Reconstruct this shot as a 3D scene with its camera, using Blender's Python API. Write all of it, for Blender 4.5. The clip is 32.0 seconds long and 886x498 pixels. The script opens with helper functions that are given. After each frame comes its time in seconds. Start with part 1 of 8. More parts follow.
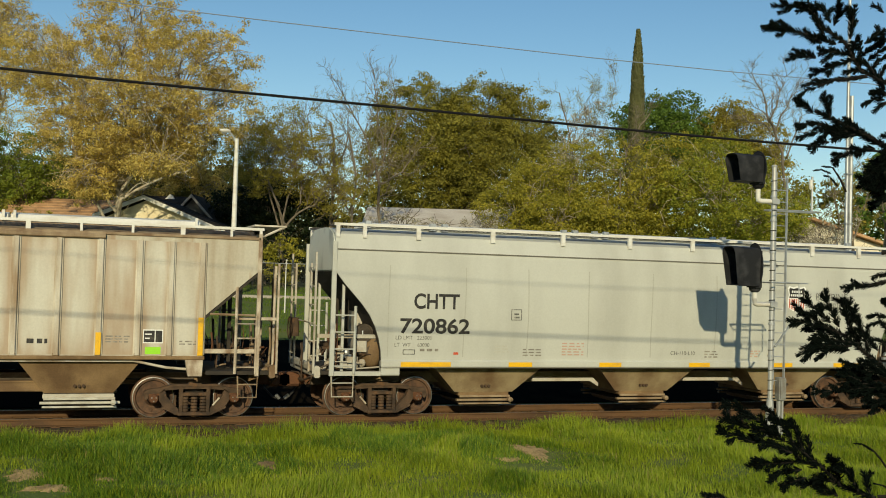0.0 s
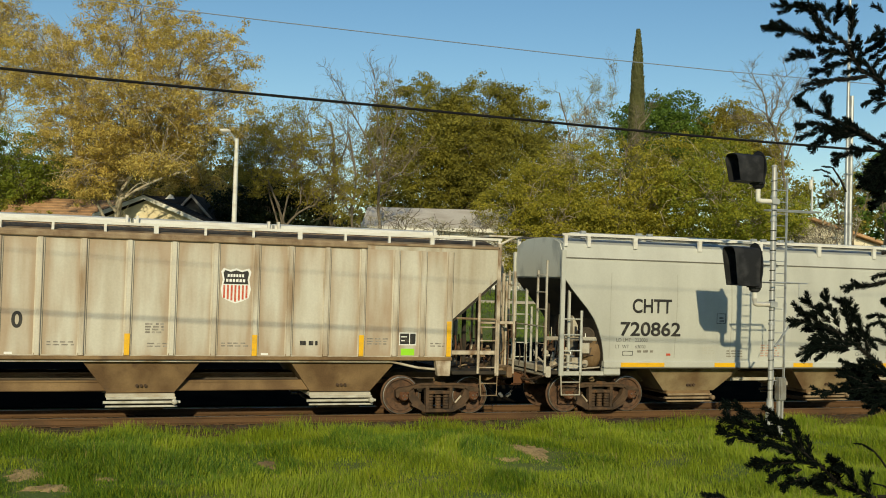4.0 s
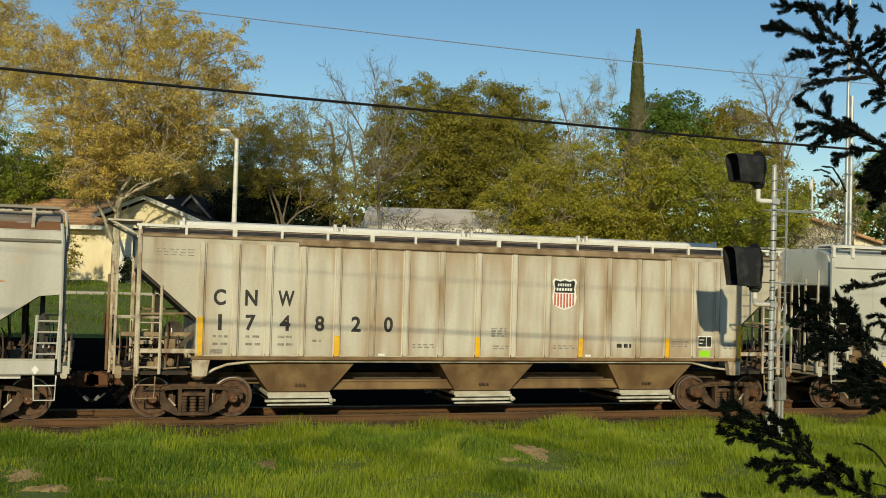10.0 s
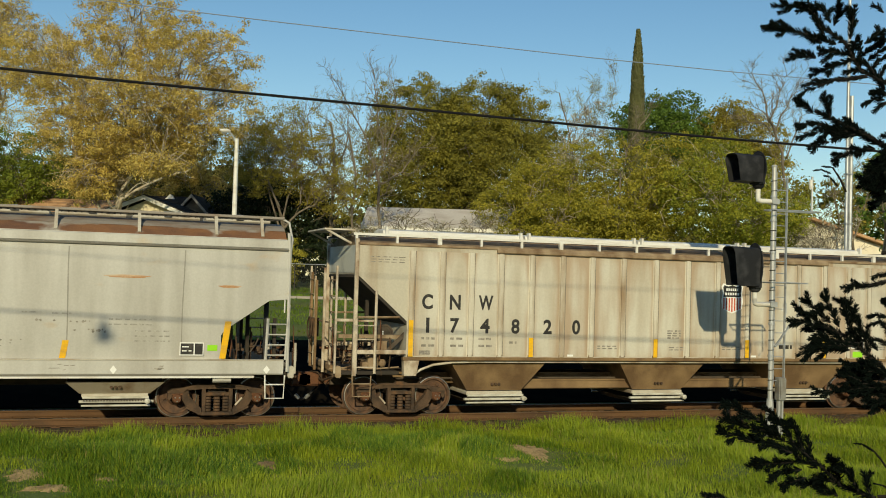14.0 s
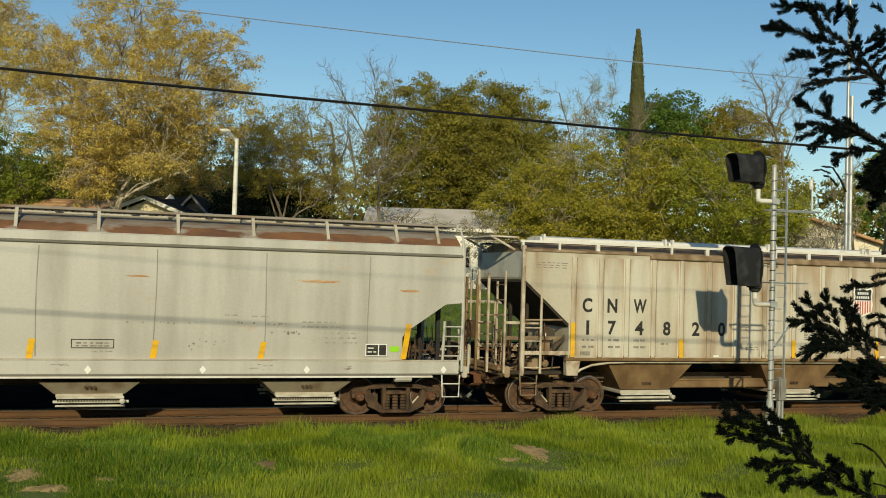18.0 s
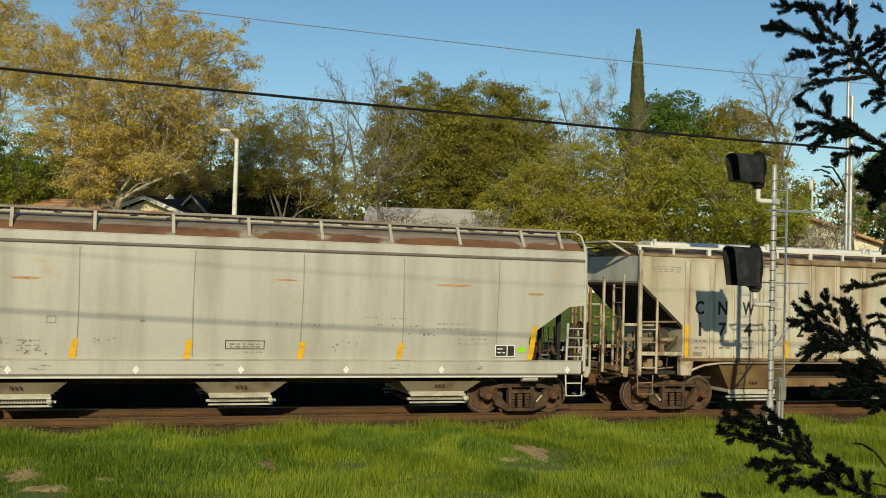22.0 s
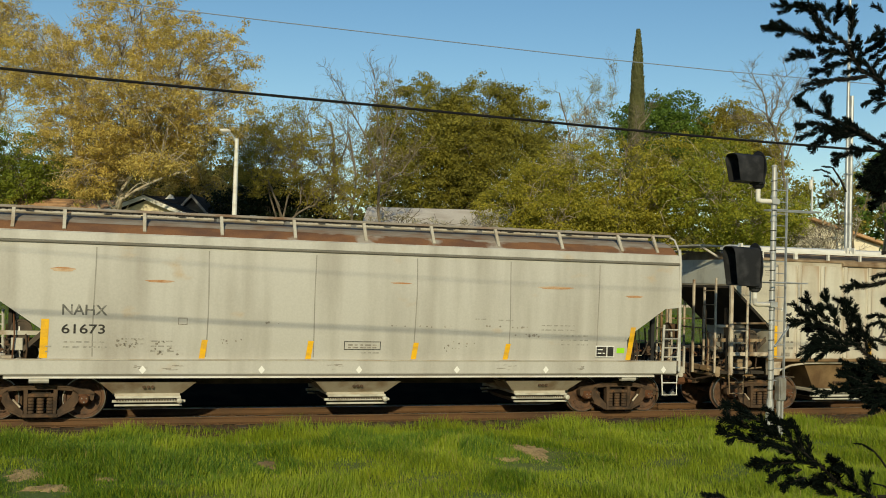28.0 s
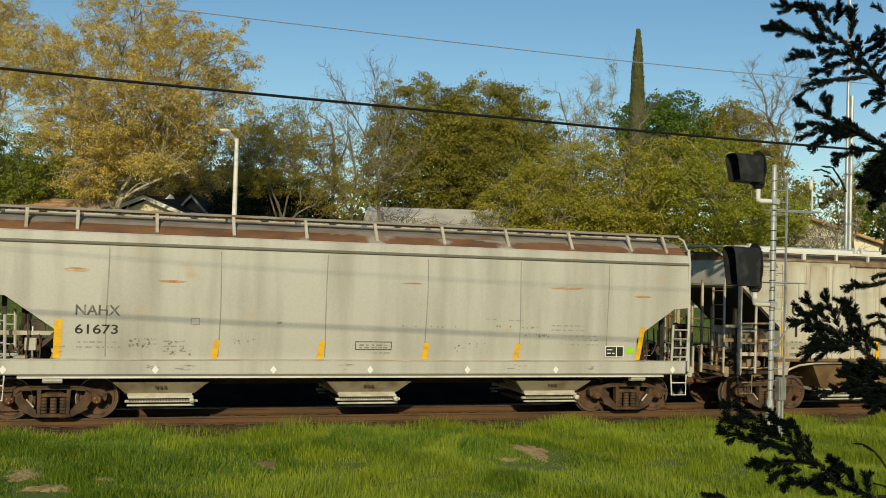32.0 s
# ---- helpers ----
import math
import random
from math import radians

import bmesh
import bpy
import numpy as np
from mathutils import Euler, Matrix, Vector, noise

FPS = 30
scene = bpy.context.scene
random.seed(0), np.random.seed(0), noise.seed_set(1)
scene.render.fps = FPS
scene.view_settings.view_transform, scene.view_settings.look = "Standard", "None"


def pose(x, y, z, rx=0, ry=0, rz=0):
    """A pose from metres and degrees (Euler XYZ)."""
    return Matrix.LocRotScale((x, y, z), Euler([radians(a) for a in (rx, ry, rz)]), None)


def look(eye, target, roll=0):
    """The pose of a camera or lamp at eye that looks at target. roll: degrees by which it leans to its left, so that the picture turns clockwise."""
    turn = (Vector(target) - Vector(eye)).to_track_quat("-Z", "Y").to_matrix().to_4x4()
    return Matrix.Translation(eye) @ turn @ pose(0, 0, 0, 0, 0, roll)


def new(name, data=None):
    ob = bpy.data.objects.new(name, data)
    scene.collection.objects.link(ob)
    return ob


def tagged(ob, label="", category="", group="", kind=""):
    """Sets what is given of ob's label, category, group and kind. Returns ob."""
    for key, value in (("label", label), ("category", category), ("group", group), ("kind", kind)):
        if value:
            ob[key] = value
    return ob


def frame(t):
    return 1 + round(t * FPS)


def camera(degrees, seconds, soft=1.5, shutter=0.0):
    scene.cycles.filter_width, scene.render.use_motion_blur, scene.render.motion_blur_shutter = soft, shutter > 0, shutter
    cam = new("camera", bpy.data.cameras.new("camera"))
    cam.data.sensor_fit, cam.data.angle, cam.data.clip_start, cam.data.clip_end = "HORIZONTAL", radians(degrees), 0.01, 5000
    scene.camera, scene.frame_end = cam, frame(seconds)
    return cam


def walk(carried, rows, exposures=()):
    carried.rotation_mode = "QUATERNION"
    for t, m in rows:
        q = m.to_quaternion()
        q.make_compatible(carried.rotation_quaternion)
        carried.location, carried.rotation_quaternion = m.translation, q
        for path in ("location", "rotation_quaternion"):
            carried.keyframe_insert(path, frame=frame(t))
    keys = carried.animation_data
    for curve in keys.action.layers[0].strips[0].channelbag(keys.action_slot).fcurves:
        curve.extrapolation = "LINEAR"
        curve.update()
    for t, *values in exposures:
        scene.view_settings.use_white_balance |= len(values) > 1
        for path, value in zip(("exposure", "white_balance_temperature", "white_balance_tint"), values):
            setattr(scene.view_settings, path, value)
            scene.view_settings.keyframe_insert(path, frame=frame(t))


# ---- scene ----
# camera on a stand, still for the whole clip
cam = camera(46.07, 32.0, soft=0.95)
EYE = Vector((0.0, -25.185, 3.277))
VIEW = look(EYE, EYE + Vector((0.31961, 0.94707, 0.03007)) * 10, 1.66)
walk(cam, [(0.0, VIEW), (32.0, VIEW)], exposures=[(0.0, 0.0, 7900, 3), (32.0, 0.0, 7900, 3)])

# daylight: one sun behind the camera, clear sky
SUN_DIR = Vector((0.35, 1.0, -0.412)).normalized()
world = bpy.data.worlds.new("sky")
scene.world = world
world.use_nodes = True
wn = world.node_tree.nodes
sky = wn.new("ShaderNodeTexSky")
sky.sky_type = "NISHITA"
sky.sun_disc = False
sky.sun_elevation = math.asin(-SUN_DIR.z)
sky.sun_rotation = math.atan2(-SUN_DIR.x, -SUN_DIR.y)
sky.air_density, sky.dust_density, sky.ozone_density = 1.0, 0.25, 3.0
wn["Background"].inputs["Strength"].default_value = 0.118
tone = wn.new("ShaderNodeHueSaturation")
tone.inputs["Hue"].default_value, tone.inputs["Saturation"].default_value = 0.503, 1.2
world.node_tree.links.new(sky.outputs[0], tone.inputs["Color"])
world.node_tree.links.new(tone.outputs[0], wn["Background"].inputs["Color"])
sun_data = bpy.data.lights.new("sun", "SUN")
sun_data.energy, sun_data.angle, sun_data.color = 3.45, radians(0.8), (0.98, 0.91, 0.715)
sun = new("sun", sun_data)
sun.matrix_world = look(Vector((0, -40, 40)), Vector((0, -40, 40)) + SUN_DIR)

# ---- mesh helpers ----
class Shape:
    """Vertices and faces of one part, collected piece by piece."""

    def __init__(self):
        self.v, self.f = [], []

    def add(self, verts, faces):
        n = len(self.v)
        self.v += [tuple(p) for p in verts]
        self.f += [tuple(i + n for i in q) for q in faces]
        return self

    def box(self, x0, x1, y0, y1, z0, z1, c=0.0):
        """A box; c cuts its long edges off."""
        if c <= 0:
            p = [(x, y, z) for x in (x0, x1) for y in (y0, y1) for z in (z0, z1)]
            return self.add(p, [(0, 1, 3, 2), (4, 6, 7, 5), (0, 4, 5, 1), (2, 3, 7, 6), (0, 2, 6, 4), (1, 5, 7, 3)])
        dx, dy, dz = x1 - x0, y1 - y0, z1 - z0
        if dx >= dy and dx >= dz:
            q = [(y0 + c, z0), (y1 - c, z0), (y1, z0 + c), (y1, z1 - c), (y1 - c, z1), (y0 + c, z1), (y0, z1 - c), (y0, z0 + c)]
            return self.loft([[(x0, a, b) for a, b in q], [(x1, a, b) for a, b in q]])
        if dz >= dy:
            q = [(x0 + c, y0), (x1 - c, y0), (x1, y0 + c), (x1, y1 - c), (x1 - c, y1), (x0 + c, y1), (x0, y1 - c), (x0, y0 + c)]
            return self.loft([[(a, b, z0) for a, b in q], [(a, b, z1) for a, b in q]])
        q = [(x0 + c, z0), (x1 - c, z0), (x1, z0 + c), (x1, z1 - c), (x1 - c, z1), (x0 + c, z1), (x0, z1 - c), (x0, z0 + c)]
        return self.loft([[(a, y0, b) for a, b in q], [(a, y1, b) for a, b in q]])

    def loft(self, rings, cap=True, closed=True):
        n, k = len(self.v), len(rings[0])
        for r in rings:
            self.v += [tuple(p) for p in r]
        for i in range(len(rings) - 1):
            for j in range(k if closed else k - 1):
                a, b = n + i * k + j, n + i * k + (j + 1) % k
                self.f.append((a, b, b + k, a + k))
        if cap and closed:
            self.f.append(tuple(range(n + k - 1, n - 1, -1)))
            self.f.append(tuple(range(n + (len(rings) - 1) * k, n + len(rings) * k)))
        return self

    def prism(self, poly, y0, y1):
        """A polygon in x and z, pushed along y."""
        return self.loft([[(x, y0, z) for x, z in poly], [(x, y1, z) for x, z in poly]])

    def prism_x(self, poly, x0, x1):
        """A polygon in y and z, pushed along x."""
        return self.loft([[(x0, y, z) for y, z in poly], [(x1, y, z) for y, z in poly]])

    def tube(self, pts, r, n=8, r2=None):
        pts = [Vector(p) for p in pts]
        rings = []
        for i, p in enumerate(pts):
            d = (pts[min(i + 1, len(pts) - 1)] - pts[max(i - 1, 0)]).normalized()
            a = d.cross(Vector((0, 0, 1)) if abs(d.z) < 0.9 else Vector((1, 0, 0))).normalized()
            b = d.cross(a)
            rr = r if r2 is None else r + (r2 - r) * i / (len(pts) - 1)
            rings.append([p + (a * math.cos(t) + b * math.sin(t)) * rr for t in (2 * math.pi * j / n for j in range(n))])
        return self.loft(rings)

    def lathe_y(self, prof, cx, cz, n=28):
        """A profile of (y, radius), turned round an axis along y."""
        rings = [[(cx + r * math.cos(t), y, cz + r * math.sin(t)) for t in (2 * math.pi * j / n for j in range(n))] for y, r in prof]
        return self.loft(rings)

    def sphere(self, c, r, n=10, m=6):
        rings = []
        for i in range(1, m):
            a = math.pi * i / m
            rings.append([(c[0] + r[0] * math.sin(a) * math.cos(t), c[1] + r[1] * math.sin(a) * math.sin(t), c[2] + r[2] * math.cos(a)) for t in (2 * math.pi * j / n for j in range(n))])
        return self.loft(rings)

    def mesh(self, name, smooth=False):
        me = bpy.data.meshes.new(name)
        me.from_pydata(self.v, [], self.f)
        bm = bmesh.new()
        bm.from_mesh(me)
        bmesh.ops.recalc_face_normals(bm, faces=bm.faces)
        bm.to_mesh(me)
        bm.free()
        if smooth:
            me.polygons.foreach_set("use_smooth", [True] * len(me.polygons))
            me.set_sharp_from_angle(angle=radians(40))
        return me


def part(name, shape, material, parent=None, label="", smooth=False):
    """One mesh object under a thing or under a part."""
    me = shape if isinstance(shape, bpy.types.Mesh) else shape.mesh(name, smooth)
    if material and not me.materials:
        me.materials.append(material)
    ob = new(name, me)
    if parent:
        ob.parent = parent
    if label:
        ob["label"] = label
    return ob


def big_mesh(name, verts, quads, material, smooth=False):
    """A mesh from arrays: quads, or triangles."""
    verts, quads = np.asarray(verts, np.float32), np.asarray(quads, np.int32)
    k = quads.shape[1]
    me = bpy.data.meshes.new(name)
    me.vertices.add(len(verts))
    me.vertices.foreach_set("co", verts.ravel())
    me.loops.add(quads.size)
    me.loops.foreach_set("vertex_index", quads.ravel())
    me.polygons.add(len(quads))
    me.polygons.foreach_set("loop_start", np.arange(0, quads.size, k, dtype=np.int32))
    me.polygons.foreach_set("loop_total", np.full(len(quads), k, np.int32))
    if smooth:
        me.polygons.foreach_set("use_smooth", np.ones(len(quads), bool))
    me.update(calc_edges=True)
    me.materials.append(material)
    return me


def letters(body, material, parent, x, z, height, width=None, y=-1.6, name="lettering", label="", bold=0.0):
    """Words on the side of a car, set flat on it, with their middle at x and z."""
    cu = bpy.data.curves.new(name, "FONT")
    cu.body, cu.align_x, cu.size = body, "LEFT", 1.0
    cu.offset = bold
    ob = bpy.data.objects.new(name, cu)
    scene.collection.objects.link(ob)
    dg = bpy.context.evaluated_depsgraph_get()
    me = bpy.data.meshes.new_from_object(ob.evaluated_get(dg))
    bpy.data.objects.remove(ob)
    co = np.empty(len(me.vertices) * 3, np.float32)
    me.vertices.foreach_get("co", co)
    co = co.reshape(-1, 3)
    lo, hi = co.min(0), co.max(0)
    s = height / (hi[1] - lo[1])
    sx = s if width is None else width / (hi[0] - lo[0])
    out = np.zeros_like(co)
    out[:, 0] = x + (co[:, 0] - (lo[0] + hi[0]) / 2) * sx
    out[:, 1] = y
    out[:, 2] = z + (co[:, 1] - (lo[1] + hi[1]) / 2) * s
    me.vertices.foreach_set("co", out.ravel())
    me.materials.clear()
    me.materials.append(material)
    me.update()
    return part(name, me, None, parent, label)


# ---- materials ----
def mat(name, col, rough=0.6, metal=0.0, col2=None, amount=0.5, scale=(2, 2, 2), detail_scale=40.0, grain=0.12, bump=0.1, col3=None, amount3=0.4, scale3=(1, 1, 1), spec=0.4, per=0.0, island=0.0):
    """A surface: a base colour, broad stains of col2, blotches of col3, fine grain and relief. per: change from piece to piece."""
    m = bpy.data.materials.new(name)
    m.use_nodes = True
    nt = m.node_tree
    b = nt.nodes["Principled BSDF"]
    b.inputs["Roughness"].default_value = rough
    b.inputs["Metallic"].default_value = metal
    b.inputs["Specular IOR Level"].default_value = spec
    tc = nt.nodes.new("ShaderNodeTexCoord")

    def noise_at(sc, scale_value, detail=5.0):
        mp = nt.nodes.new("ShaderNodeMapping")
        mp.inputs["Scale"].default_value = sc
        nt.links.new(tc.outputs["Object"], mp.inputs["Vector"])
        n = nt.nodes.new("ShaderNodeTexNoise")
        n.inputs["Scale"].default_value = scale_value
        n.inputs["Detail"].default_value = detail
        nt.links.new(mp.outputs[0], n.inputs["Vector"])
        return n.outputs["Fac"]

    def ramp(socket, a, c):
        r = nt.nodes.new("ShaderNodeMapRange")
        r.inputs["From Min"].default_value, r.inputs["From Max"].default_value = a, c
        nt.links.new(socket, r.inputs["Value"])
        return r.outputs[0]

    def mix(fac, a, c, kind="MIX"):
        x = nt.nodes.new("ShaderNodeMix")
        x.data_type, x.blend_type = "RGBA", kind
        for sock, value in ((x.inputs["Factor"], fac), (x.inputs["A"], a), (x.inputs["B"], c)):
            if isinstance(value, (tuple, list)):
                sock.default_value = (*value[:3], 1)
            elif isinstance(value, float):
                sock.default_value = value
            else:
                nt.links.new(value, sock)
        return x.outputs["Result"]

    colour = tuple(col)
    if col2:
        colour = mix(ramp(noise_at(scale, 1.0), 0.62 - amount * 0.4, 0.85 - amount * 0.3), colour, tuple(col2))
    if col3:
        colour = mix(ramp(noise_at(scale3, 1.0, 8.0), 0.75 - amount3 * 0.45, 0.85 - amount3 * 0.3), colour, tuple(col3))
    fine = noise_at((1, 1, 1), detail_scale, 6.0)
    dark, light = 1 - grain, 1 + grain
    g = nt.nodes.new("ShaderNodeMapRange")
    g.inputs["From Min"].default_value, g.inputs["From Max"].default_value = 0.25, 0.75
    g.inputs["To Min"].default_value, g.inputs["To Max"].default_value = dark, light
    nt.links.new(fine, g.inputs["Value"])
    cc = nt.nodes.new("ShaderNodeCombineColor")
    for i in range(3):
        nt.links.new(g.outputs[0], cc.inputs[i])
    colour = mix(1.0, colour, cc.outputs[0], "MULTIPLY")
    if per or island:
        if per:
            rnd = nt.nodes.new("ShaderNodeObjectInfo").outputs["Random"]
        else:
            rnd = nt.nodes.new("ShaderNodeNewGeometry").outputs["Random Per Island"]
        k = per or island
        g2 = nt.nodes.new("ShaderNodeMapRange")
        g2.inputs["To Min"].default_value, g2.inputs["To Max"].default_value = 1 - k, 1 + k
        nt.links.new(rnd, g2.inputs["Value"])
        c2 = nt.nodes.new("ShaderNodeCombineColor")
        for i in range(3):
            nt.links.new(g2.outputs[0], c2.inputs[i])
        colour = mix(1.0, colour, c2.outputs[0], "MULTIPLY")
    nt.links.new(colour, b.inputs["Base Color"])
    if bump:
        bp = nt.nodes.new("ShaderNodeBump")
        bp.inputs["Strength"].default_value = bump
        bp.inputs["Distance"].default_value = 0.02
        nt.links.new(fine, bp.inputs["Height"])
        nt.links.new(bp.outputs[0], b.inputs["Normal"])
    return m


def leaf_mat(name, a, c, thin=0.35, patch=0.6, spec=0.25):
    """Leaves: two greens mixed from leaf to leaf and over the crown, with light coming through."""
    m = bpy.data.materials.new(name)
    m.use_nodes = True
    nt = m.node_tree
    b = nt.nodes["Principled BSDF"]
    b.inputs["Roughness"].default_value = 0.55
    b.inputs["Specular IOR Level"].default_value = spec
    geo = nt.nodes.new("ShaderNodeNewGeometry")
    tc = nt.nodes.new("ShaderNodeTexCoord")
    n = nt.nodes.new("ShaderNodeTexNoise")
    n.inputs["Scale"].default_value = patch
    nt.links.new(tc.outputs["Object"], n.inputs["Vector"])
    add = nt.nodes.new("ShaderNodeMath")
    add.operation = "MULTIPLY_ADD"
    add.inputs[1].default_value = 0.6
    nt.links.new(geo.outputs["Random Per Island"], add.inputs[0])
    mr = nt.nodes.new("ShaderNodeMapRange")
    mr.inputs["From Min"].default_value, mr.inputs["From Max"].default_value = 0.35, 0.65
    mr.inputs["To Max"].default_value = 0.45
    nt.links.new(n.outputs["Fac"], mr.inputs["Value"])
    nt.links.new(mr.outputs[0], add.inputs[2])
    mx = nt.nodes.new("ShaderNodeMix")
    mx.data_type = "RGBA"
    mx.inputs["A"].default_value, mx.inputs["B"].default_value = (*a, 1), (*c, 1)
    nt.links.new(add.outputs[0], mx.inputs["Factor"])
    nt.links.new(mx.outputs["Result"], b.inputs["Base Color"])
    tr = nt.nodes.new("ShaderNodeBsdfTranslucent")
    nt.links.new(mx.outputs["Result"], tr.inputs["Color"])
    ms = nt.nodes.new("ShaderNodeMixShader")
    ms.inputs[0].default_value = thin
    nt.links.new(b.outputs[0], ms.inputs[1])
    nt.links.new(tr.outputs[0], ms.inputs[2])
    nt.links.new(ms.outputs[0], nt.nodes["Material Output"].inputs["Surface"])
    return m


STEEL = mat("galvanised_steel", (0.50, 0.52, 0.53), 0.45, 0.6, (0.36, 0.37, 0.37), 0.5, (6, 6, 3), grain=0.08)
WHITE_PAINT = mat("white_paint", (0.70, 0.69, 0.64), 0.5, 0, (0.55, 0.50, 0.42), 0.35, (1.5, 4, 6), grain=0.06)
BLACK_PAINT = mat("black_paint", (0.016, 0.017, 0.019), 0.55, grain=0.15, col2=(0.03, 0.03, 0.03))
YELLOW = mat("yellow_tape", (0.83, 0.46, 0.025), 0.45, 0, (0.60, 0.33, 0.06), 0.35, (3, 3, 8), grain=0.08)
WHITE_MARK = mat("white_marking", (0.80, 0.80, 0.77), 0.5, grain=0.06)
GREEN_MARK = mat("green_sticker", (0.30, 0.72, 0.04), 0.5, grain=0.05)
RED_MARK = mat("red_marking", (0.55, 0.07, 0.03), 0.5, 0, (0.6, 0.3, 0.22), 0.4, (20, 20, 20))
DARK_MARK = mat("dark_lettering", (0.022, 0.021, 0.020), 0.6, 0, (0.10, 0.085, 0.065), 0.25, (9, 9, 9), grain=0.2)
FAINT_MARK = mat("faded_lettering", (0.20, 0.18, 0.15), 0.7, 0, (0.38, 0.35, 0.3), 0.5, (14, 14, 14))
TRUCK = mat("dusty_cast_steel", (0.098, 0.058, 0.034), 0.85, 0, (0.040, 0.026, 0.017), 0.55, (5, 5, 5), 60, 0.3, 0.35, (0.15, 0.075, 0.035), 0.35, (6, 6, 6))
RUST = mat("rusty_steel", (0.14, 0.058, 0.026), 0.85, 0, (0.10, 0.045, 0.025), 0.5, (6, 6, 6), 60, 0.25, 0.3)
WHEEL = mat("wheel_steel", (0.125, 0.066, 0.038), 0.8, 0.0, (0.05, 0.032, 0.023), 0.5, (8, 8, 8), 60, 0.2, 0.2)
TREAD = mat("worn_steel", (0.42, 0.40, 0.37), 0.35, 0.9, grain=0.08)
UNDER = mat("grimy_underframe", (0.10, 0.075, 0.055), 0.85, 0, (0.05, 0.04, 0.03), 0.5, (3, 3, 3), 50, 0.2, 0.2)
GRATE = mat("dark_grating", (0.06, 0.055, 0.05), 0.7, 0.2)

# ---- ground and track ----
GRASS_GROUND = mat("grass_floor", (0.085, 0.13, 0.024), 0.9, 0, (0.14, 0.14, 0.042), 0.45, (0.35, 0.6, 1), 30, 0.3, 0.4, (0.20, 0.14, 0.07), 0.18, (0.7, 1.1, 1))
DIRT = mat("bare_dirt", (0.48, 0.33, 0.155), 0.95, 0, (0.24, 0.165, 0.075), 0.6, (4, 4, 4), 30, 0.35, 0.8)
BALLAST = mat("rusty_ballast", (0.095, 0.056, 0.026), 0.95, 0, (0.048, 0.03, 0.016), 0.5, (2, 2, 2), 40, 0.3, 0.5, island=0.35)
RAIL = mat("rail_steel", (0.12, 0.060, 0.025), 0.8, 0.0, (0.07, 0.038, 0.019), 0.5, (1, 3, 3), 40, 0.15, 0.1)
RAIL_TOP = mat("rail_head", (0.40, 0.36, 0.31), 0.4, 0.7, grain=0.08)
TIE = mat("weathered_tie", (0.085, 0.057, 0.033), 0.9, 0, (0.07, 0.05, 0.038), 0.5, (2, 9, 9), 40, 0.2, 0.4, per=0.25)
SOIL = mat("brown_soil", (0.27, 0.175, 0.085), 0.95, 0, (0.16, 0.105, 0.05), 0.5, (3, 3, 3), 30, 0.25, 0.5)
CONCRETE = mat("concrete", (0.42, 0.38, 0.32), 0.9, 0, (0.33, 0.29, 0.24), 0.5, (0.8, 0.8, 0.8), 30, 0.1, 0.2)


def ground_z(x, y):
    """Height of the ground: level before the track, a bank of lawn behind it."""
    z = np.interp(y, [-400, -30, -9, -6.2, -4.4, -2.9, -2.2, 2.2, 3.2, 7.1, 10.0, 20.2, 27, 45, 120, 3000], [-0.6, -0.5, -0.42, -0.37, -0.20, -0.27, -0.25, -0.25, -0.12, 0.74, 1.45, 2.33, 2.75, 3.0, 3.4, 6.0])
    return z


xs = np.concatenate([[-2500, -900, -300, -120, -60], np.arange(-40, 70, 0.8), [80, 100, 140, 300, 900, 2500]])
ys = np.concatenate([[-900, -300, -100, -60], np.arange(-30, 50, 0.6), [52, 60, 80, 120, 300, 900, 2900]])
gx, gy = np.meshgrid(xs, ys, indexing="ij")
near = np.clip(1 - np.abs(gy) / 60, 0, 1)
lump = 0.05 * np.sin(gx * 0.9 + 0.7 * np.sin(gy * 1.1)) * np.sin(gy * 1.3 + 0.4) * ((gy < -2.6) | (gy > 7.6)) * near
gz = ground_z(gx, gy) + lump
ny = len(ys)
idx = np.arange(len(xs) * ny).reshape(len(xs), ny)
quads = np.stack([idx[:-1, :-1], idx[1:, :-1], idx[1:, 1:], idx[:-1, 1:]], -1).reshape(-1, 4)
ground = part("ground", big_mesh("ground", np.stack([gx, gy, gz], -1).reshape(-1, 3), quads, GRASS_GROUND, True), None)
tagged(ground, "green grassy ground with worn bare spots", "ground", kind="structure")

# ballast bed under the track
bed = Shape().prism_x([(-2.9, -0.40), (-2.0, -0.19), (2.4, -0.19), (2.9, -0.24), (2.9, -0.4)], -60, 75)
track_bed = part("track_bed", bed, BALLAST)
tagged(track_bed, "rust-stained ballast bed beneath the rails", "ballast", kind="structure")
# near-black strip over the bank, painted as the shade of the train
BANK_SHADE = mat("bank_shade_black", (0.012, 0.010, 0.008), 1.0, 0, (0.022, 0.017, 0.011), 0.4, (1.5, 1.5, 1.5), 40, 0.3, 0.5, spec=0.0)
shade_slope = Shape().prism_x([(2.6, -0.16), (3.2, -0.07), (7.05, 0.79), (8.7, 1.19), (8.9, 1.17), (8.9, 0.5), (2.6, -0.5)], -60, 75)
tagged(part("cinder_strip", shade_slope, BANK_SHADE), "near-black strip painted as the train's shade on the bank", "ground", kind="structure")
rng = np.random.default_rng(5)


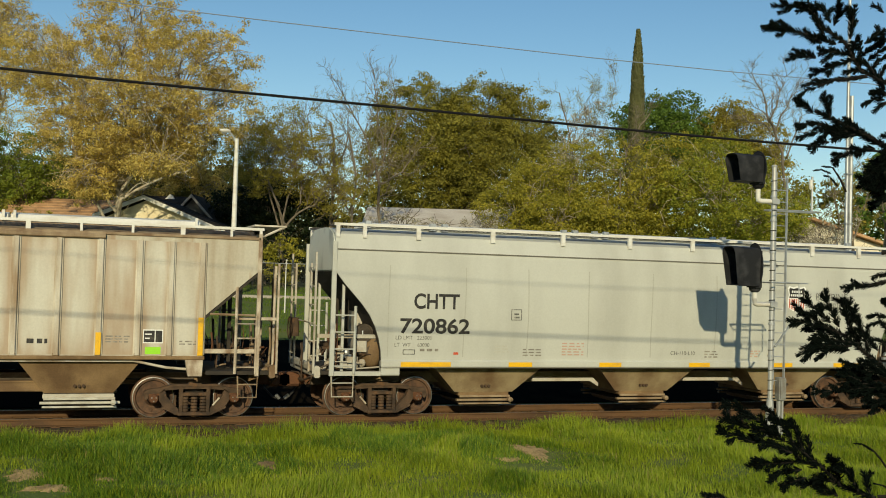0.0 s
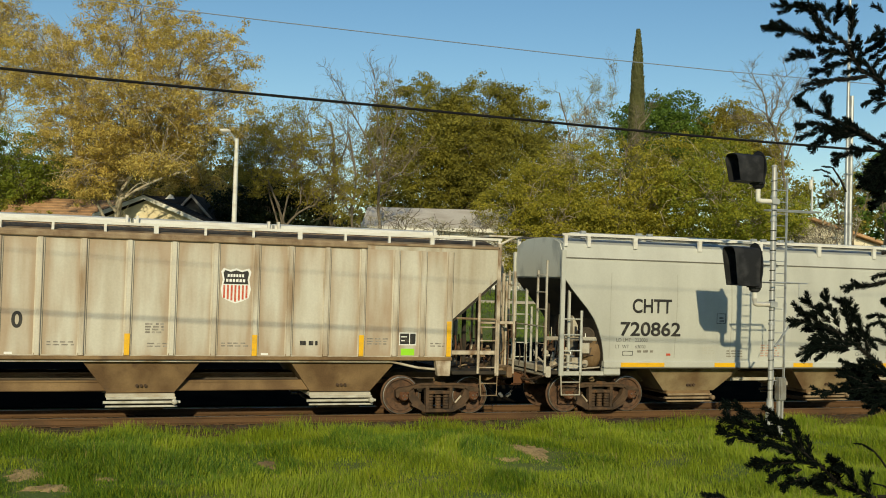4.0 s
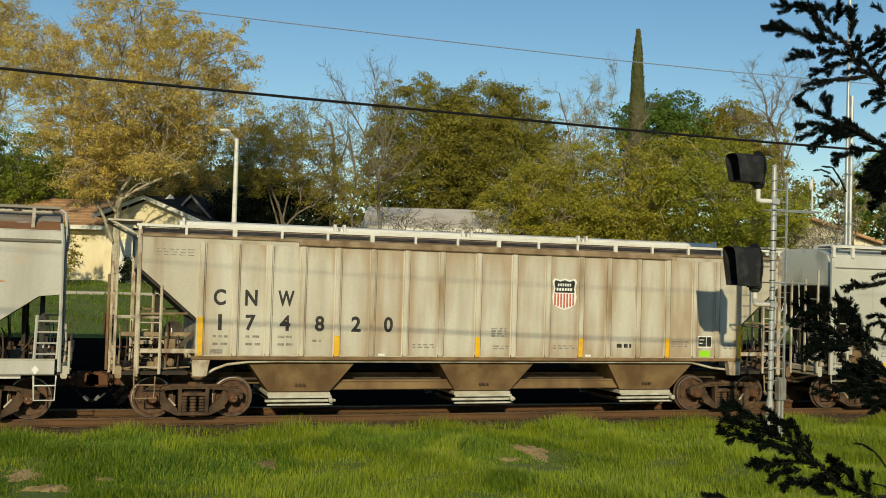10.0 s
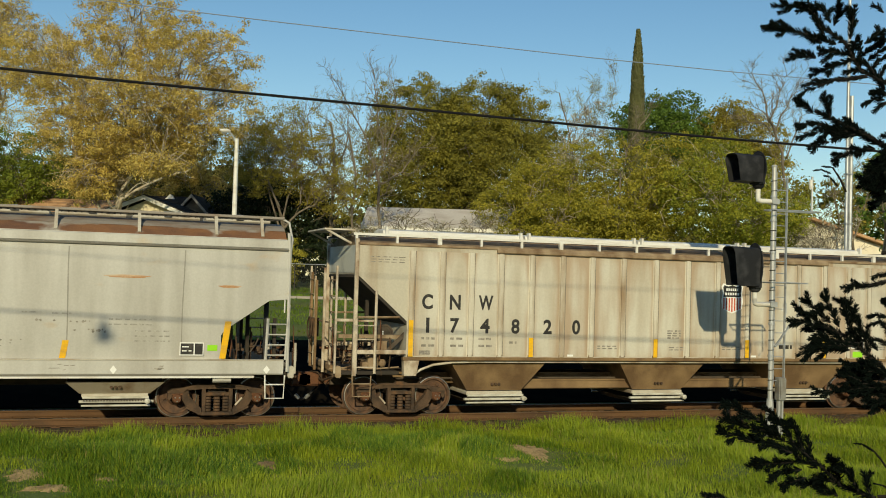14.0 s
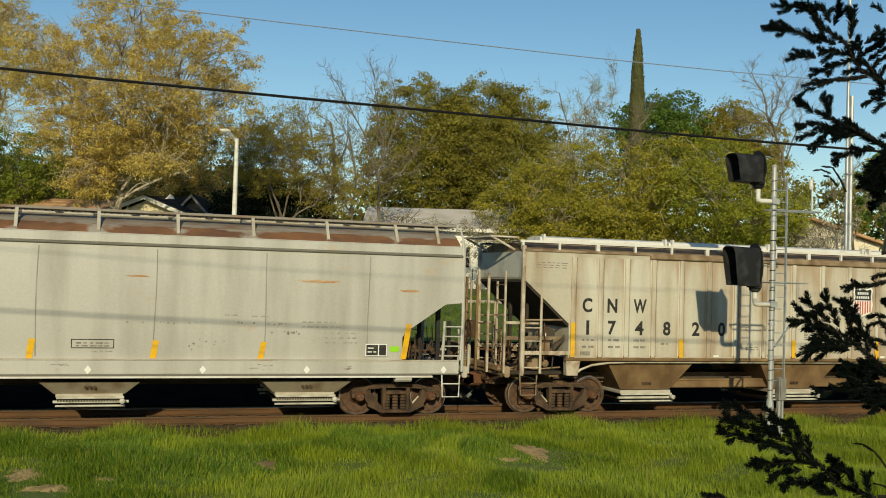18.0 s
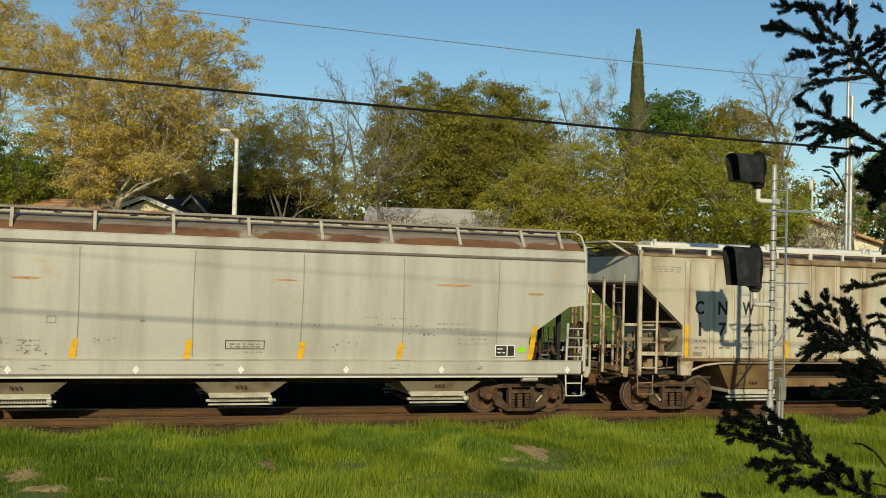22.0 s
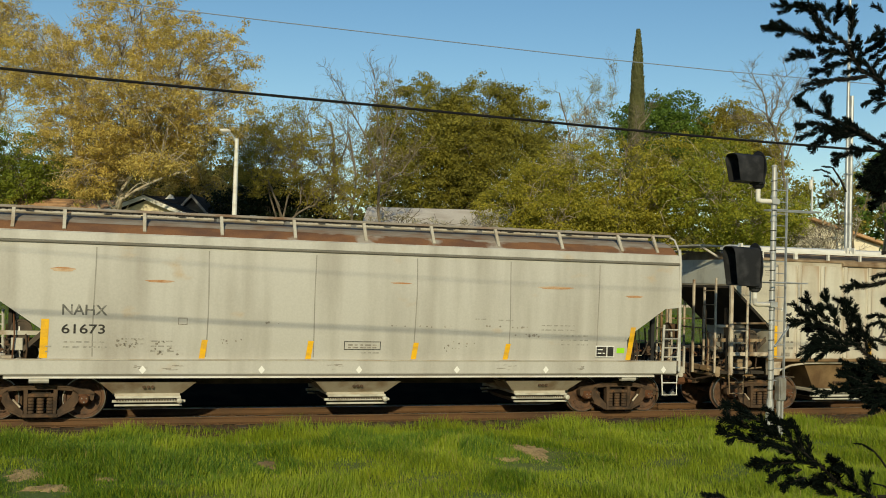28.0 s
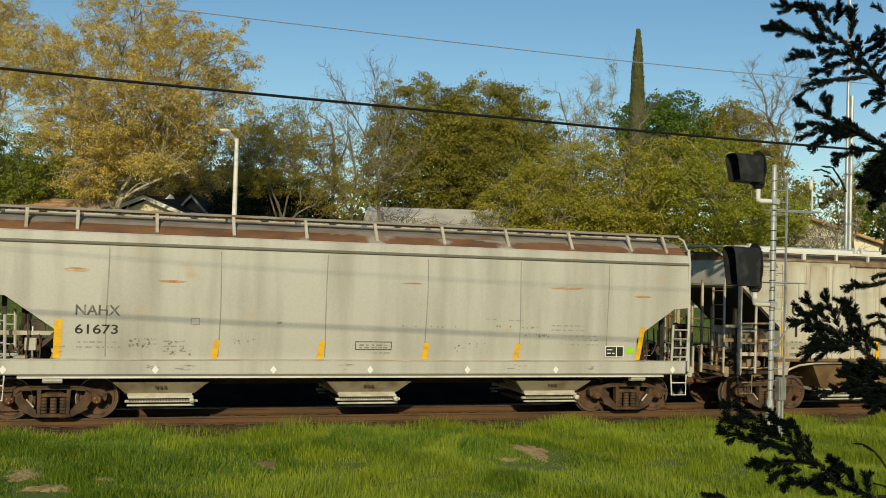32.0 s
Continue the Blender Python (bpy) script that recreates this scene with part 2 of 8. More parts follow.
def stones(n, x0, x1, y0, y1, zf, r0, r1, material, name):
    """Loose stones as small uneven octahedra."""
    c = np.stack([rng.uniform(x0, x1, n), rng.uniform(y0, y1, n)], -1)
    z = zf(c[:, 0], c[:, 1])
    r = rng.uniform(r0, r1, n)
    d = np.array([[1, 0, 0], [-1, 0, 0], [0, 1, 0], [0, -1, 0], [0, 0, 1], [0, 0, -1]], float)
    v = d[None] * r[:, None, None] * rng.uniform(0.6, 1.3, (n, 6, 1))
    a = rng.uniform(0, 6.28, n)
    ca, sa = np.cos(a)[:, None], np.sin(a)[:, None]
    v = np.stack([v[..., 0] * ca - v[..., 1] * sa + 0.3 * v[..., 2], v[..., 0] * sa + v[..., 1] * ca, v[..., 2] * 0.75], -1)
    v += np.stack([c[:, 0], c[:, 1], z], -1)[:, None]
    f = np.array([[0, 2, 4], [2, 1, 4], [1, 3, 4], [3, 0, 4], [2, 0, 5], [1, 2, 5], [3, 1, 5], [0, 3, 5]])
    return big_mesh(name, v.reshape(-1, 3), (f[None] + 6 * np.arange(n)[:, None, None]).reshape(-1, 3), material)


bed_z = lambda x, y: np.interp(y, [-2.95, -2.0, 2.4, 2.9], [-0.375, -0.185, -0.185, -0.24])
gravel = part("ballast_stones", stones(11000, -4, 40, -2.9, 2.5, bed_z, 0.018, 0.045, BALLAST, "ballast_stones"), None)
tagged(gravel, "loose rusty brown ballast stones", "ballast", kind="stuff")

rail_profile = [(-0.07, -0.172), (0.07, -0.172), (0.07, -0.158), (0.012, -0.135), (0.010, -0.045), (0.036, -0.036), (0.036, -0.008), (0.030, -0.0005), (-0.030, -0.0005), (-0.036, -0.008), (-0.036, -0.036), (-0.010, -0.045), (-0.012, -0.135), (-0.07, -0.158)]
for k in (-1, 1):
    rail = part("rail", Shape().prism_x([(k * 0.753 + a, b) for a, b in rail_profile], -60, 75), RAIL)
    tagged(rail, "rust-brown steel rail with a worn head", "rail", "rails of the track")
    part("rail_head", Shape().box(-60, 75, k * 0.753 - 0.028, k * 0.753 + 0.028, -0.001, 0.0), RAIL_TOP, rail, "worn bright running surface")
    plate = Shape().box(-0.09, 0.09, k * 0.753 - 0.17, k * 0.753 + 0.17, -0.178, -0.160).box(-0.02, 0.02, k * 0.753 - 0.12, k * 0.753 - 0.08, -0.162, -0.135).mesh("tie_plate")
    plate.materials.append(RAIL)
    for i in range(80):
        tp = new("tie_plate", plate)
        tp.parent = rail
        tp.location = (-4.1 + i * 0.5, 0, 0)
TIE_MESH = Shape().box(-0.115, 0.115, -1.3, 1.3, -0.34, -0.174, 0.012).mesh("tie")
TIE_MESH.materials.append(TIE)
ties = tagged(new("ties"), "dark weathered wooden ties across the track", "railway ties", kind="structure")
for i in range(90):
    t = new("tie", TIE_MESH)
    t.parent = ties
    t.location = (-4.1 + i * 0.5, 0, random.uniform(-0.006, 0.002))

# ---- the train ----
# how far the train has rolled along the track at each second (0 at 9 s)
ROLLED = ((0, -12.607), (1, -11.149), (2, -9.662), (3, -8.214), (3.5, -7.501), (5.5, -4.694), (6, -4.004), (7, -2.649), (8, -1.313), (9, 0.0),
          (10, 1.312), (11, 2.590), (12, 3.820), (13, 5.025), (14, 6.183), (14.5, 6.751), (16.5, 8.918), (17, 9.430), (18, 10.403), (19, 11.302),
          (20, 12.147), (21, 12.931), (22, 13.652), (23, 14.302), (24, 14.880), (25, 15.372), (25.5, 15.592), (27.5, 16.258), (28, 16.372),
          (29, 16.541), (30, 16.630), (31, 16.640), (32, 16.640))


def rolled(t):
    """A smooth curve through ROLLED."""
    ts, ss = np.array([a for a, _ in ROLLED], float), np.array([b for _, b in ROLLED], float)
    h, d = np.diff(ts), np.diff(ss) / np.diff(ts)
    m = np.concatenate([[d[0]], (d[:-1] * h[1:] + d[1:] * h[:-1]) / (h[1:] + h[:-1]), [0.0]])
    i = int(np.clip(np.searchsorted(ts, t) - 1, 0, len(h) - 1))
    u = (t - ts[i]) / h[i]
    return float((1 + 2 * u) * (1 - u) ** 2 * ss[i] + u * (1 - u) ** 2 * h[i] * m[i] + u * u * (3 - 2 * u) * ss[i + 1] + u * u * (u - 1) * h[i] * m[i + 1])


WHEEL_R = 0.457
CARS, WHEELSETS = [], []


def wheelset_mesh():
    s = Shape()
    for k in (-1, 1):
        s.lathe_y([(k * 0.68, 0.10), (k * 0.68, 0.485), (k * 0.71, 0.485), (k * 0.725, WHEEL_R), (k * 0.82, WHEEL_R - 0.006), (k * 0.82, 0.385), (k * 0.765, 0.365),
                   (k * 0.735, 0.20), (k * 0.80, 0.15), (k * 0.83, 0.14), (k * 0.83, 0.085)], 0, 0, 36)
    s.lathe_y([(-1.06, 0.075), (1.06, 0.075)], 0, 0, 14)
    # casting ribs and a weld mark, by which the turning shows
    for a in range(3):
        t = 2 * math.pi * a / 3
        x, z = 0.28 * math.cos(t), 0.28 * math.sin(t)
        for k in (-1, 1):
            s.box(x - 0.035, x + 0.035, min(k * 0.745, k * 0.79), max(k * 0.745, k * 0.79), z - 0.035, z + 0.035)
    return s.mesh("wheelset", True)


def tread_ring(k):
    rings = []
    for r, y in ((WHEEL_R + 0.001, k * 0.722), (WHEEL_R - 0.003, k * 0.821), (WHEEL_R - 0.02, k * 0.8235)):
        rings.append([(r * math.cos(t), y, r * math.sin(t)) for t in (2 * math.pi * j / 36 for j in range(36))])
    me = Shape().loft(rings, cap=False).mesh("tread", True)
    me.materials.append(TREAD)
    return me


WHEELSET, TREAD_RINGS = wheelset_mesh(), (tread_ring(-1), tread_ring(1))
WHEELSET.materials.append(WHEEL)


def side_frame_shape(k):
    """Cast side frame: arched top chord, sloping tension arms, window for the springs."""
    s = Shape()
    y0, y1 = (-1.10, -0.93) if k < 0 else (0.93, 1.10)
    s.prism([(-1.10, 0.56), (-1.10, 0.61), (-1.0, 0.665), (-0.78, 0.69), (-0.48, 0.775), (0.48, 0.775), (0.78, 0.69), (1.0, 0.665), (1.10, 0.61), (1.10, 0.56), (0.76, 0.575), (0.66, 0.64), (0.27, 0.67), (-0.27, 0.67), (-0.66, 0.64), (-0.76, 0.575)], y0, y1)
    for m in (-1, 1):
        s.prism([(m * 1.10, 0.57), (m * 1.09, 0.46), (m * 1.05, 0.42), (m * 1.01, 0.47), (m * 1.0, 0.57)], y0, y1)
        s.prism([(m * 0.77, 0.58), (m * 0.66, 0.67), (m * 0.61, 0.50), (m * 0.345, 0.215), (m * 0.345, 0.09), (m * 0.42, 0.09), (m * 0.70, 0.30), (m * 0.775, 0.42)], y0, y1)
        s.prism([(m * 0.345, 0.68), (m * 0.26, 0.68), (m * 0.26, 0.09), (m * 0.325, 0.09)], y0 + 0.004, y1 - 0.004)
        # raised edge of the lower arm
        s.prism([(m * 0.70, 0.24), (m * 0.70, 0.29), (m * 0.38, 0.13), (m * 0.36, 0.08)], y0 - 0.025 if k < 0 else y0, y1 if k < 0 else y1 + 0.025)
    s.box(-0.35, 0.35, y0 - 0.03 if k < 0 else y0, y1 if k < 0 else y1 + 0.03, 0.07, 0.15, 0.02)
    s.box(-0.27, 0.27, y0 + 0.02, y1 - 0.02, 0.50, 0.585, 0.015)
    s.box(-0.15, 0.15, y0 - 0.012 if k < 0 else y0, y1 if k < 0 else y1 + 0.012, 0.515, 0.555, 0.01)
    s.box(-0.52, 0.52, y0 - 0.018 if k < 0 else y0, y1 if k < 0 else y1 + 0.018, 0.715, 0.74, 0.008)
    s.prism([(-0.16, 0.77), (-0.11, 0.82), (0.11, 0.82), (0.16, 0.77)], y0 + 0.02, y1 - 0.02)
    return s


def build_truck(car, x):
    truck = part("truck", Shape().box(-0.2, 0.2, -0.90, 0.90, 0.42, 0.66, 0.04).lathe_y([(-0.02, 0.01), (0.02, 0.01)], 0, 0.7, 6), UNDER, car, "dusty brown cast steel truck")
    truck.location = (x, 0, 0)
    for k in (-1, 1):
        part("side_frame", side_frame_shape(k), TRUCK, truck, smooth=True)
        sp = Shape()
        for cx in (-0.2, 0.0, 0.2):
            for ring in range(5):
                z = 0.16 + ring * 0.068
                sp.loft([[(cx + r * math.cos(t), k * 1.01 + r * math.sin(t), z + h) for t in (2 * math.pi * j / 10 for j in range(10))] for r, h in ((0.073, 0), (0.079, 0.02), (0.073, 0.055))])
        tagged(part("spring_nest", sp, TRUCK, truck, smooth=True), kind="stuff")
        for m in (-1, 1):
            b = Shape().lathe_y([(k * 0.94, 0.11), (k * 1.10, 0.115), (k * 1.13, 0.095), (k * 1.16, 0.085), (k * 1.165, 0.03)], m * 0.889, WHEEL_R, 18)
            b.box(m * 0.889 - 0.13, m * 0.889 + 0.13, min(k * 0.94, k * 1.09), max(k * 0.94, k * 1.09), WHEEL_R + 0.07, WHEEL_R + 0.15)
            part("bearing", b, RUST, truck, "rust-brown bearing cap", True)
            for a in range(3):
                bolts = Shape()
                t = a * 2.094 + 0.5
                bolts.lathe_y([(k * 1.15, 0.018), (k * 1.185, 0.016)], m * 0.889 + 0.055 * math.cos(t), WHEEL_R + 0.055 * math.sin(t), 6)
                part("bolt", bolts, TREAD, truck)
        lever = Shape().tube([(-0.55 if x < 0 else 0.55, k * 1.115, 0.47), (-0.40 if x < 0 else 0.40, k * 1.115, 0.30)], 0.022, 8)
        part("brake_lever", lever, PAINT_A_POST, truck, "pale worn brake lever")
    for m in (-1, 1):
        part("brake_beam", Shape().tube([(m * 0.40, -0.75, 0.36), (m * 0.36, 0, 0.38), (m * 0.40, 0.75, 0.36)], 0.04, 6).box(m * 0.42 - 0.04, m * 0.42 + 0.04, -0.80, -0.70, 0.25, 0.50).box(m * 0.42 - 0.04, m * 0.42 + 0.04, 0.70, 0.80, 0.25, 0.50), TRUCK, truck)
        ws = part("wheelset", WHEELSET, None, truck)
        ws.location = (m * 0.889, 0, WHEEL_R)
        for ring in TREAD_RINGS:
            part("tread", ring, None, ws)
        WHEELSETS.append((ws, m * 0.889))
    return truck


def coupler(car, x, k):
    """Knuckle coupler, draft gear box, cut lever and air hose at one end."""
    s = Shape().box(min(x - k * 1.0, x - k * 0.32), max(x - k * 1.0, x - k * 0.32), -0.12, 0.12, 0.66, 0.90, 0.03)
    s.box(min(x - k * 0.34, x + k * 0.02), max(x - k * 0.34, x + k * 0.02), -0.20, 0.14, 0.62, 0.96, 0.06)
    s.prism([(x - k * 0.06, 0.64), (x - k * 0.06, 0.94), (x + k * 0.12, 0.90), (x + k * 0.14, 0.66)], -0.20, -0.02)
    part("coupler", s, RUST, car, "rust-brown knuckle coupler", True)
    part("draft_sill", Shape().box(min(x - k * 3.2, x - k * 0.62), max(x - k * 3.2, x - k * 0.62), -0.26, 0.26, 0.66, 1.04, 0.02), UNDER, car)
    part("cut_lever", Shape().tube([(x - k * 0.55, -1.50, 0.95), (x - k * 0.52, -0.95, 0.92), (x - k * 0.40, -0.70, 0.72), (x - k * 0.28, -0.35, 0.98), (x - k * 0.16, -0.1, 0.98)], 0.016, 6), TRUCK, car)
    hose = [(x - k * 0.55, 0.35, 0.72), (x - k * 0.38, 0.36, 0.52), (x - k * 0.20, 0.30, 0.34), (x - k * 0.02, 0.20, 0.26), (x + k * 0.10, 0.08, 0.33)]
    part("air_hose", Shape().tube(hose, 0.028, 8), BLACK_PAINT, car, "black rubber air hose", True)
    part("hose_coupling", Shape().tube([(x + k * 0.08, 0.10, 0.31), (x + k * 0.16, 0.05, 0.39)], 0.045, 8), STEEL, car)


def ladder(car, pts_a, pts_b, rungs, material, name="ladder", r=0.022, flat=0.035):
    """Two stiles and the rungs between them, each a part."""
    lad = part(name, Shape().tube([pts_a[0], pts_a[1]], flat, 6), material, car)
    part("stile", Shape().tube([pts_b[0], pts_b[1]], flat, 6), material, lad)
    a0, b0 = Vector(pts_a[0]), Vector(pts_b[0])
    high = min(pts_a[1][2], pts_b[1][2]) - a0.z
    for i in range(rungs):
        up = Vector((0, 0, high * (i + 0.45) / rungs))
        part("rung", Shape().tube([a0 + up, b0 + up], r * 0.8, 6), material, lad)
    return lad


def sill_step(car, x0, x1, y, z0, z1, material):
    part("sill_step", Shape().tube([(x0, y, z0), (x0 + 0.02, y - 0.02, z1), (x1 - 0.02, y - 0.02, z1), (x1, y, z0)], 0.02, 6).tube([(x0 + 0.01, y - 0.01, (z0 + z1) / 2 + 0.05), (x1 - 0.01, y - 0.01, (z0 + z1) / 2 + 0.05)], 0.016, 6), material, car)


def outlet_gate(car, cx, y_half, z_top, long, material, frame_mat):
    """Discharge gate under a hopper: frame, rack and shaft with its capstan."""
    g = Shape().box(cx - long, cx + long, -y_half, y_half, z_top - 0.10, z_top, 0.02)
    gate = part("outlet_gate", g, frame_mat, car, "pale painted outlet gate")
    part("gate_rail", Shape().box(cx - long - 0.05, cx + long + 0.12, -y_half - 0.04, -y_half + 0.06, z_top - 0.22, z_top - 0.165, 0.012), material, gate)
    part("gate_rail", Shape().box(cx - long - 0.05, cx + long + 0.12, y_half - 0.06, y_half + 0.04, z_top - 0.22, z_top - 0.165, 0.012), material, gate)
    part("gate_shaft", Shape().lathe_y([(-y_half - 0.22, 0.02), (-y_half - 0.20, 0.06), (-y_half - 0.10, 0.06), (-y_half - 0.08, 0.028), (y_half + 0.1, 0.028)], cx + long - 0.02, z_top - 0.17, 10), material, gate)
    for k in (-1, 1):
        part("gate_rail", Shape().box(cx - long + 0.02, cx + long + 0.02, min(k * y_half, k * (y_half + 0.05)), max(k * y_half, k * (y_half + 0.05)), z_top - 0.13, z_top - 0.075, 0.01), material, gate)
        part("gate_rail", Shape().box(cx - long, cx + long + 0.05, min(k * (y_half - 0.02), k * (y_half + 0.05)), max(k * (y_half - 0.02), k * (y_half + 0.05)), z_top - 0.30, z_top - 0.26, 0.01), material, gate)
    part("gate_pan", Shape().prism([(cx - long + 0.1, z_top - 0.24), (cx + long - 0.1, z_top - 0.24), (cx + long - 0.25, z_top - 0.36), (cx - long + 0.25, z_top - 0.36)], -y_half + 0.1, y_half - 0.1), UNDER, gate)


def bolts_row(car, xs, y, z, material):
    s = Shape()
    for x in xs:
        s.sphere((x, y, z), (0.035, 0.03, 0.03), 6, 4)
    part("rivets", s, material, car)


def shield(car, x, z, w, h, y):
    """The railway's shield badge in plain shapes: pale edge, dark head, red and white bars."""
    def outline(g):
        pts = [(-0.50, 0.40), (-0.42, 0.50), (-0.2, 0.45), (0, 0.5), (0.2, 0.45), (0.42, 0.50), (0.50, 0.40), (0.44, 0.18), (0.5, -0.10), (0.44, -0.34), (0.22, -0.44), (0, -0.5), (-0.22, -0.44), (-0.44, -0.34), (-0.5, -0.10), (-0.44, 0.18)]
        return [(x + a * (w + g), z + b * (h + g)) for a, b in pts]
    s = Shape()
    p = outline(0.05)
    s.add([(a, y, b) for a, b in p], [tuple(range(len(p)))])
    badge = part("badge", s, WHITE_MARK, car, "shield badge with red and white bars")
    d = Shape()
    head = [(-0.46, 0.39), (-0.40, 0.47), (-0.2, 0.42), (0, 0.47), (0.2, 0.42), (0.40, 0.47), (0.46, 0.39), (0.41, 0.18), (0.45, 0.05), (-0.45, 0.05), (-0.41, 0.18)]
    d.add([(x + a * w, y - 0.003, z + b * h) for a, b in head], [tuple(range(len(head)))])
    part("badge_head", d, DARK_MARK, badge)
    for i in range(7):
        bars = Shape()
        a = (-0.45 + i * 0.1335) * w
        low = -0.48 + abs(i - 3) * 0.035
        q = [(a, low), (a + 0.07 * w, low), (a + 0.07 * w, 0.02), (a, 0.02)]
        bars.add([(x + u, y - 0.003, z + v * h) for u, v in q], [(0, 1, 2, 3)])
        part("badge_bar", bars, RED_MARK, badge)
    strips = Shape()
    for zz, ww in ((0.31, 0.62), (0.16, 0.72)):
        for i in range(6):
            u0 = -ww / 2 + i * ww / 6
            strips.add([(x + u * w, y - 0.006, z + v * h) for u, v in ((u0, zz - 0.045), (u0 + ww / 6 * 0.7, zz - 0.045), (u0 + ww / 6 * 0.7, zz + 0.045), (u0, zz + 0.045))], [(0, 1, 2, 3)])
    tagged(part("badge_strip", strips, WHITE_MARK, badge), kind="stuff")


def text_bars(car, x, z, w, rows, material, y, h=0.05, gap=0.09, seed=0):
    """Small print that cannot be read: plain bars."""
    rng = random.Random(seed)
    s = Shape()
    for r in range(rows):
        u = x
        while u < x + w - 0.03:
            k = rng.uniform(0.06, 0.16)
            s.add([(a, y, b) for a, b in ((u, z - r * gap), (min(u + k, x + w), z - r * gap), (min(u + k, x + w), z - r * gap + h), (u, z - r * gap + h))], [(0, 1, 2, 3)])
            u += k + rng.uniform(0.03, 0.07)
    return tagged(part("small_print", s, material, car), kind="stuff")


def decal(car, x0, x1, z0, z1, y, material, name="decal", label="", lean=0.0):
    s = Shape().add([(x0, y, z0), (x1, y, z0), (x1 + lean, y, z1), (x0 + lean, y, z1)], [(0, 1, 2, 3)])
    return part(name, s, material, car, label)


def label_plate(car, x, z, w, h, y):
    """Black consolidated stencil with white edge and print."""
    pl = decal(car, x - w / 2, x + w / 2, z - h / 2, z + h / 2, y, WHITE_MARK, "stencil_plate", "black stencil panel with white edge")
    for u0, u1 in ((-0.46, 0.08), (0.13, 0.46)):
        decal(pl, x + u0 * w, x + u1 * w, z - 0.42 * h, z + 0.42 * h, y - 0.003, DARK_MARK, "stencil_field")
    text_bars(pl, x - 0.40 * w, z + 0.12 * h, 0.4 * w, 2, WHITE_MARK, y - 0.006, 0.025, 0.09)
    return pl


def end_gear(car, k, xe, paint, rail_h, post_paint=None):
    """What stands on the end platform: end ladder posts, brake gear, air tank, pipes and crossover rails."""
    rng = random.Random(int(xe * 7))
    part("end_platform", Shape().box(min(xe - k * 1.55, xe), max(xe - k * 1.55, xe), -1.45, 1.45, 1.02, 1.10, 0.02), SLOPE, car, "near-black end platform")
    part("end_sill", Shape().box(min(xe - k * 0.14, xe), max(xe - k * 0.14, xe), -1.50, 1.50, 0.95, 1.22, 0.03), paint, car)
    for y in (-1.48, -0.95, 0.95, 1.48):
        part("end_post", Shape().box(xe + k * 0.02 - 0.025, xe + k * 0.02 + 0.025, y - 0.03, y + 0.03, 1.05, rail_h if abs(y) > 1.2 else rail_h - 0.25, 0.008), post_paint or paint, car)
    for y0, y1 in ((-1.48, -0.95), (0.95, 1.48)):
        for i in range(6):
            z = 1.35 + i * (rail_h - 1.5) / 5.5
            part("end_rung", Shape().tube([(xe + k * 0.05, y0, z), (xe + k * 0.08, (y0 + y1) / 2, z), (xe + k * 0.05, y1, z)], 0.014, 6), paint, car)
    part("crossover_rail", Shape().tube([(xe + k * 0.03, -0.95, min(2.2, rail_h)), (xe + k * 0.03, 0.95, min(2.2, rail_h))], 0.02, 6), paint, car)
    # pipes, hangers and small gear
    for i in range(36):
        a = Vector((xe - k * rng.uniform(-0.05, 1.5), rng.uniform(-1.42, 0.3), rng.uniform(1.05, 1.5)))
        d = Vector(((0, 0, rng.uniform(0.3, 1.1)), (k * rng.uniform(0.2, 0.8), 0, rng.uniform(-0.1, 0.15)), (rng.uniform(-0.3, 0.3), rng.uniform(-0.3, 0.3), rng.uniform(0.1, 0.5)))[i % 3])
        if (a.x + d.x - xe) * k < 0.12:
            part("end_pipe", Shape().tube([a, a + d * 0.5 + Vector((0.03, 0, 0.02)), a + d], rng.uniform(0.010, 0.026), 6), rng.choice((TRUCK, paint, UNDER, TRUCK, RUST)), car)
    for i in range(8):
        x, y, z = xe - k * rng.uniform(0.1, 1.3), rng.uniform(-1.4, -0.7), rng.uniform(1.12, 1.7)
        r = rng.uniform(0.04, 0.09)
        part("valve", Shape().sphere((x, y, z), (r, r, r * 1.2), 8, 6).box(x - r * 1.4, x + r * 1.4, y - r * 0.5, y + r * 0.5, z - r * 1.5, z - r * 0.6), rng.choice((paint, TRUCK, STEEL)), car)
    part("cross_pipe", Shape().tube([(xe + k * 0.05, -1.45, 0.98), (xe + k * 0.10, -0.6, 0.80), (xe + k * 0.10, 0.8, 0.85)], 0.028, 6), TRUCK, car)
    # centre bulkhead under the slope sheet
    for y in (-0.55, 0.55):
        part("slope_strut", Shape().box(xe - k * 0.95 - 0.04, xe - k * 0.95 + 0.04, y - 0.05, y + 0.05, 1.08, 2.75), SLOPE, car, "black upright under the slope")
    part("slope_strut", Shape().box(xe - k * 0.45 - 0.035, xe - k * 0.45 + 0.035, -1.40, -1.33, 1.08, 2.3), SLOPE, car)


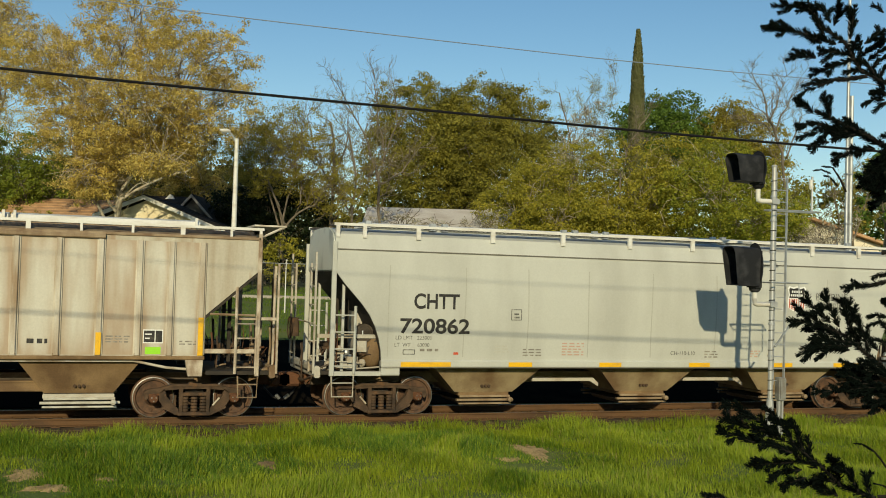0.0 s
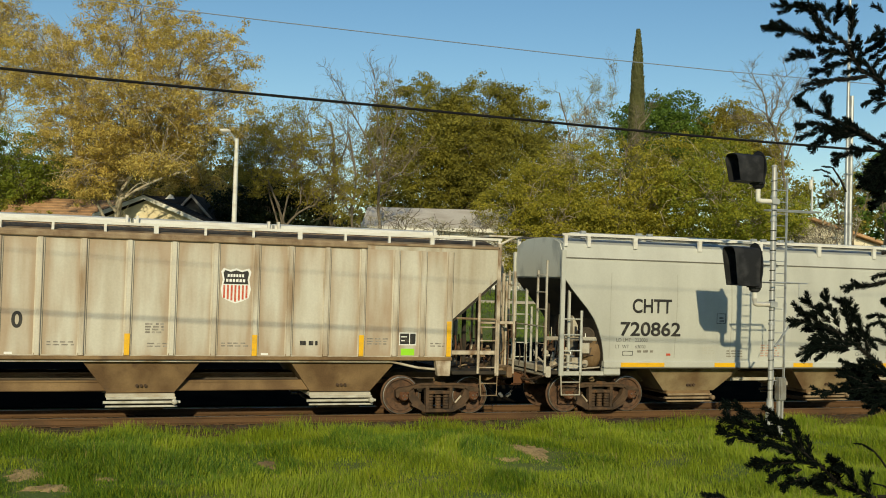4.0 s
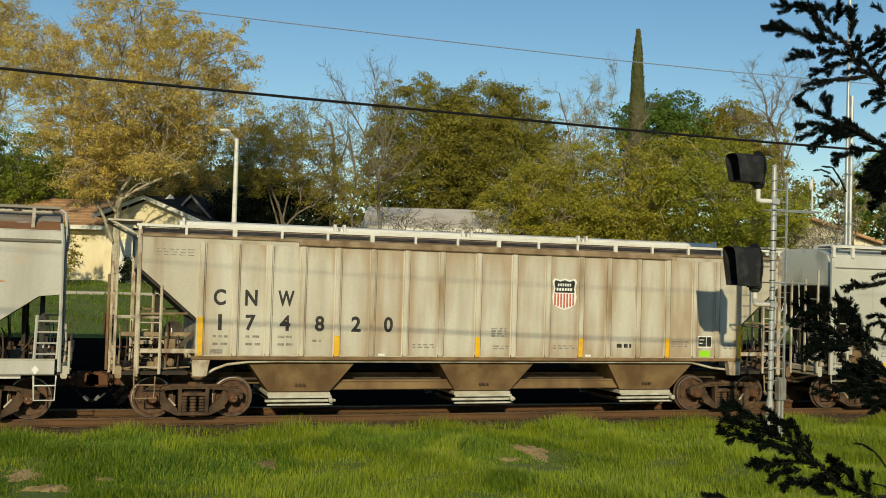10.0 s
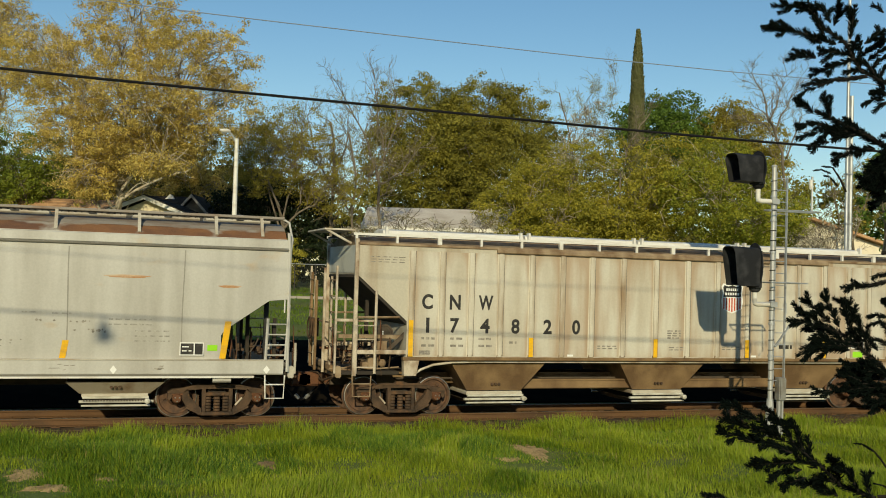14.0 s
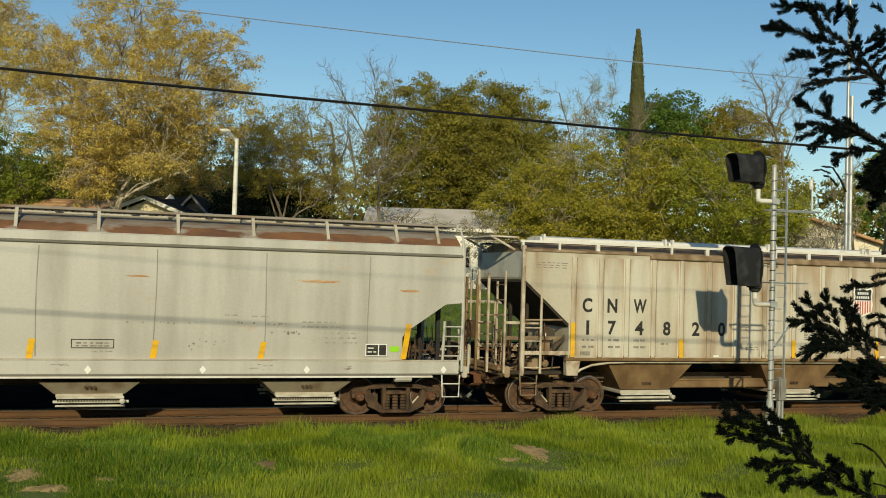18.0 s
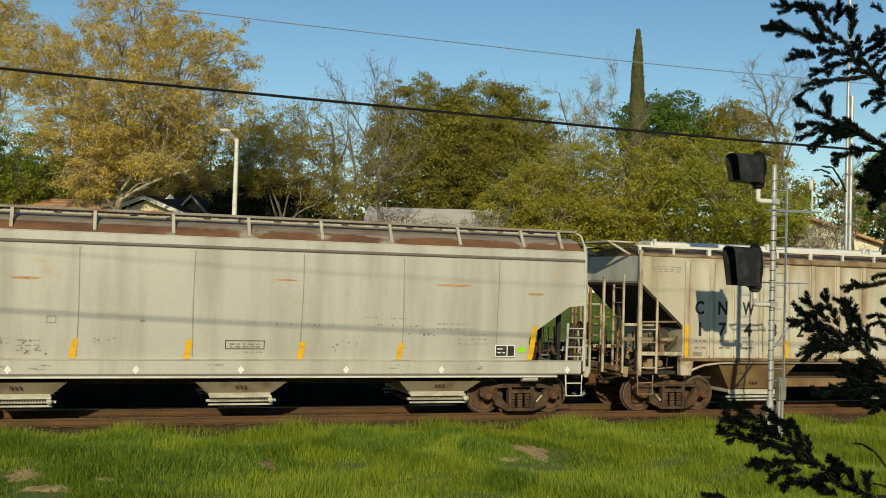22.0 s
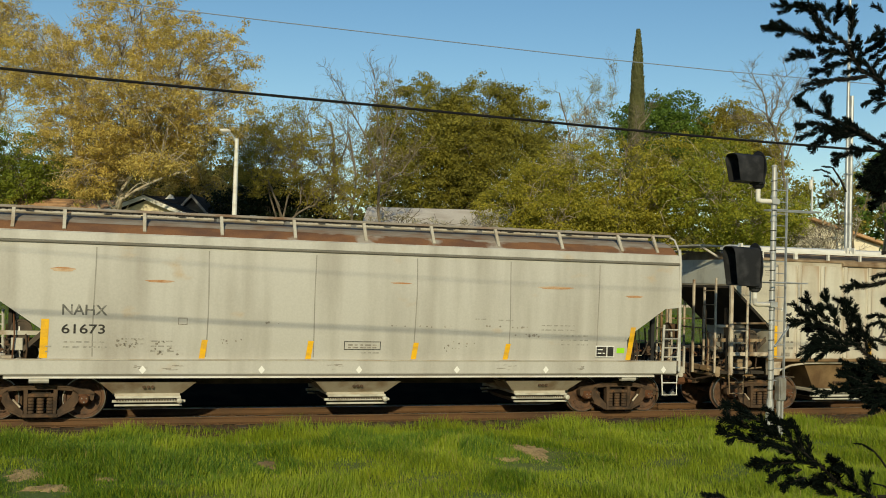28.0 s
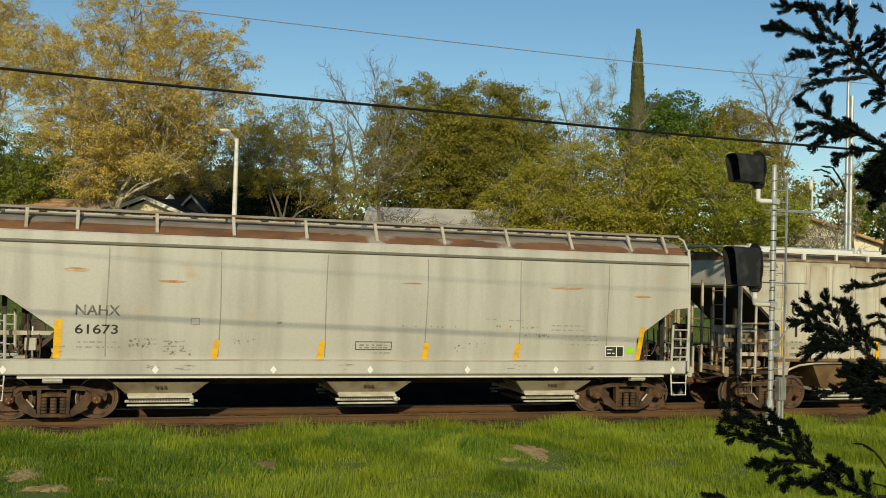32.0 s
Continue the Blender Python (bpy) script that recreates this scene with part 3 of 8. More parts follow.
def brake_gear(car, k, xe, paint):
    part("air_tank", Shape().lathe_y([(-0.65, 0.05), (-0.62, 0.17), (-0.05, 0.19), (0.40, 0.17), (0.45, 0.05)], xe - k * 1.35, 1.38, 16), TRUCK, car, "dusty air reservoir", True)
    part("brake_cylinder", Shape().lathe_y([(-1.27, 0.03), (-1.265, 0.10), (-1.25, 0.20), (-1.20, 0.215), (-1.06, 0.21), (-1.02, 0.10)], xe - k * 1.22, 1.98, 16), paint if paint is PAINT_A_END else TRUCK, car, "dusty brake cylinder with a round end", True)
    part("cylinder_rim", Shape().lathe_y([(-1.275, 0.17), (-1.29, 0.175), (-1.29, 0.215), (-1.25, 0.222)], xe - k * 1.22, 1.98, 20), UNDER, car, "dark flange of the brake cylinder", True)
    part("cylinder_stencil", Shape().box(xe - k * 1.22 - 0.055, xe - k * 1.22 - 0.03, -1.276, -1.266, 1.90, 2.04).box(xe - k * 1.22 + 0.0, xe - k * 1.22 + 0.06, -1.276, -1.266, 1.92, 1.95), WHITE_MARK, car)
    part("control_valve", Shape().box(xe - k * 0.95 - 0.12, xe - k * 0.95 + 0.14, -1.30, -1.05, 1.12, 1.42, 0.04).box(xe - k * 0.75 - 0.07, xe - k * 0.75 + 0.07, -1.32, -1.12, 1.15, 1.30, 0.02).sphere((xe - k * 1.18, -1.28, 1.28), (0.09, 0.08, 0.1)), paint, car, "dusty cast valve body")
    part("bracket_beam", Shape().box(min(xe - k * 1.7, xe - k * 0.1), max(xe - k * 1.7, xe - k * 0.1), -1.30, -1.20, 1.86, 1.95), paint, car)
    part("brake_pipe", Shape().tube([(xe - k * 1.6, -1.25, 1.18), (xe - k * 0.9, -1.35, 1.14), (xe - k * 0.5, -1.30, 1.2), (xe - k * 0.1, -0.9, 1.1)], 0.02, 6), paint, car)
    rng = random.Random(7)
    for i in range(9):
        x0 = xe - k * rng.uniform(0.3, 1.7)
        a = (x0, rng.uniform(-1.35, -0.5), rng.uniform(1.10, 1.5))
        b = (x0 - k * rng.uniform(-0.5, 0.5), a[1] + rng.uniform(-0.3, 0.3), a[2] + rng.uniform(-0.2, 0.35))
        part("brake_rod", Shape().tube([a, (b[0], a[1], (a[2] + b[2]) / 2), b], rng.uniform(0.012, 0.03), 6), rng.choice((TRUCK, paint, UNDER)), car)
    part("lever_guide", Shape().prism([(xe - k * 1.75, 1.95), (xe - k * 1.72, 2.05), (xe - k * 1.25, 1.6), (xe - k * 1.28, 1.5)], -1.32, -1.28), UNDER, car)
    part("valve_cover", Shape().box(xe - k * 1.15 - 0.12, xe - k * 1.15 + 0.12, -1.36, -1.24, 1.54, 1.80, 0.02), paint, car)
    part("release_rod", Shape().tube([(xe - k * 1.1, -1.30, 1.15), (xe - k * 1.1, -1.50, 1.10), (xe - k * 1.1, -1.52, 1.0)], 0.012, 6), TRUCK, car)
    wheel = Shape()
    ring = [(xe + k * 0.22, 0.55 + 0.27 * math.cos(t), 2.0 + 0.27 * math.sin(t)) for t in (2 * math.pi * j / 20 for j in range(21))]
    wheel.tube(ring, 0.018, 6)
    for j in range(5):
        t = 2 * math.pi * j / 5
        wheel.tube([(xe + k * 0.20, 0.55, 2.0), (xe + k * 0.22, 0.55 + 0.26 * math.cos(t), 2.0 + 0.26 * math.sin(t))], 0.012, 5)
    part("hand_brake_wheel", wheel, TRUCK, car)
    part("brake_box", Shape().box(min(xe + k * 0.02, xe + k * 0.2), max(xe + k * 0.02, xe + k * 0.2), 0.35, 0.75, 1.80, 2.25, 0.03), TRUCK, car)
    part("bell_crank", Shape().tube([(xe + k * 0.08, -0.4, 1.7), (xe + k * 0.08, -0.4, 0.8)], 0.02, 6), TRUCK, car)


def hopper_bay(car, cx, half_top, half_bot, z_top, z_bot, y_top, y_bot, material):
    s = Shape()
    s.loft([[(cx - half_top, -y_top, z_top), (cx + half_top, -y_top, z_top), (cx + half_top, y_top, z_top), (cx - half_top, y_top, z_top)],
            [(cx - half_bot, -y_bot, z_bot), (cx + half_bot, -y_bot, z_bot), (cx + half_bot, y_bot, z_bot), (cx - half_bot, y_bot, z_bot)]])
    bay = part("hopper", s, material, car, "grimy brown hopper bay under the car")
    t = Shape()
    for dx in (-0.09, 0, 0.09):
        zz = z_bot + 0.16
        yy = y_bot + (y_top - y_bot) * 0.16 / (z_top - z_bot)
        t.tube([(cx + dx, -yy - 0.05, zz), (cx + dx, -yy + 0.03, zz)], 0.035, 8)
    part("vibrator_bracket", t, TRUCK, bay)


PAINT_A_POST = mat("dusty_post", (0.53, 0.46, 0.36), 0.7, 0, (0.20, 0.115, 0.06), 0.5, (4, 4, 2.5), 30, 0.1, 0.08)
# near black: grime, with the shade under the car ends painted in
SLOPE = mat("grime_and_shade", (0.032, 0.026, 0.02), 0.85, 0, (0.055, 0.042, 0.03), 0.4, (2, 2, 2))
GATE_WHITE = mat("grimy_white_gate", (0.56, 0.55, 0.48), 0.6, 0, (0.33, 0.30, 0.24), 0.45, (4, 4, 8), 40, 0.1)
# dark lines: seams, and the painted shade beside ribs and under a sill
SEAM_SHADE = mat("seam_and_shade_line", (0.15, 0.14, 0.115), 0.8)
# -- ribbed covered hopper --
PAINT_A = mat("weathered_tan_paint", (0.49, 0.455, 0.37), 0.65, 0, (0.335, 0.26, 0.175), 0.5, (2.3, 1.3, 0.2), 25, 0.07, 0.06, (0.33, 0.19, 0.10), 0.26, (3.0, 2.2, 0.4))
PAINT_A_RIB = mat("weathered_pale_rib", (0.59, 0.55, 0.46), 0.6, 0, (0.30, 0.21, 0.13), 0.5, (2.5, 2, 0.5), 25, 0.07, 0.05)
PAINT_A_LOW = mat("dusty_brown_steel", (0.27, 0.175, 0.088), 0.8, 0, (0.14, 0.082, 0.040), 0.7, (1.6, 1.6, 1.3), 35, 0.16, 0.15, (0.13, 0.08, 0.045), 0.3, (3, 3, 3))
PAINT_A_END = mat("dusty_pale_end", (0.33, 0.245, 0.155), 0.7, 0, (0.16, 0.095, 0.05), 0.6, (3, 3, 1.5), 35, 0.12, 0.1, (0.20, 0.10, 0.05), 0.25, (4, 4, 3))


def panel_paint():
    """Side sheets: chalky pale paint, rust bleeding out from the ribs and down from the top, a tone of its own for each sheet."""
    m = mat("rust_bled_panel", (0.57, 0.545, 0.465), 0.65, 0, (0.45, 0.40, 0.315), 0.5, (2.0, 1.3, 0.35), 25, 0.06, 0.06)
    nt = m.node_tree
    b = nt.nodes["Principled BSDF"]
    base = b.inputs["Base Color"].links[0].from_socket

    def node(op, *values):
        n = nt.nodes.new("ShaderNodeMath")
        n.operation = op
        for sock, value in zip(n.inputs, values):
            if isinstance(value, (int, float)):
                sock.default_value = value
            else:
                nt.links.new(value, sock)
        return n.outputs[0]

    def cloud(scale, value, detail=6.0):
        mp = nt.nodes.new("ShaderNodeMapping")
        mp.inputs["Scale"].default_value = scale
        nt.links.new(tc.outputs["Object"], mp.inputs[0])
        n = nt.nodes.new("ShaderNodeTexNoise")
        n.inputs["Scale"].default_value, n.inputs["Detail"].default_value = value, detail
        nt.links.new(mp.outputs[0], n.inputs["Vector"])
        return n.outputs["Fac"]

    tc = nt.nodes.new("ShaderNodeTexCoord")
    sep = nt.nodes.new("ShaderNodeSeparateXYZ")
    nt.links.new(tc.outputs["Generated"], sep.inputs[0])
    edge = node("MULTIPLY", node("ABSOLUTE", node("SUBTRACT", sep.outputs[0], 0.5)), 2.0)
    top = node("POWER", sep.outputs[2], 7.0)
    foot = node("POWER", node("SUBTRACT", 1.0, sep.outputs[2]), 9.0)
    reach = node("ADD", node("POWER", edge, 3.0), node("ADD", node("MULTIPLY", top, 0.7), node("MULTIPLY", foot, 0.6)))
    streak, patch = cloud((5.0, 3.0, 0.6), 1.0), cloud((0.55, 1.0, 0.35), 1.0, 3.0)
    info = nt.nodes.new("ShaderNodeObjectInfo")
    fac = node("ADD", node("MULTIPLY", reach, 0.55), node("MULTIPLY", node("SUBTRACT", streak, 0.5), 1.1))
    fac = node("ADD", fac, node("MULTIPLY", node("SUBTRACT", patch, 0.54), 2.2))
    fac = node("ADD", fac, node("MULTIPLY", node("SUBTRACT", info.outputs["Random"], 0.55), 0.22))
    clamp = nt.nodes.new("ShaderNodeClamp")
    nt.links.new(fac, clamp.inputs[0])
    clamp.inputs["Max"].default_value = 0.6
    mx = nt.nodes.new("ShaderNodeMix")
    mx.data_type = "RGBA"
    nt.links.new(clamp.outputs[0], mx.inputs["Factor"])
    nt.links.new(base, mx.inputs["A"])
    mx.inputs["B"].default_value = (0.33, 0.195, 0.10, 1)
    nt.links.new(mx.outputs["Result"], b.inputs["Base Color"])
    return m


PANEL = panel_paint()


def roof_walk(car, x0, x1, z, xs, paint, posts_z0, y=1.47):
    """Running boards along both edges of the roof, on brackets."""
    for k in (-1, 1):
        part("walk_rail", Shape().box(x0, x1, min(k * (y - 0.03), k * (y + 0.02)), max(k * (y - 0.03), k * (y + 0.02)), z - 0.04, z + 0.02), paint, car, "pale running board edge")
        g = Shape()
        n = int((x1 - x0) / 0.11)
        for i in range(n):
            xx = x0 + 0.05 + i * 0.11
            g.box(xx, xx + 0.02, min(k * (y - 0.6), k * (y - 0.04)), max(k * (y - 0.6), k * (y - 0.04)), z - 0.035, z - 0.005)
        for j in range(4):
            yy = k * (y - 0.10 - j * 0.15)
            g.box(x0, x1, yy - 0.008, yy + 0.008, z - 0.03, z)
        part("running_board", g, GRATE, car, "dark grating running board")
        for x, w in xs:
            part("walk_bracket", Shape().prism_x([(k * (y + 0.022), posts_z0), (k * (y + 0.022), z - 0.02), (k * (y - 0.06), z - 0.02), (k * (y - 0.04), posts_z0)], x - w / 2, x + w / 2), paint, car)


def ribbed_hopper():
    car = tagged(new("hopper_car"), "weathered tan ribbed covered hopper car with rust streaks on the rails", "freight car", "train of hopper cars")
    poly = [(-8.25, 4.06), (-8.25, 3.36), (-7.02, 2.28), (-7.02, 1.44), (7.02, 1.44), (7.02, 2.28), (8.25, 3.36), (8.25, 4.06)]
    part("body", Shape().prism(poly, -1.545, 1.545), PAINT_A, car, "rust-streaked tan side sheets")
    for k in (-1, 1):
        part("slope_sheet", Shape().prism([(k * 8.257, 3.35), (k * 7.03, 2.27), (k * 7.03, 2.20), (k * 8.262, 3.29)], -1.53, 1.53), SLOPE, car, "dark slope sheet with grime and shade in its colour")
        part("end_sheet", Shape().box(min(k * 8.252, k * 8.262), max(k * 8.252, k * 8.262), -1.52, 1.52, 3.40, 4.05), PAINT_C_END, car, "pale grey end sheet")
    # side sheets between the ribs, yellow reflectors at some of the ribs' feet
    ribs = (-6.93, -6.17, -5.43, -4.66, -3.84, -3.01, -2.19, -1.31, -0.37, 0.57, 1.47, 2.38, 3.15, 4.00, 4.85, 5.66, 6.33, 7.0)
    for x in ribs:
        for k in (-1, 1):
            y0, y1 = (-1.60, -1.543) if k < 0 else (1.543, 1.60)
            part("rib", Shape().box(x - 0.055, x + 0.055, y0, y1, 1.46, 3.96, 0.012).box(x - 0.085, x + 0.085, min(k * 1.543, k * 1.553), max(k * 1.543, k * 1.553), 1.46, 3.96), PAINT_A_RIB, car)
            # dark strip painted as the shadow along the right of the rib
            part("rib_seam", Shape().box(x + 0.086, x + 0.100, min(k * 1.543, k * 1.549), max(k * 1.543, k * 1.549), 1.47, 3.95), SEAM_SHADE, car)
            part("rib_foot", Shape().prism_x([(k * 1.60, 1.50), (k * 1.545, 1.50), (k * 1.545, 1.40), (k * 1.57, 1.40)], x - 0.06, x + 0.06), PAINT_A_END, car)
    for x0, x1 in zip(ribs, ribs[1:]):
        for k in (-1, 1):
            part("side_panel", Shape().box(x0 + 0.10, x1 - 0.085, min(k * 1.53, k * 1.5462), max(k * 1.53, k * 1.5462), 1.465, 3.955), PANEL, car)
    for x, top in ((-6.93, 2.32), (-3.84, 1.93), (-0.37, 1.93), (2.38, 1.93), (4.85, 1.95), (7.0, 2.30)):
        for k in (-1, 1):
            part("reflector", Shape().box(x - 0.057, x + 0.057, k * 1.602 - 0.003, k * 1.602 + 0.003, 1.46, top), YELLOW, car, "yellow reflective strip")
    for k in (-1, 1):
        part("top_chord", Shape().box(-4.78, 4.93, min(k * 1.54, k * 1.625), max(k * 1.54, k * 1.625), 3.97, 4.07, 0.02), PAINT_A_END, car)
        part("top_plate", Shape().box(-8.26, 8.26, min(k * 1.54, k * 1.575), max(k * 1.54, k * 1.575), 4.055, 4.12, 0.01), PAINT_A_END, car, "rusty roof edge")
        part("side_sill", Shape().box(-7.1, 7.1, min(k * 1.46, k * 1.585), max(k * 1.46, k * 1.585), 1.36, 1.445, 0.015), PAINT_A_LOW, car)
        part("sill_pipe", Shape().tube([(-6.75, k * 1.36, 1.02), (-6.58, k * 1.40, 1.14), (-6.3, k * 1.44, 1.25), (-5.8, k * 1.47, 1.315), (-5.2, k * 1.47, 1.33), (5.6, k * 1.47, 1.33), (6.3, k * 1.44, 1.18), (6.9, k * 1.3, 1.12)], 0.03, 8), PAINT_A_RIB, car)
    # roof and its long hatch covers
    part("roof", Shape().prism_x([(-1.54, 4.06), (-1.45, 4.12), (-0.75, 4.28), (0.75, 4.28), (1.45, 4.12), (1.54, 4.06)], -8.2, 8.2), PAINT_A_END, car)
    for a, b in ((-7.36, -3.62), (-3.56, -0.34), (-0.28, 2.88), (2.94, 7.02)):
        cover = part("hatch_cover", Shape().prism_x([(-0.45, 4.36), (-0.40, 4.47), (0, 4.52), (0.40, 4.47), (0.45, 4.36)], a, b), WHITE_PAINT, car, "long white hatch cover")
        for e in (a + 0.05, b - 0.12):
            part("hatch_lock", Shape().box(e, e + 0.06, -0.52, -0.38, 4.34, 4.55), WHITE_PAINT, cover)
    part("coaming", Shape().box(-7.3, 6.95, -0.38, 0.38, 4.26, 4.38), PAINT_A_END, car)
    xs = [(-7.29 + i * 1.065, 0.10 if i % 3 == 1 else 0.055) for i in range(15)]
    roof_walk(car, -8.35, 8.35, 4.32, [(-8.28, 0.06)] + xs + [(8.28, 0.06)], WHITE_PAINT, 4.10)
    for k in (-1, 1):
        xe = k * 8.70
        part("end_walk", Shape().box(min(k * 8.2, k * 8.95), max(k * 8.2, k * 8.95), -1.0, 1.0, 4.40, 4.44), PAINT_A_RIB, car, "crosswise walkway over the car end")
        for y in (-0.95, 0.95):
            part("walk_brace", Shape().tube([(k * 8.9, y, 4.41), (k * 8.28, y, 4.10)], 0.03, 6), PAINT_A_RIB, car)
        end_gear(car, k, xe, PAINT_A_END, 3.55, PAINT_A_POST)
        for xo, y, top in ((0.10, -0.55, 3.5), (0.16, 0.1, 3.2), (0.05, 1.2, 3.4)):
            part("end_post", Shape().box(xe + k * xo - 0.03, xe + k * xo + 0.03, y - 0.035, y + 0.035, 1.0, top, 0.008), PAINT_A_POST if y < 0 else PAINT_A_LOW, car)
        for z in (2.25,):
            part("safety_rail", Shape().box(min(xe, xe - k * 0.9), max(xe, xe - k * 0.9), -1.46, -1.40, z, z + 0.07, 0.01), PAINT_A_POST, car)
        part("sill_bracket", Shape().prism([(xe + k * 0.05, 1.22), (xe - k * 0.55, 1.05), (xe - k * 0.55, 0.85), (xe + k * 0.1, 1.1)], -1.2, -0.9), PAINT_A_LOW, car)
        coupler(car, k * 9.145, k)
        # corner post and side ladder
        for s in (-1, 1):
            part("corner_post", Shape().box(k * 8.27 - 0.045, k * 8.27 + 0.045, s * 1.53 - 0.045, s * 1.53 + 0.045, 1.0, 4.2, 0.01), PAINT_A_POST, car)
            ladder(car, ((k * 8.24, s * 1.55, 1.05), (k * 8.24, s * 1.55, 2.35)), ((k * 7.78, s * 1.55, 1.05), (k * 7.78, s * 1.55, 3.0)), 4, PAINT_A_POST, "side_ladder")
            sill_step(car, min(k * 8.30, k * 7.85), max(k * 8.30, k * 7.85), s * 1.52, 1.0, 0.52, PAINT_A_END)
            part("jacking_pad", Shape().prism([(k * 7.08, 1.42), (k * 6.68, 1.42), (k * 6.76, 1.00), (k * 7.06, 1.00)], min(s * 1.40, s * 1.57), max(s * 1.40, s * 1.57)), PAINT_A_POST, car)
            part("platform_edge", Shape().box(min(k * 7.0, k * 8.3), max(k * 7.0, k * 8.3), min(s * 1.44, s * 1.52), max(s * 1.44, s * 1.52), 1.50, 1.60, 0.01), PAINT_A_POST, car)
            part("grab_iron", Shape().tube([(k * 8.2, s * 1.54, 2.36), (k * 7.2, s * 1.54, 2.38)], 0.028, 6), PAINT_A_END, car)
    brake_gear(car, -1, -8.70, PAINT_A_END)
    for cx in (-4.58, -0.02, 4.5):
        hopper_bay(car, cx, 1.32, 0.72, 1.40, 0.60, 1.42, 1.10, PAINT_A_LOW)
        outlet_gate(car, cx, 1.12, 0.58, 0.74, GATE_WHITE, PAINT_D)
    part("centre_sill", Shape().box(-7.4, 7.4, -0.32, 0.32, 0.70, 0.98, 0.02).box(-7.4, 7.4, -0.42, 0.42, 0.94, 0.98), PAINT_A_LOW, car)
    for k in (-1, 1):
        part("side_beam", Shape().box(-3.9, 3.9, min(k * 0.90, k * 1.0), max(k * 0.90, k * 1.0), 0.62, 0.84, 0.02).box(-3.9, 3.9, min(k * 0.88, k * 1.03), max(k * 0.88, k * 1.03), 0.82, 0.86), PAINT_A_LOW, car, "dusty tan beam between the hoppers")
    part("train_pipe", Shape().tube([(-7.0, -0.5, 0.84), (7.0, -0.5, 0.84)], 0.03, 6), UNDER, car)
    for x in (-6.97, 6.97):
        build_truck(car, x)
    # writing
    y = -1.5475
    for ch, x, w in (("C", -6.52, 0.27), ("N", -5.82, 0.28), ("W", -5.03, 0.38)):
        letters(ch, DARK_MARK, car, x, 2.76, 0.36, w, y, bold=0.032)
    for ch, x, w in (("1", -6.50, 0.085), ("7", -5.82, 0.23), ("4", -5.04, 0.25), ("8", -4.24, 0.22), ("2", -3.38, 0.23), ("0", -2.60, 0.22)):
        letters(ch, DARK_MARK, car, x, 2.20, 0.36, w, y, bold=0.032)
    shield(car, 1.93, 3.02, 0.62, 0.74, y)
    text_bars(car, -7.95, 3.78, 0.85, 3, FAINT_MARK, y, 0.02, 0.06, 3)
    for x, w, z in ((-6.65, 0.36, 1.86), (-5.92, 0.33, 1.86), (-5.2, 0.4, 1.86), (-4.4, 0.2, 1.78)):
        text_bars(car, x, z, w, 2 if x < -4.5 else 1, FAINT_MARK, y, 0.055, 0.17, int(x * 10))
    decal(car, -6.70, -6.42, 1.50, 1.60, y, FAINT_MARK, "routing_board")
    for x, w, z, r in ((-2.0, 0.55, 1.72, 2), (0.0, 0.4, 2.12, 4), (0.05, 0.55, 1.70, 2), (1.65, 0.6, 1.72, 2), (5.0, 0.5, 1.85, 3), (6.55, 0.5, 1.75, 2)):
        text_bars(car, x, z, w, r, FAINT_MARK, y, 0.03 if r < 4 else 0.04, 0.06, int(x * 10) + 2)
    text_bars(car, 3.42, 1.70, 0.48, 1, DARK_MARK, y, 0.10, 0.2, 6)
    pl = label_plate(car, 5.99, 1.87, 0.42, 0.30, y)
    decal(car, 5.83, 6.16, 1.48, 1.64, y, GREEN_MARK, "inspection_sticker", "bright green sticker")
    for x in (-2.75, 2.62):
        decal(car, x - 0.08, x + 0.08, 1.47, 1.52, y, WHITE_MARK, "chalk_patch")
    return car


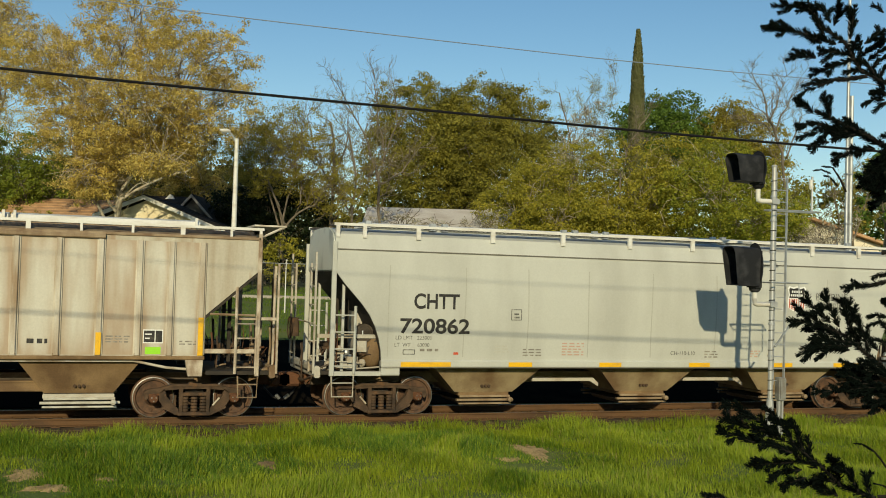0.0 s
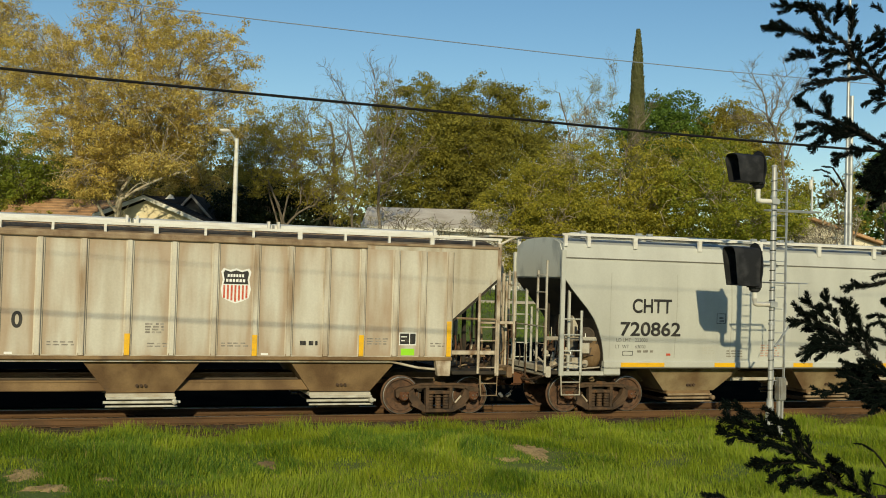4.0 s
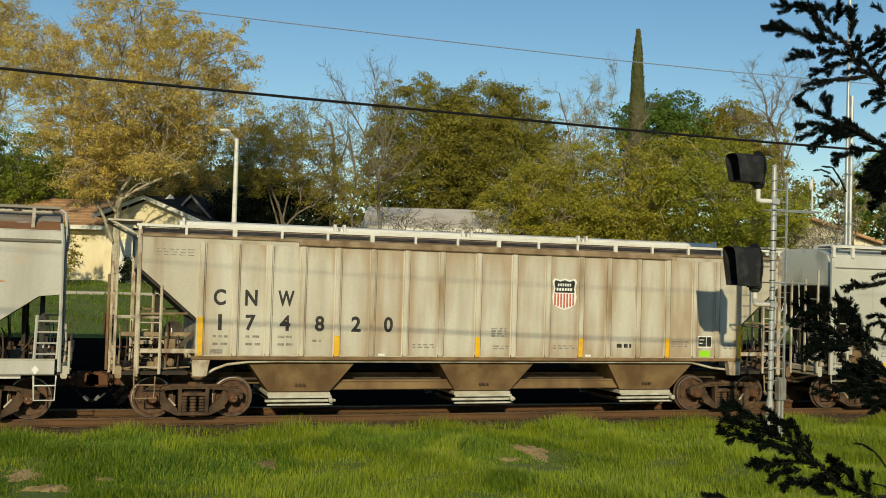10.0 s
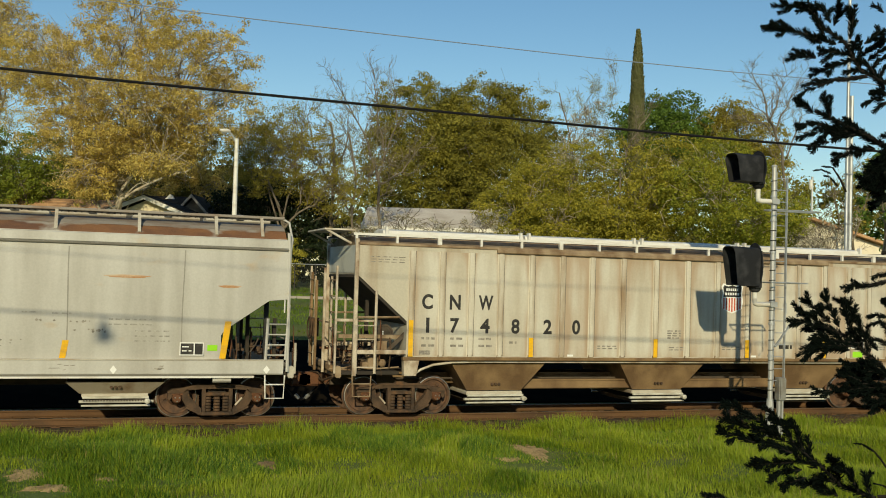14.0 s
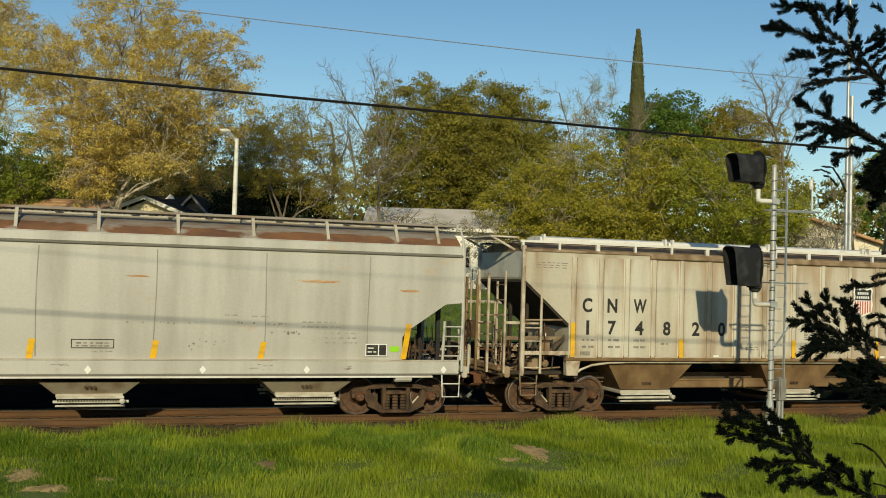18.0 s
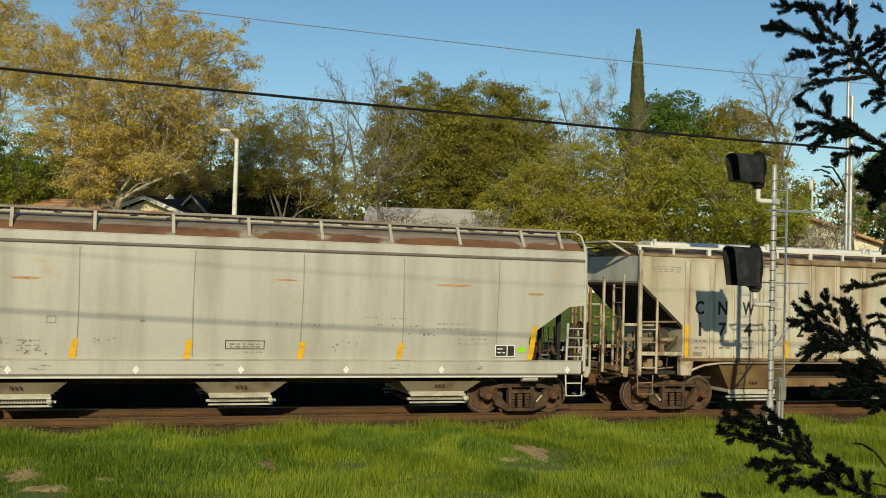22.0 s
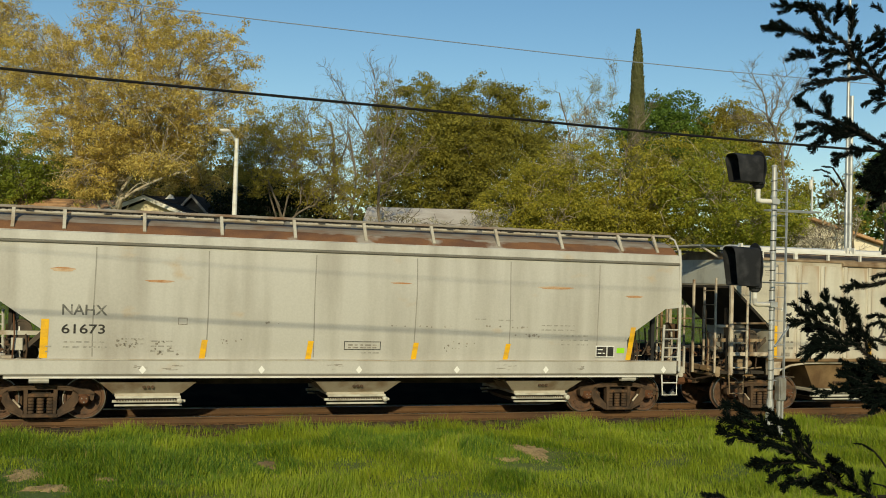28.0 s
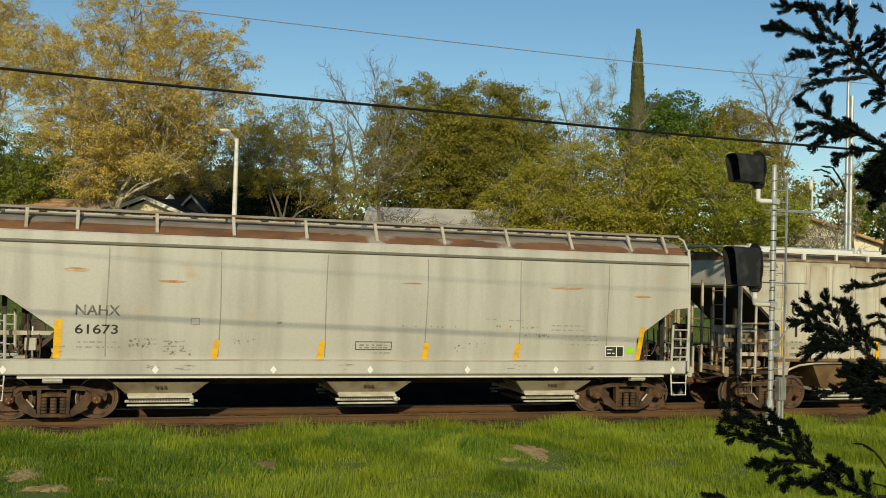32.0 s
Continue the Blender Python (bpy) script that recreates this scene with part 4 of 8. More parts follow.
# -- curved-side covered hoppers --
PAINT_B = mat("faded_grey_paint", (0.485, 0.475, 0.435), 0.55, 0, (0.36, 0.34, 0.30), 0.40, (1.7, 1.0, 0.22), 25, 0.06, 0.04, (0.46, 0.36, 0.25), 0.24, (1.0, 1.0, 1.8))
def rusted_roof():
    """Grey roof paint rusted through between the brackets, most along the eave."""
    m = mat("rusted_roof", (0.215, 0.10, 0.046), 0.8, 0, (0.125, 0.062, 0.038), 0.55, (1.5, 2, 3), 35, 0.15, 0.1)
    nt = m.node_tree
    b = nt.nodes["Principled BSDF"]
    rust = b.inputs["Base Color"].links[0].from_socket

    def node(op, *values):
        n = nt.nodes.new("ShaderNodeMath")
        n.operation = op
        for sock, value in zip(n.inputs, values):
            if isinstance(value, (int, float)):
                sock.default_value = value
            else:
                nt.links.new(value, sock)
        return n.outputs[0]

    tc = nt.nodes.new("ShaderNodeTexCoord")
    sep = nt.nodes.new("ShaderNodeSeparateXYZ")
    nt.links.new(tc.outputs["Object"], sep.inputs[0])
    mp = nt.nodes.new("ShaderNodeMapping")
    mp.inputs["Scale"].default_value = (2.2, 2.0, 5.0)
    nt.links.new(tc.outputs["Object"], mp.inputs[0])
    ns = nt.nodes.new("ShaderNodeTexNoise")
    ns.inputs["Scale"].default_value, ns.inputs["Detail"].default_value = 1.0, 7.0
    nt.links.new(mp.outputs[0], ns.inputs["Vector"])
    big = nt.nodes.new("ShaderNodeTexNoise")
    big.inputs["Scale"].default_value = 0.35
    nt.links.new(tc.outputs["Object"], big.inputs["Vector"])
    saw = node("SUBTRACT", node("FRACT", node("MULTIPLY", node("ADD", sep.outputs[0], 33.45), 1 / 1.675)), 0.5)
    from_post = node("MULTIPLY", node("SUBTRACT", 0.5, node("ABSOLUTE", saw)), 1.675)
    side = node("MULTIPLY", node("SUBTRACT", from_post, 0.15), 2.6)
    up = node("MULTIPLY", node("SUBTRACT", 4.275, sep.outputs[2]), 11.0)
    cover = node("MINIMUM", side, up)
    mask = node("ADD", cover, node("MULTIPLY", node("SUBTRACT", ns.outputs["Fac"], 0.5), 3.0))
    mask = node("ADD", mask, node("MULTIPLY", node("SUBTRACT", big.outputs["Fac"], 0.30), 4.5))
    ramp = nt.nodes.new("ShaderNodeMapRange")
    ramp.inputs["From Min"].default_value, ramp.inputs["From Max"].default_value = 0.0, 0.55
    nt.links.new(mask, ramp.inputs["Value"])
    mx = nt.nodes.new("ShaderNodeMix")
    mx.data_type = "RGBA"
    mx.inputs["A"].default_value = (0.33, 0.295, 0.25, 1)
    nt.links.new(rust, mx.inputs["B"])
    nt.links.new(ramp.outputs[0], mx.inputs["Factor"])
    nt.links.new(mx.outputs["Result"], b.inputs["Base Color"])
    return m


PAINT_B_ROOF = rusted_roof()
PAINT_B_GREY = mat("grey_roof_paint", (0.27, 0.24, 0.205), 0.75, 0, (0.20, 0.12, 0.075), 0.45, (1.5, 2, 3), 30, 0.1, 0.08)
PAINT_C = mat("clean_grey_paint", (0.52, 0.525, 0.475), 0.5, 0, (0.44, 0.44, 0.395), 0.5, (1.2, 1.0, 0.35), 25, 0.04, 0.03)
PAINT_C_END = mat("end_grey_paint", (0.60, 0.61, 0.55), 0.6, 0, (0.30, 0.31, 0.29), 0.4, (2, 2, 1), 30, 0.08, 0.05)
PAINT_B_HOP = mat("dusty_grey_hopper", (0.36, 0.31, 0.235), 0.75, 0, (0.22, 0.15, 0.09), 0.5, (3, 3, 2), 35, 0.12, 0.1)
PAINT_D = mat("dusty_light_grey", (0.47, 0.44, 0.37), 0.7, 0, (0.34, 0.27, 0.19), 0.45, (2, 2, 2), 35, 0.12, 0.1, (0.25, 0.14, 0.08), 0.2, (4, 4, 4))
WELD = mat("weld_line", (0.26, 0.25, 0.22), 0.7, 0, (0.36, 0.34, 0.30), 0.4, (3, 3, 2))


def side_y(z, prof):
    """Half width of the curved body at height z."""
    for (y0, z0), (y1, z1) in zip(prof, prof[1:]):
        if z0 <= z <= z1:
            return y0 + (y1 - y0) * (z - z0) / (z1 - z0)
    return prof[-1][0] if z > prof[-1][1] else prof[0][0]


def curved_body(cut, prof, top):
    """A shell with the profile prof (half width, z) whose ends follow cut, the length half at each height."""
    zs = sorted({z for _, z in prof} | {z for _, z in cut})
    def half(z):
        for (h0, z0), (h1, z1) in zip(cut, cut[1:]):
            if z0 <= z <= z1:
                return h0 + (h1 - h0) * (z - z0) / max(z1 - z0, 1e-6)
        return cut[-1][0]
    s = Shape()
    rows = []
    for k in (-1, 1):
        for z in (zs if k < 0 else zs[::-1]):
            rows.append((k * side_y(z, prof), z, half(z)))
    left = [(-h, y, z) for y, z, h in rows]
    right = [(h, y, z) for y, z, h in rows]
    n = len(rows)
    s.loft([left, right], cap=False)
    m = n // 2
    sheets = []
    for verts, flip in ((left, False), (right, True)):
        faces = [(i, i + 1, n - 2 - i, n - 1 - i) for i in range(m - 1)]
        s.add(verts, [q if flip else q[::-1] for q in faces])
        low = [q for q in faces if verts[q[1]][2] < top + 1e-3]
        k = 0.006 if flip else -0.006
        sheets.append(Shape().add([(x + k, y * 0.985, z - 0.006) for x, y, z in verts], [q if flip else q[::-1] for q in low]))
    return s, sheets


def smooth_profile(ctrl, n=4):
    """A curve through the control points of a profile."""
    out = []
    for i in range(len(ctrl) - 1):
        p0, p1, p2, p3 = ctrl[max(i - 1, 0)], ctrl[i], ctrl[i + 1], ctrl[min(i + 2, len(ctrl) - 1)]
        for j in range(n):
            u = j / n
            out.append(tuple(0.5 * (2 * b + (c - a) * u + (2 * a - 5 * b + 4 * c - d) * u * u + (3 * b - a - 3 * c + d) * u ** 3) for a, b, c, d in zip(p0, p1, p2, p3)))
    out.append(ctrl[-1])
    return out


def weld_lines(car, xs, prof, z0, z1, material):
    for x in xs:
        zs = [z0 + (z1 - z0) * i / 14 for i in range(15)]
        for k in (-1, 1):
            ring = [[(x - 0.013 + 0.012 * math.sin(z * 2.1 + x), k * (side_y(z, prof) + 0.003), z), (x + 0.013 + 0.012 * math.sin(z * 2.1 + x), k * (side_y(z, prof) + 0.003), z)] for z in zs]
            part("weld_seam", Shape().loft(ring, cap=False, closed=False), material, car)


def on_side(car, x0, x1, z0, z1, prof, material, name, label="", lean=0.0, off=0.006):
    """A strip that lies on the curved side."""
    s = Shape()
    ring = []
    for i in range(7):
        z = z0 + (z1 - z0) * i / 6
        y = -(side_y(z, prof) + off)
        ring.append([(x0 + lean * i / 6, y, z), (x1 + lean * i / 6, y, z)])
    s.loft(ring, cap=False, closed=False)
    return part(name, s, material, car, label)


def onto_side(ob, prof, off=0.008):
    """Lay flat writing onto the curved side."""
    for v in ob.data.vertices:
        v.co.y = -(side_y(v.co.z, prof) + off)
    return ob


def curved_hopper():
    car = tagged(new("hopper_car"), "faded grey curved-side covered hopper car with a rusted roof edge", "freight car", "train of hopper cars")
    prof = smooth_profile([(1.47, 1.34), (1.535, 1.9), (1.575, 2.6), (1.58, 3.2), (1.56, 3.80)])
    cut = [(6.98, 1.34), (6.95, 1.9), (7.02, 2.02), (8.0, 2.70), (8.41, 2.74), (8.41, 4.10)]
    body = prof + [(1.555, 3.87), (1.53, 4.08)]
    shell, ends = curved_body(cut, body, 2.74)
    part("body", shell, PAINT_B, car, "faded light grey curved sides", True)
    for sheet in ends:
        part("slope_sheet", sheet, SLOPE, car, "dark slope sheet with grime and shade in its colour")
    for k in (-1, 1):
        part("roof_seam", Shape().box(-8.41, 8.41, min(k * 1.55, k * 1.60), max(k * 1.55, k * 1.60), 3.835, 3.875, 0.01), SEAM_SHADE, car, "dark seam line under the roof edge")
        part("eave", Shape().prism_x([(k * 1.56, 3.88), (k * 1.585, 3.90), (k * 1.57, 4.075), (k * 1.53, 4.09)], -8.42, 8.42), PAINT_B, car)
    # roof: rusted slope and pale crown
    arc = [(1.53, 4.075), (1.36, 4.22), (1.10, 4.36), (0.75, 4.45), (0.35, 4.49)]
    s = Shape()
    ring = [(-y, z) for y, z in arc] + [(y, z) for y, z in arc[::-1]]
    s.prism_x(ring, -8.36, 8.36)
    part("roof", s, PAINT_B_ROOF, car, "rusted brown roof", True)
    for k in (-1, 1):
        part("roof_crown", Shape().loft([[(-8.36, k * 1.232, 4.298), (8.36, k * 1.232, 4.298)], [(-8.36, k * 1.10, 4.366), (8.36, k * 1.10, 4.366)], [(-8.36, k * 0.75, 4.456), (8.36, k * 0.75, 4.456)], [(-8.36, k * 0.35, 4.496), (8.36, k * 0.35, 4.496)]], cap=False, closed=False), PAINT_B_GREY, car, "grey weathered roof crown")
    post_x = (-7.65, -6.62, -4.96, -3.28, -1.62, 0.05, 1.73, 3.40, 5.12, 6.79, 7.82)
    for k in (-1, 1):
        part("walk_rail", Shape().box(-8.35, 8.35, min(k * 1.10, k * 1.18), max(k * 1.10, k * 1.18), 4.57, 4.63, 0.01), PAINT_B_GREY, car, "grey running board edge")
        g = Shape()
        for j in range(4):
            yy = k * (0.62 + j * 0.14)
            g.box(-8.3, 8.3, yy - 0.01, yy + 0.01, 4.56, 4.60)
        for i in range(120):
            xx = -8.25 + i * 0.138
            g.box(xx, xx + 0.02, min(k * 0.60, k * 1.12), max(k * 0.60, k * 1.12), 4.555, 4.59)
        part("running_board", g, GRATE, car, "dark grating running board")
        for x in post_x:
            part("walk_bracket", Shape().prism_x([(k * 1.44, 4.13), (k * 1.47, 4.16), (k * 1.20, 4.58), (k * 1.13, 4.58)], x - 0.035, x + 0.035), PAINT_D, car)
    for i in range(10):
        x = -7.4 + i * 1.645
        hatch = part("hatch_cover", Shape().box(x - 0.75, x + 0.75, -0.36, 0.36, 4.50, 4.60, 0.03), PAINT_D, car)
        part("hatch_lock", Shape().box(x - 0.06, x + 0.10, -0.42, -0.30, 4.56, 4.68, 0.01), STEEL, hatch)
        part("hatch_hinge", Shape().box(x + 0.3, x + 0.5, -0.40, -0.33, 4.58, 4.66), STEEL, hatch)
    # sill with its flange
    for k in (-1, 1):
        part("side_sill", Shape().box(-8.36, 8.36, min(k * 1.46, k * 1.59), max(k * 1.46, k * 1.59), 1.03, 1.37, 0.03), PAINT_B, car, "light grey side sill")
        part("sill_flange", Shape().box(-7.7, 7.7, min(k * 1.40, k * 1.625), max(k * 1.40, k * 1.625), 0.965, 1.005), WHITE_PAINT, car, "pale bottom flange of the sill")
        part("sill_groove", Shape().box(-7.7, 7.7, min(k * 1.45, k * 1.594), max(k * 1.45, k * 1.594), 1.006, 1.042), SEAM_SHADE, car)
        part("sill_lip", Shape().box(-8.36, 8.36, min(k * 1.46, k * 1.60), max(k * 1.46, k * 1.60), 1.352, 1.372), PAINT_D, car)
        for x in (-7.0, 7.0):
            part("jacking_pad", Shape().box(x - 0.20, x + 0.20, min(k * 1.40, k * 1.58), max(k * 1.40, k * 1.58), 0.86, 1.02, 0.04).lathe_y([(k * 1.585, 0.05), (k * 1.59, 0.05)], x, 0.95, 8), PAINT_B, car)
    for x in (-7.98, -4.9, -2.32, -0.06, 2.35, 4.68, 7.98):
        q = Shape().add([(x - 0.075, -1.594, 1.145), (x, -1.594, 1.05), (x + 0.075, -1.594, 1.145), (x, -1.594, 1.24)], [(0, 1, 2, 3)])
        part("diamond_mark", q, WHITE_MARK, car, "white diamond mark")
    weld_lines(car, (-5.95, -3.55, -1.14, 1.29, 3.70, 6.10), prof, 1.42, 3.78, WELD)
    for x, top, lean, w in ((-6.94, 2.22, 0.02, 0.16), (-3.64, 1.80, 0.05, 0.13), (-1.25, 1.80, 0.05, 0.13), (1.28, 1.78, 0.05, 0.13), (3.63, 1.77, 0.06, 0.13), (7.0, 2.22, 0.10, 0.14)):
        on_side(car, x - w / 2, x + w / 2, 1.385, top, prof, YELLOW, "reflector", "yellow reflective strip", lean)
    for k in (-1, 1):
        xe = k * 8.62
        end_gear(car, k, xe, PAINT_D, 1.75 if k > 0 else 3.2)
        coupler(car, k * 9.145, k)
        for s in (-1, 1):
            part("end_edge", Shape().tube([(k * 8.40, s * 1.55, 4.25), (k * 8.43, s * 1.57, 3.9), (k * 8.45, s * 1.57, 1.1)], 0.04, 6), PAINT_B, car, "pale corner pipe")
            ladder(car, ((k * 8.40, s * 1.58, 1.37), (k * 8.45, s * 1.58, 2.62)), ((k * 7.95, s * 1.58, 1.37), (k * 7.98, s * 1.58, 2.30)), 4, PAINT_B, "side_ladder")
            sill_step(car, min(k * 8.40, k * 7.95), max(k * 8.40, k * 7.95), s * 1.56, 1.02, 0.50, WHITE_PAINT)
            part("roof_grab", Shape().tube([(k * 8.3, s * 1.12, 4.6), (k * 8.46, s * 1.2, 4.5), (k * 8.5, s * 1.45, 4.1), (k * 8.46, s * 1.5, 3.7)], 0.025, 6), PAINT_B, car)
        part("end_upright", Shape().box(k * 8.05 - 0.05, k * 8.05 + 0.05, -0.9, -0.8, 1.1, 2.75), BLACK_PAINT, car)
        part("end_upright", Shape().box(k * 7.6 - 0.04, k * 7.6 + 0.04, 0.5, 0.6, 1.1, 2.4), PAINT_D, car)
    brake_gear(car, -1, -8.62, PAINT_D)
    for cx in (-4.75, 0.0, 4.75):
        # near-black box: the shade below the sill is put into its colour
        part("hopper_throat", Shape().box(cx - 1.0, cx + 1.0, -0.98, 0.98, 0.80, 1.12), SLOPE, car, "hopper throat with the sill's shade painted black")
        hopper_bay(car, cx, 1.03, 0.74, 0.85, 0.58, 1.36, 1.10, PAINT_B_HOP)
        outlet_gate(car, cx, 1.10, 0.60, 0.70, GATE_WHITE, PAINT_D)
        teeth = Shape()
        for i in range(22):
            teeth.box(cx - 0.66 + i * 0.06, cx - 0.63 + i * 0.06, -1.175, -1.15, 0.42, 0.455)
        tagged(part("gate_rack", teeth, UNDER, car), kind="stuff")
    part("centre_sill", Shape().box(-7.4, 7.4, -0.3, 0.3, 0.70, 1.0, 0.02), UNDER, car)
    for x in (-6.97, 6.97):
        build_truck(car, x)
    onto = lambda ob: onto_side(ob, prof)
    onto(letters("NAHX", FAINT_DARK, car, -6.13, 2.425, 0.225, 0.92, bold=0.016))
    onto(letters("61673", DARK_MARK, car, -6.15, 2.015, 0.205, 0.88, bold=0.012))
    for x, w, z, r in ((-6.55, 0.9, 1.72, 2), (-6.9, 0.12, 1.62, 2), (-4.75, 0.5, 1.75, 3), (-5.3, 0.4, 1.8, 2), (2.8, 0.35, 2.35, 1), (3.4, 0.4, 2.33, 1), (4.55, 0.9, 2.22, 2), (5.1, 0.75, 1.97, 3), (0.0, 0.5, 1.52, 1)):
        onto(text_bars(car, x, z, w, r, FAINT_GREY, -1.6, 0.03, 0.11, int(x * 9) + 40))
    for x0, x1, z0, z1 in ((-0.42, 0.46, 1.60, 1.80), (-4.18, -3.98 + 0.0, 2.13, 2.29)):
        fr = Shape()
        for a, b, c, d in ((x0, x1, z0, z0 + 0.018), (x0, x1, z1 - 0.018, z1), (x0, x0 + 0.018, z0, z1), (x1 - 0.018, x1, z0, z1)):
            fr.add([(a, -1.6, c), (b, -1.6, c), (b, -1.6, d), (a, -1.6, d)], [(0, 1, 2, 3)])
        onto(part("stencil_box", fr, DARK_MARK if x0 > -1 else FAINT_MARK, car))
    chip = random.Random(12)
    for cx, cz, w, h, n in ((-5.25, 1.72, 0.42, 0.20, 26), (-4.45, 1.62, 0.7, 0.3, 16), (-3.0, 1.75, 0.5, 0.2, 8), (1.5, 2.17, 1.6, 0.03, 9), (3.6, 2.18, 1.2, 0.04, 9), (-2.2, 2.2, 0.5, 0.03, 4), (4.2, 2.0, 0.7, 0.12, 8), (2.4, 1.72, 0.8, 0.3, 12)):
        ch = Shape()
        for i in range(n):
            u, v, r = cx + chip.uniform(-w, w) / 2, cz + chip.uniform(-h, h) / 2, chip.uniform(0.008, 0.035)
            ch.add([(u + r * chip.uniform(0.5, 1.4) * math.cos(a), -1.6, v + r * chip.uniform(0.5, 1.2) * math.sin(a)) for a in (0, 1.05, 2.1, 3.14, 4.2, 5.2)], [(0, 1, 2, 3, 4, 5)])
        onto(tagged(part("chipped_paint", ch, FAINT_MARK, car), kind="stuff"))
    for x, w in ((-5.2, 0.5), (-4.3, 0.6), (3.6, 0.5), (5.6, 0.4), (-0.7, 0.3)):
        sm = Shape()
        for i in range(5):
            u, v, l = x + chip.uniform(-w, w) / 2, 1.20 + chip.uniform(-0.07, 0.07), chip.uniform(0.06, 0.25)
            sm.add([(u, -1.5925, v), (u + l, -1.5925, v + 0.004), (u + l * 0.9, -1.5925, v + 0.018), (u + 0.01, -1.5925, v + 0.014)], [(0, 1, 2, 3)])
        tagged(part("scrape_mark", sm, FAINT_MARK, car), kind="stuff")
    onto(text_bars(car, -0.32, 1.70, 0.68, 2, FAINT_MARK, -1.6, 0.03, 0.06, 9))
    pl = label_plate(car, 6.32, 1.60, 0.52, 0.29, -(side_y(1.6, prof) + 0.035))
    on_side(car, 6.66, 6.88, 1.56, 1.69, prof, GREEN_MARK, "inspection_sticker", "bright green sticker", 0, 0.012)
    stain = mat("rust_stain", (0.40, 0.19, 0.075), 0.7, 0, (0.56, 0.44, 0.31), 0.55, (3, 3, 18))
    for x, z, w, h in ((4.9, 3.17, 0.95, 0.035), (-4.6, 3.08, 0.6, 0.03), (-6.6, 3.28, 0.5, 0.05), (0.9, 3.18, 0.5, 0.02), (7.1, 3.0, 0.5, 0.03)):
        pts = [(x + w / 2 * math.cos(t) * (1 + 0.15 * math.sin(5 * t)), z + h * math.sin(t)) for t in (2 * math.pi * j / 18 for j in range(18))]
        st = Shape().add([(a, -(side_y(b, prof) + 0.005), b) for a, b in pts], [tuple(range(18))])
        part("rust_mark", st, stain, car, "orange rust streak")
    return car


FAINT_GREY = mat("worn_grey_print", (0.28, 0.27, 0.24), 0.7, 0, (0.46, 0.45, 0.40), 0.5, (16, 16, 16))
FAINT_DARK = mat("worn_lettering", (0.10, 0.10, 0.09), 0.65, 0, (0.45, 0.43, 0.39), 0.3, (10, 10, 10))


def plain_hopper():
    car = tagged(new("hopper_car"), "clean light grey covered hopper car with curved end cut-outs", "freight car", "train of hopper cars")
    prof = smooth_profile([(1.50, 1.22), (1.55, 1.9), (1.585, 2.6), (1.585, 3.3), (1.565, 3.92)])
    cut = [(7.12, 1.22), (7.16, 1.6), (7.22, 1.87), (7.32, 2.15), (7.46, 2.42), (7.66, 2.68), (7.88, 2.92), (8.10, 3.16), (8.30, 3.42), (8.31, 3.92), (8.31, 4.30)]
    body = prof + [(1.55, 3.98), (1.45, 4.30)]
    shell, ends = curved_body(cut, body, 3.42)
    part("body", shell, PAINT_C, car, "clean light grey curved sides", True)
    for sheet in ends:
        part("slope_sheet", sheet, SLOPE, car, "dark slope sheet with grime and shade in its colour")
    for k in (-1, 1):
        part("end_sheet", Shape().prism_x([(-1.50, 3.45), (-1.52, 3.95), (-1.30, 4.30), (-0.8, 4.46), (0.8, 4.46), (1.30, 4.30), (1.52, 3.95), (1.50, 3.45)], min(k * 8.30, k * 8.33), max(k * 8.30, k * 8.33)), PAINT_C_END, car, "grey end sheet")
        part("roof_seam", Shape().box(-8.31, 8.31, min(k * 1.555, k * 1.59), max(k * 1.555, k * 1.59), 3.925, 3.95), SEAM_SHADE, car)
        part("side_sill", Shape().box(-7.15, 7.15, min(k * 1.44, k * 1.575), max(k * 1.44, k * 1.575), 1.20, 1.36, 0.02), PAINT_C, car)
        # thin dark lip painted as a shadow line below the sill
        part("sill_shadow_lip", Shape().box(-7.15, 7.15, min(k * 1.44, k * 1.60), max(k * 1.44, k * 1.60), 1.185, 1.20), SEAM_SHADE, car)
    s = Shape()
    arc = [(1.45, 4.29), (1.15, 4.40), (0.7, 4.46), (0.3, 4.48)]
    s.prism_x([(-y, z) for y, z in arc] + [(y, z) for y, z in arc[::-1]], -8.31, 8.31)
    part("roof", s, PAINT_C, car, "", True)
    posts = [(-8.26, 0.09), (-7.62, 0.09), (-6.30, 0.11), (-4.40, 0.11), (-2.52, 0.11), (-0.64, 0.11), (1.20, 0.11), (3.05, 0.11), (4.95, 0.11), (6.5, 0.11), (7.7, 0.09), (8.26, 0.09)]
    roof_walk(car, -8.35, 8.35, 4.53, posts, WHITE_PAINT, 4.22, 1.50)
    for a, b in ((-7.4, -5.5), (-5.42, -1.9), (-1.82, -1.0), (-0.92, 2.6), (2.68, 7.1)):
        cover = part("hatch_cover", Shape().prism_x([(-0.46, 4.52), (-0.42, 4.62), (0, 4.66), (0.42, 4.62), (0.46, 4.52)], a, b), WHITE_PAINT, car, "long white hatch cover")
        for e in (a + 0.04, b - 0.2):
            part("hatch_lock", Shape().box(e, e + 0.14, -0.54, -0.40, 4.50, 4.68, 0.01), STEEL, cover)
    part("coaming", Shape().box(-7.3, 7.0, -0.38, 0.38, 4.45, 4.53), PAINT_C, car)
    for x, w in ((-6.05, 1.25), (-3.62, 0.62), (-1.16, 0.62), (1.43, 0.62), (4.0, 0.62), (6.1, 0.9)):
        part("reflector", Shape().box(x - w / 2, x + w / 2, -1.582, -1.575, 1.215, 1.325), YELLOW, car, "yellow reflective strip")
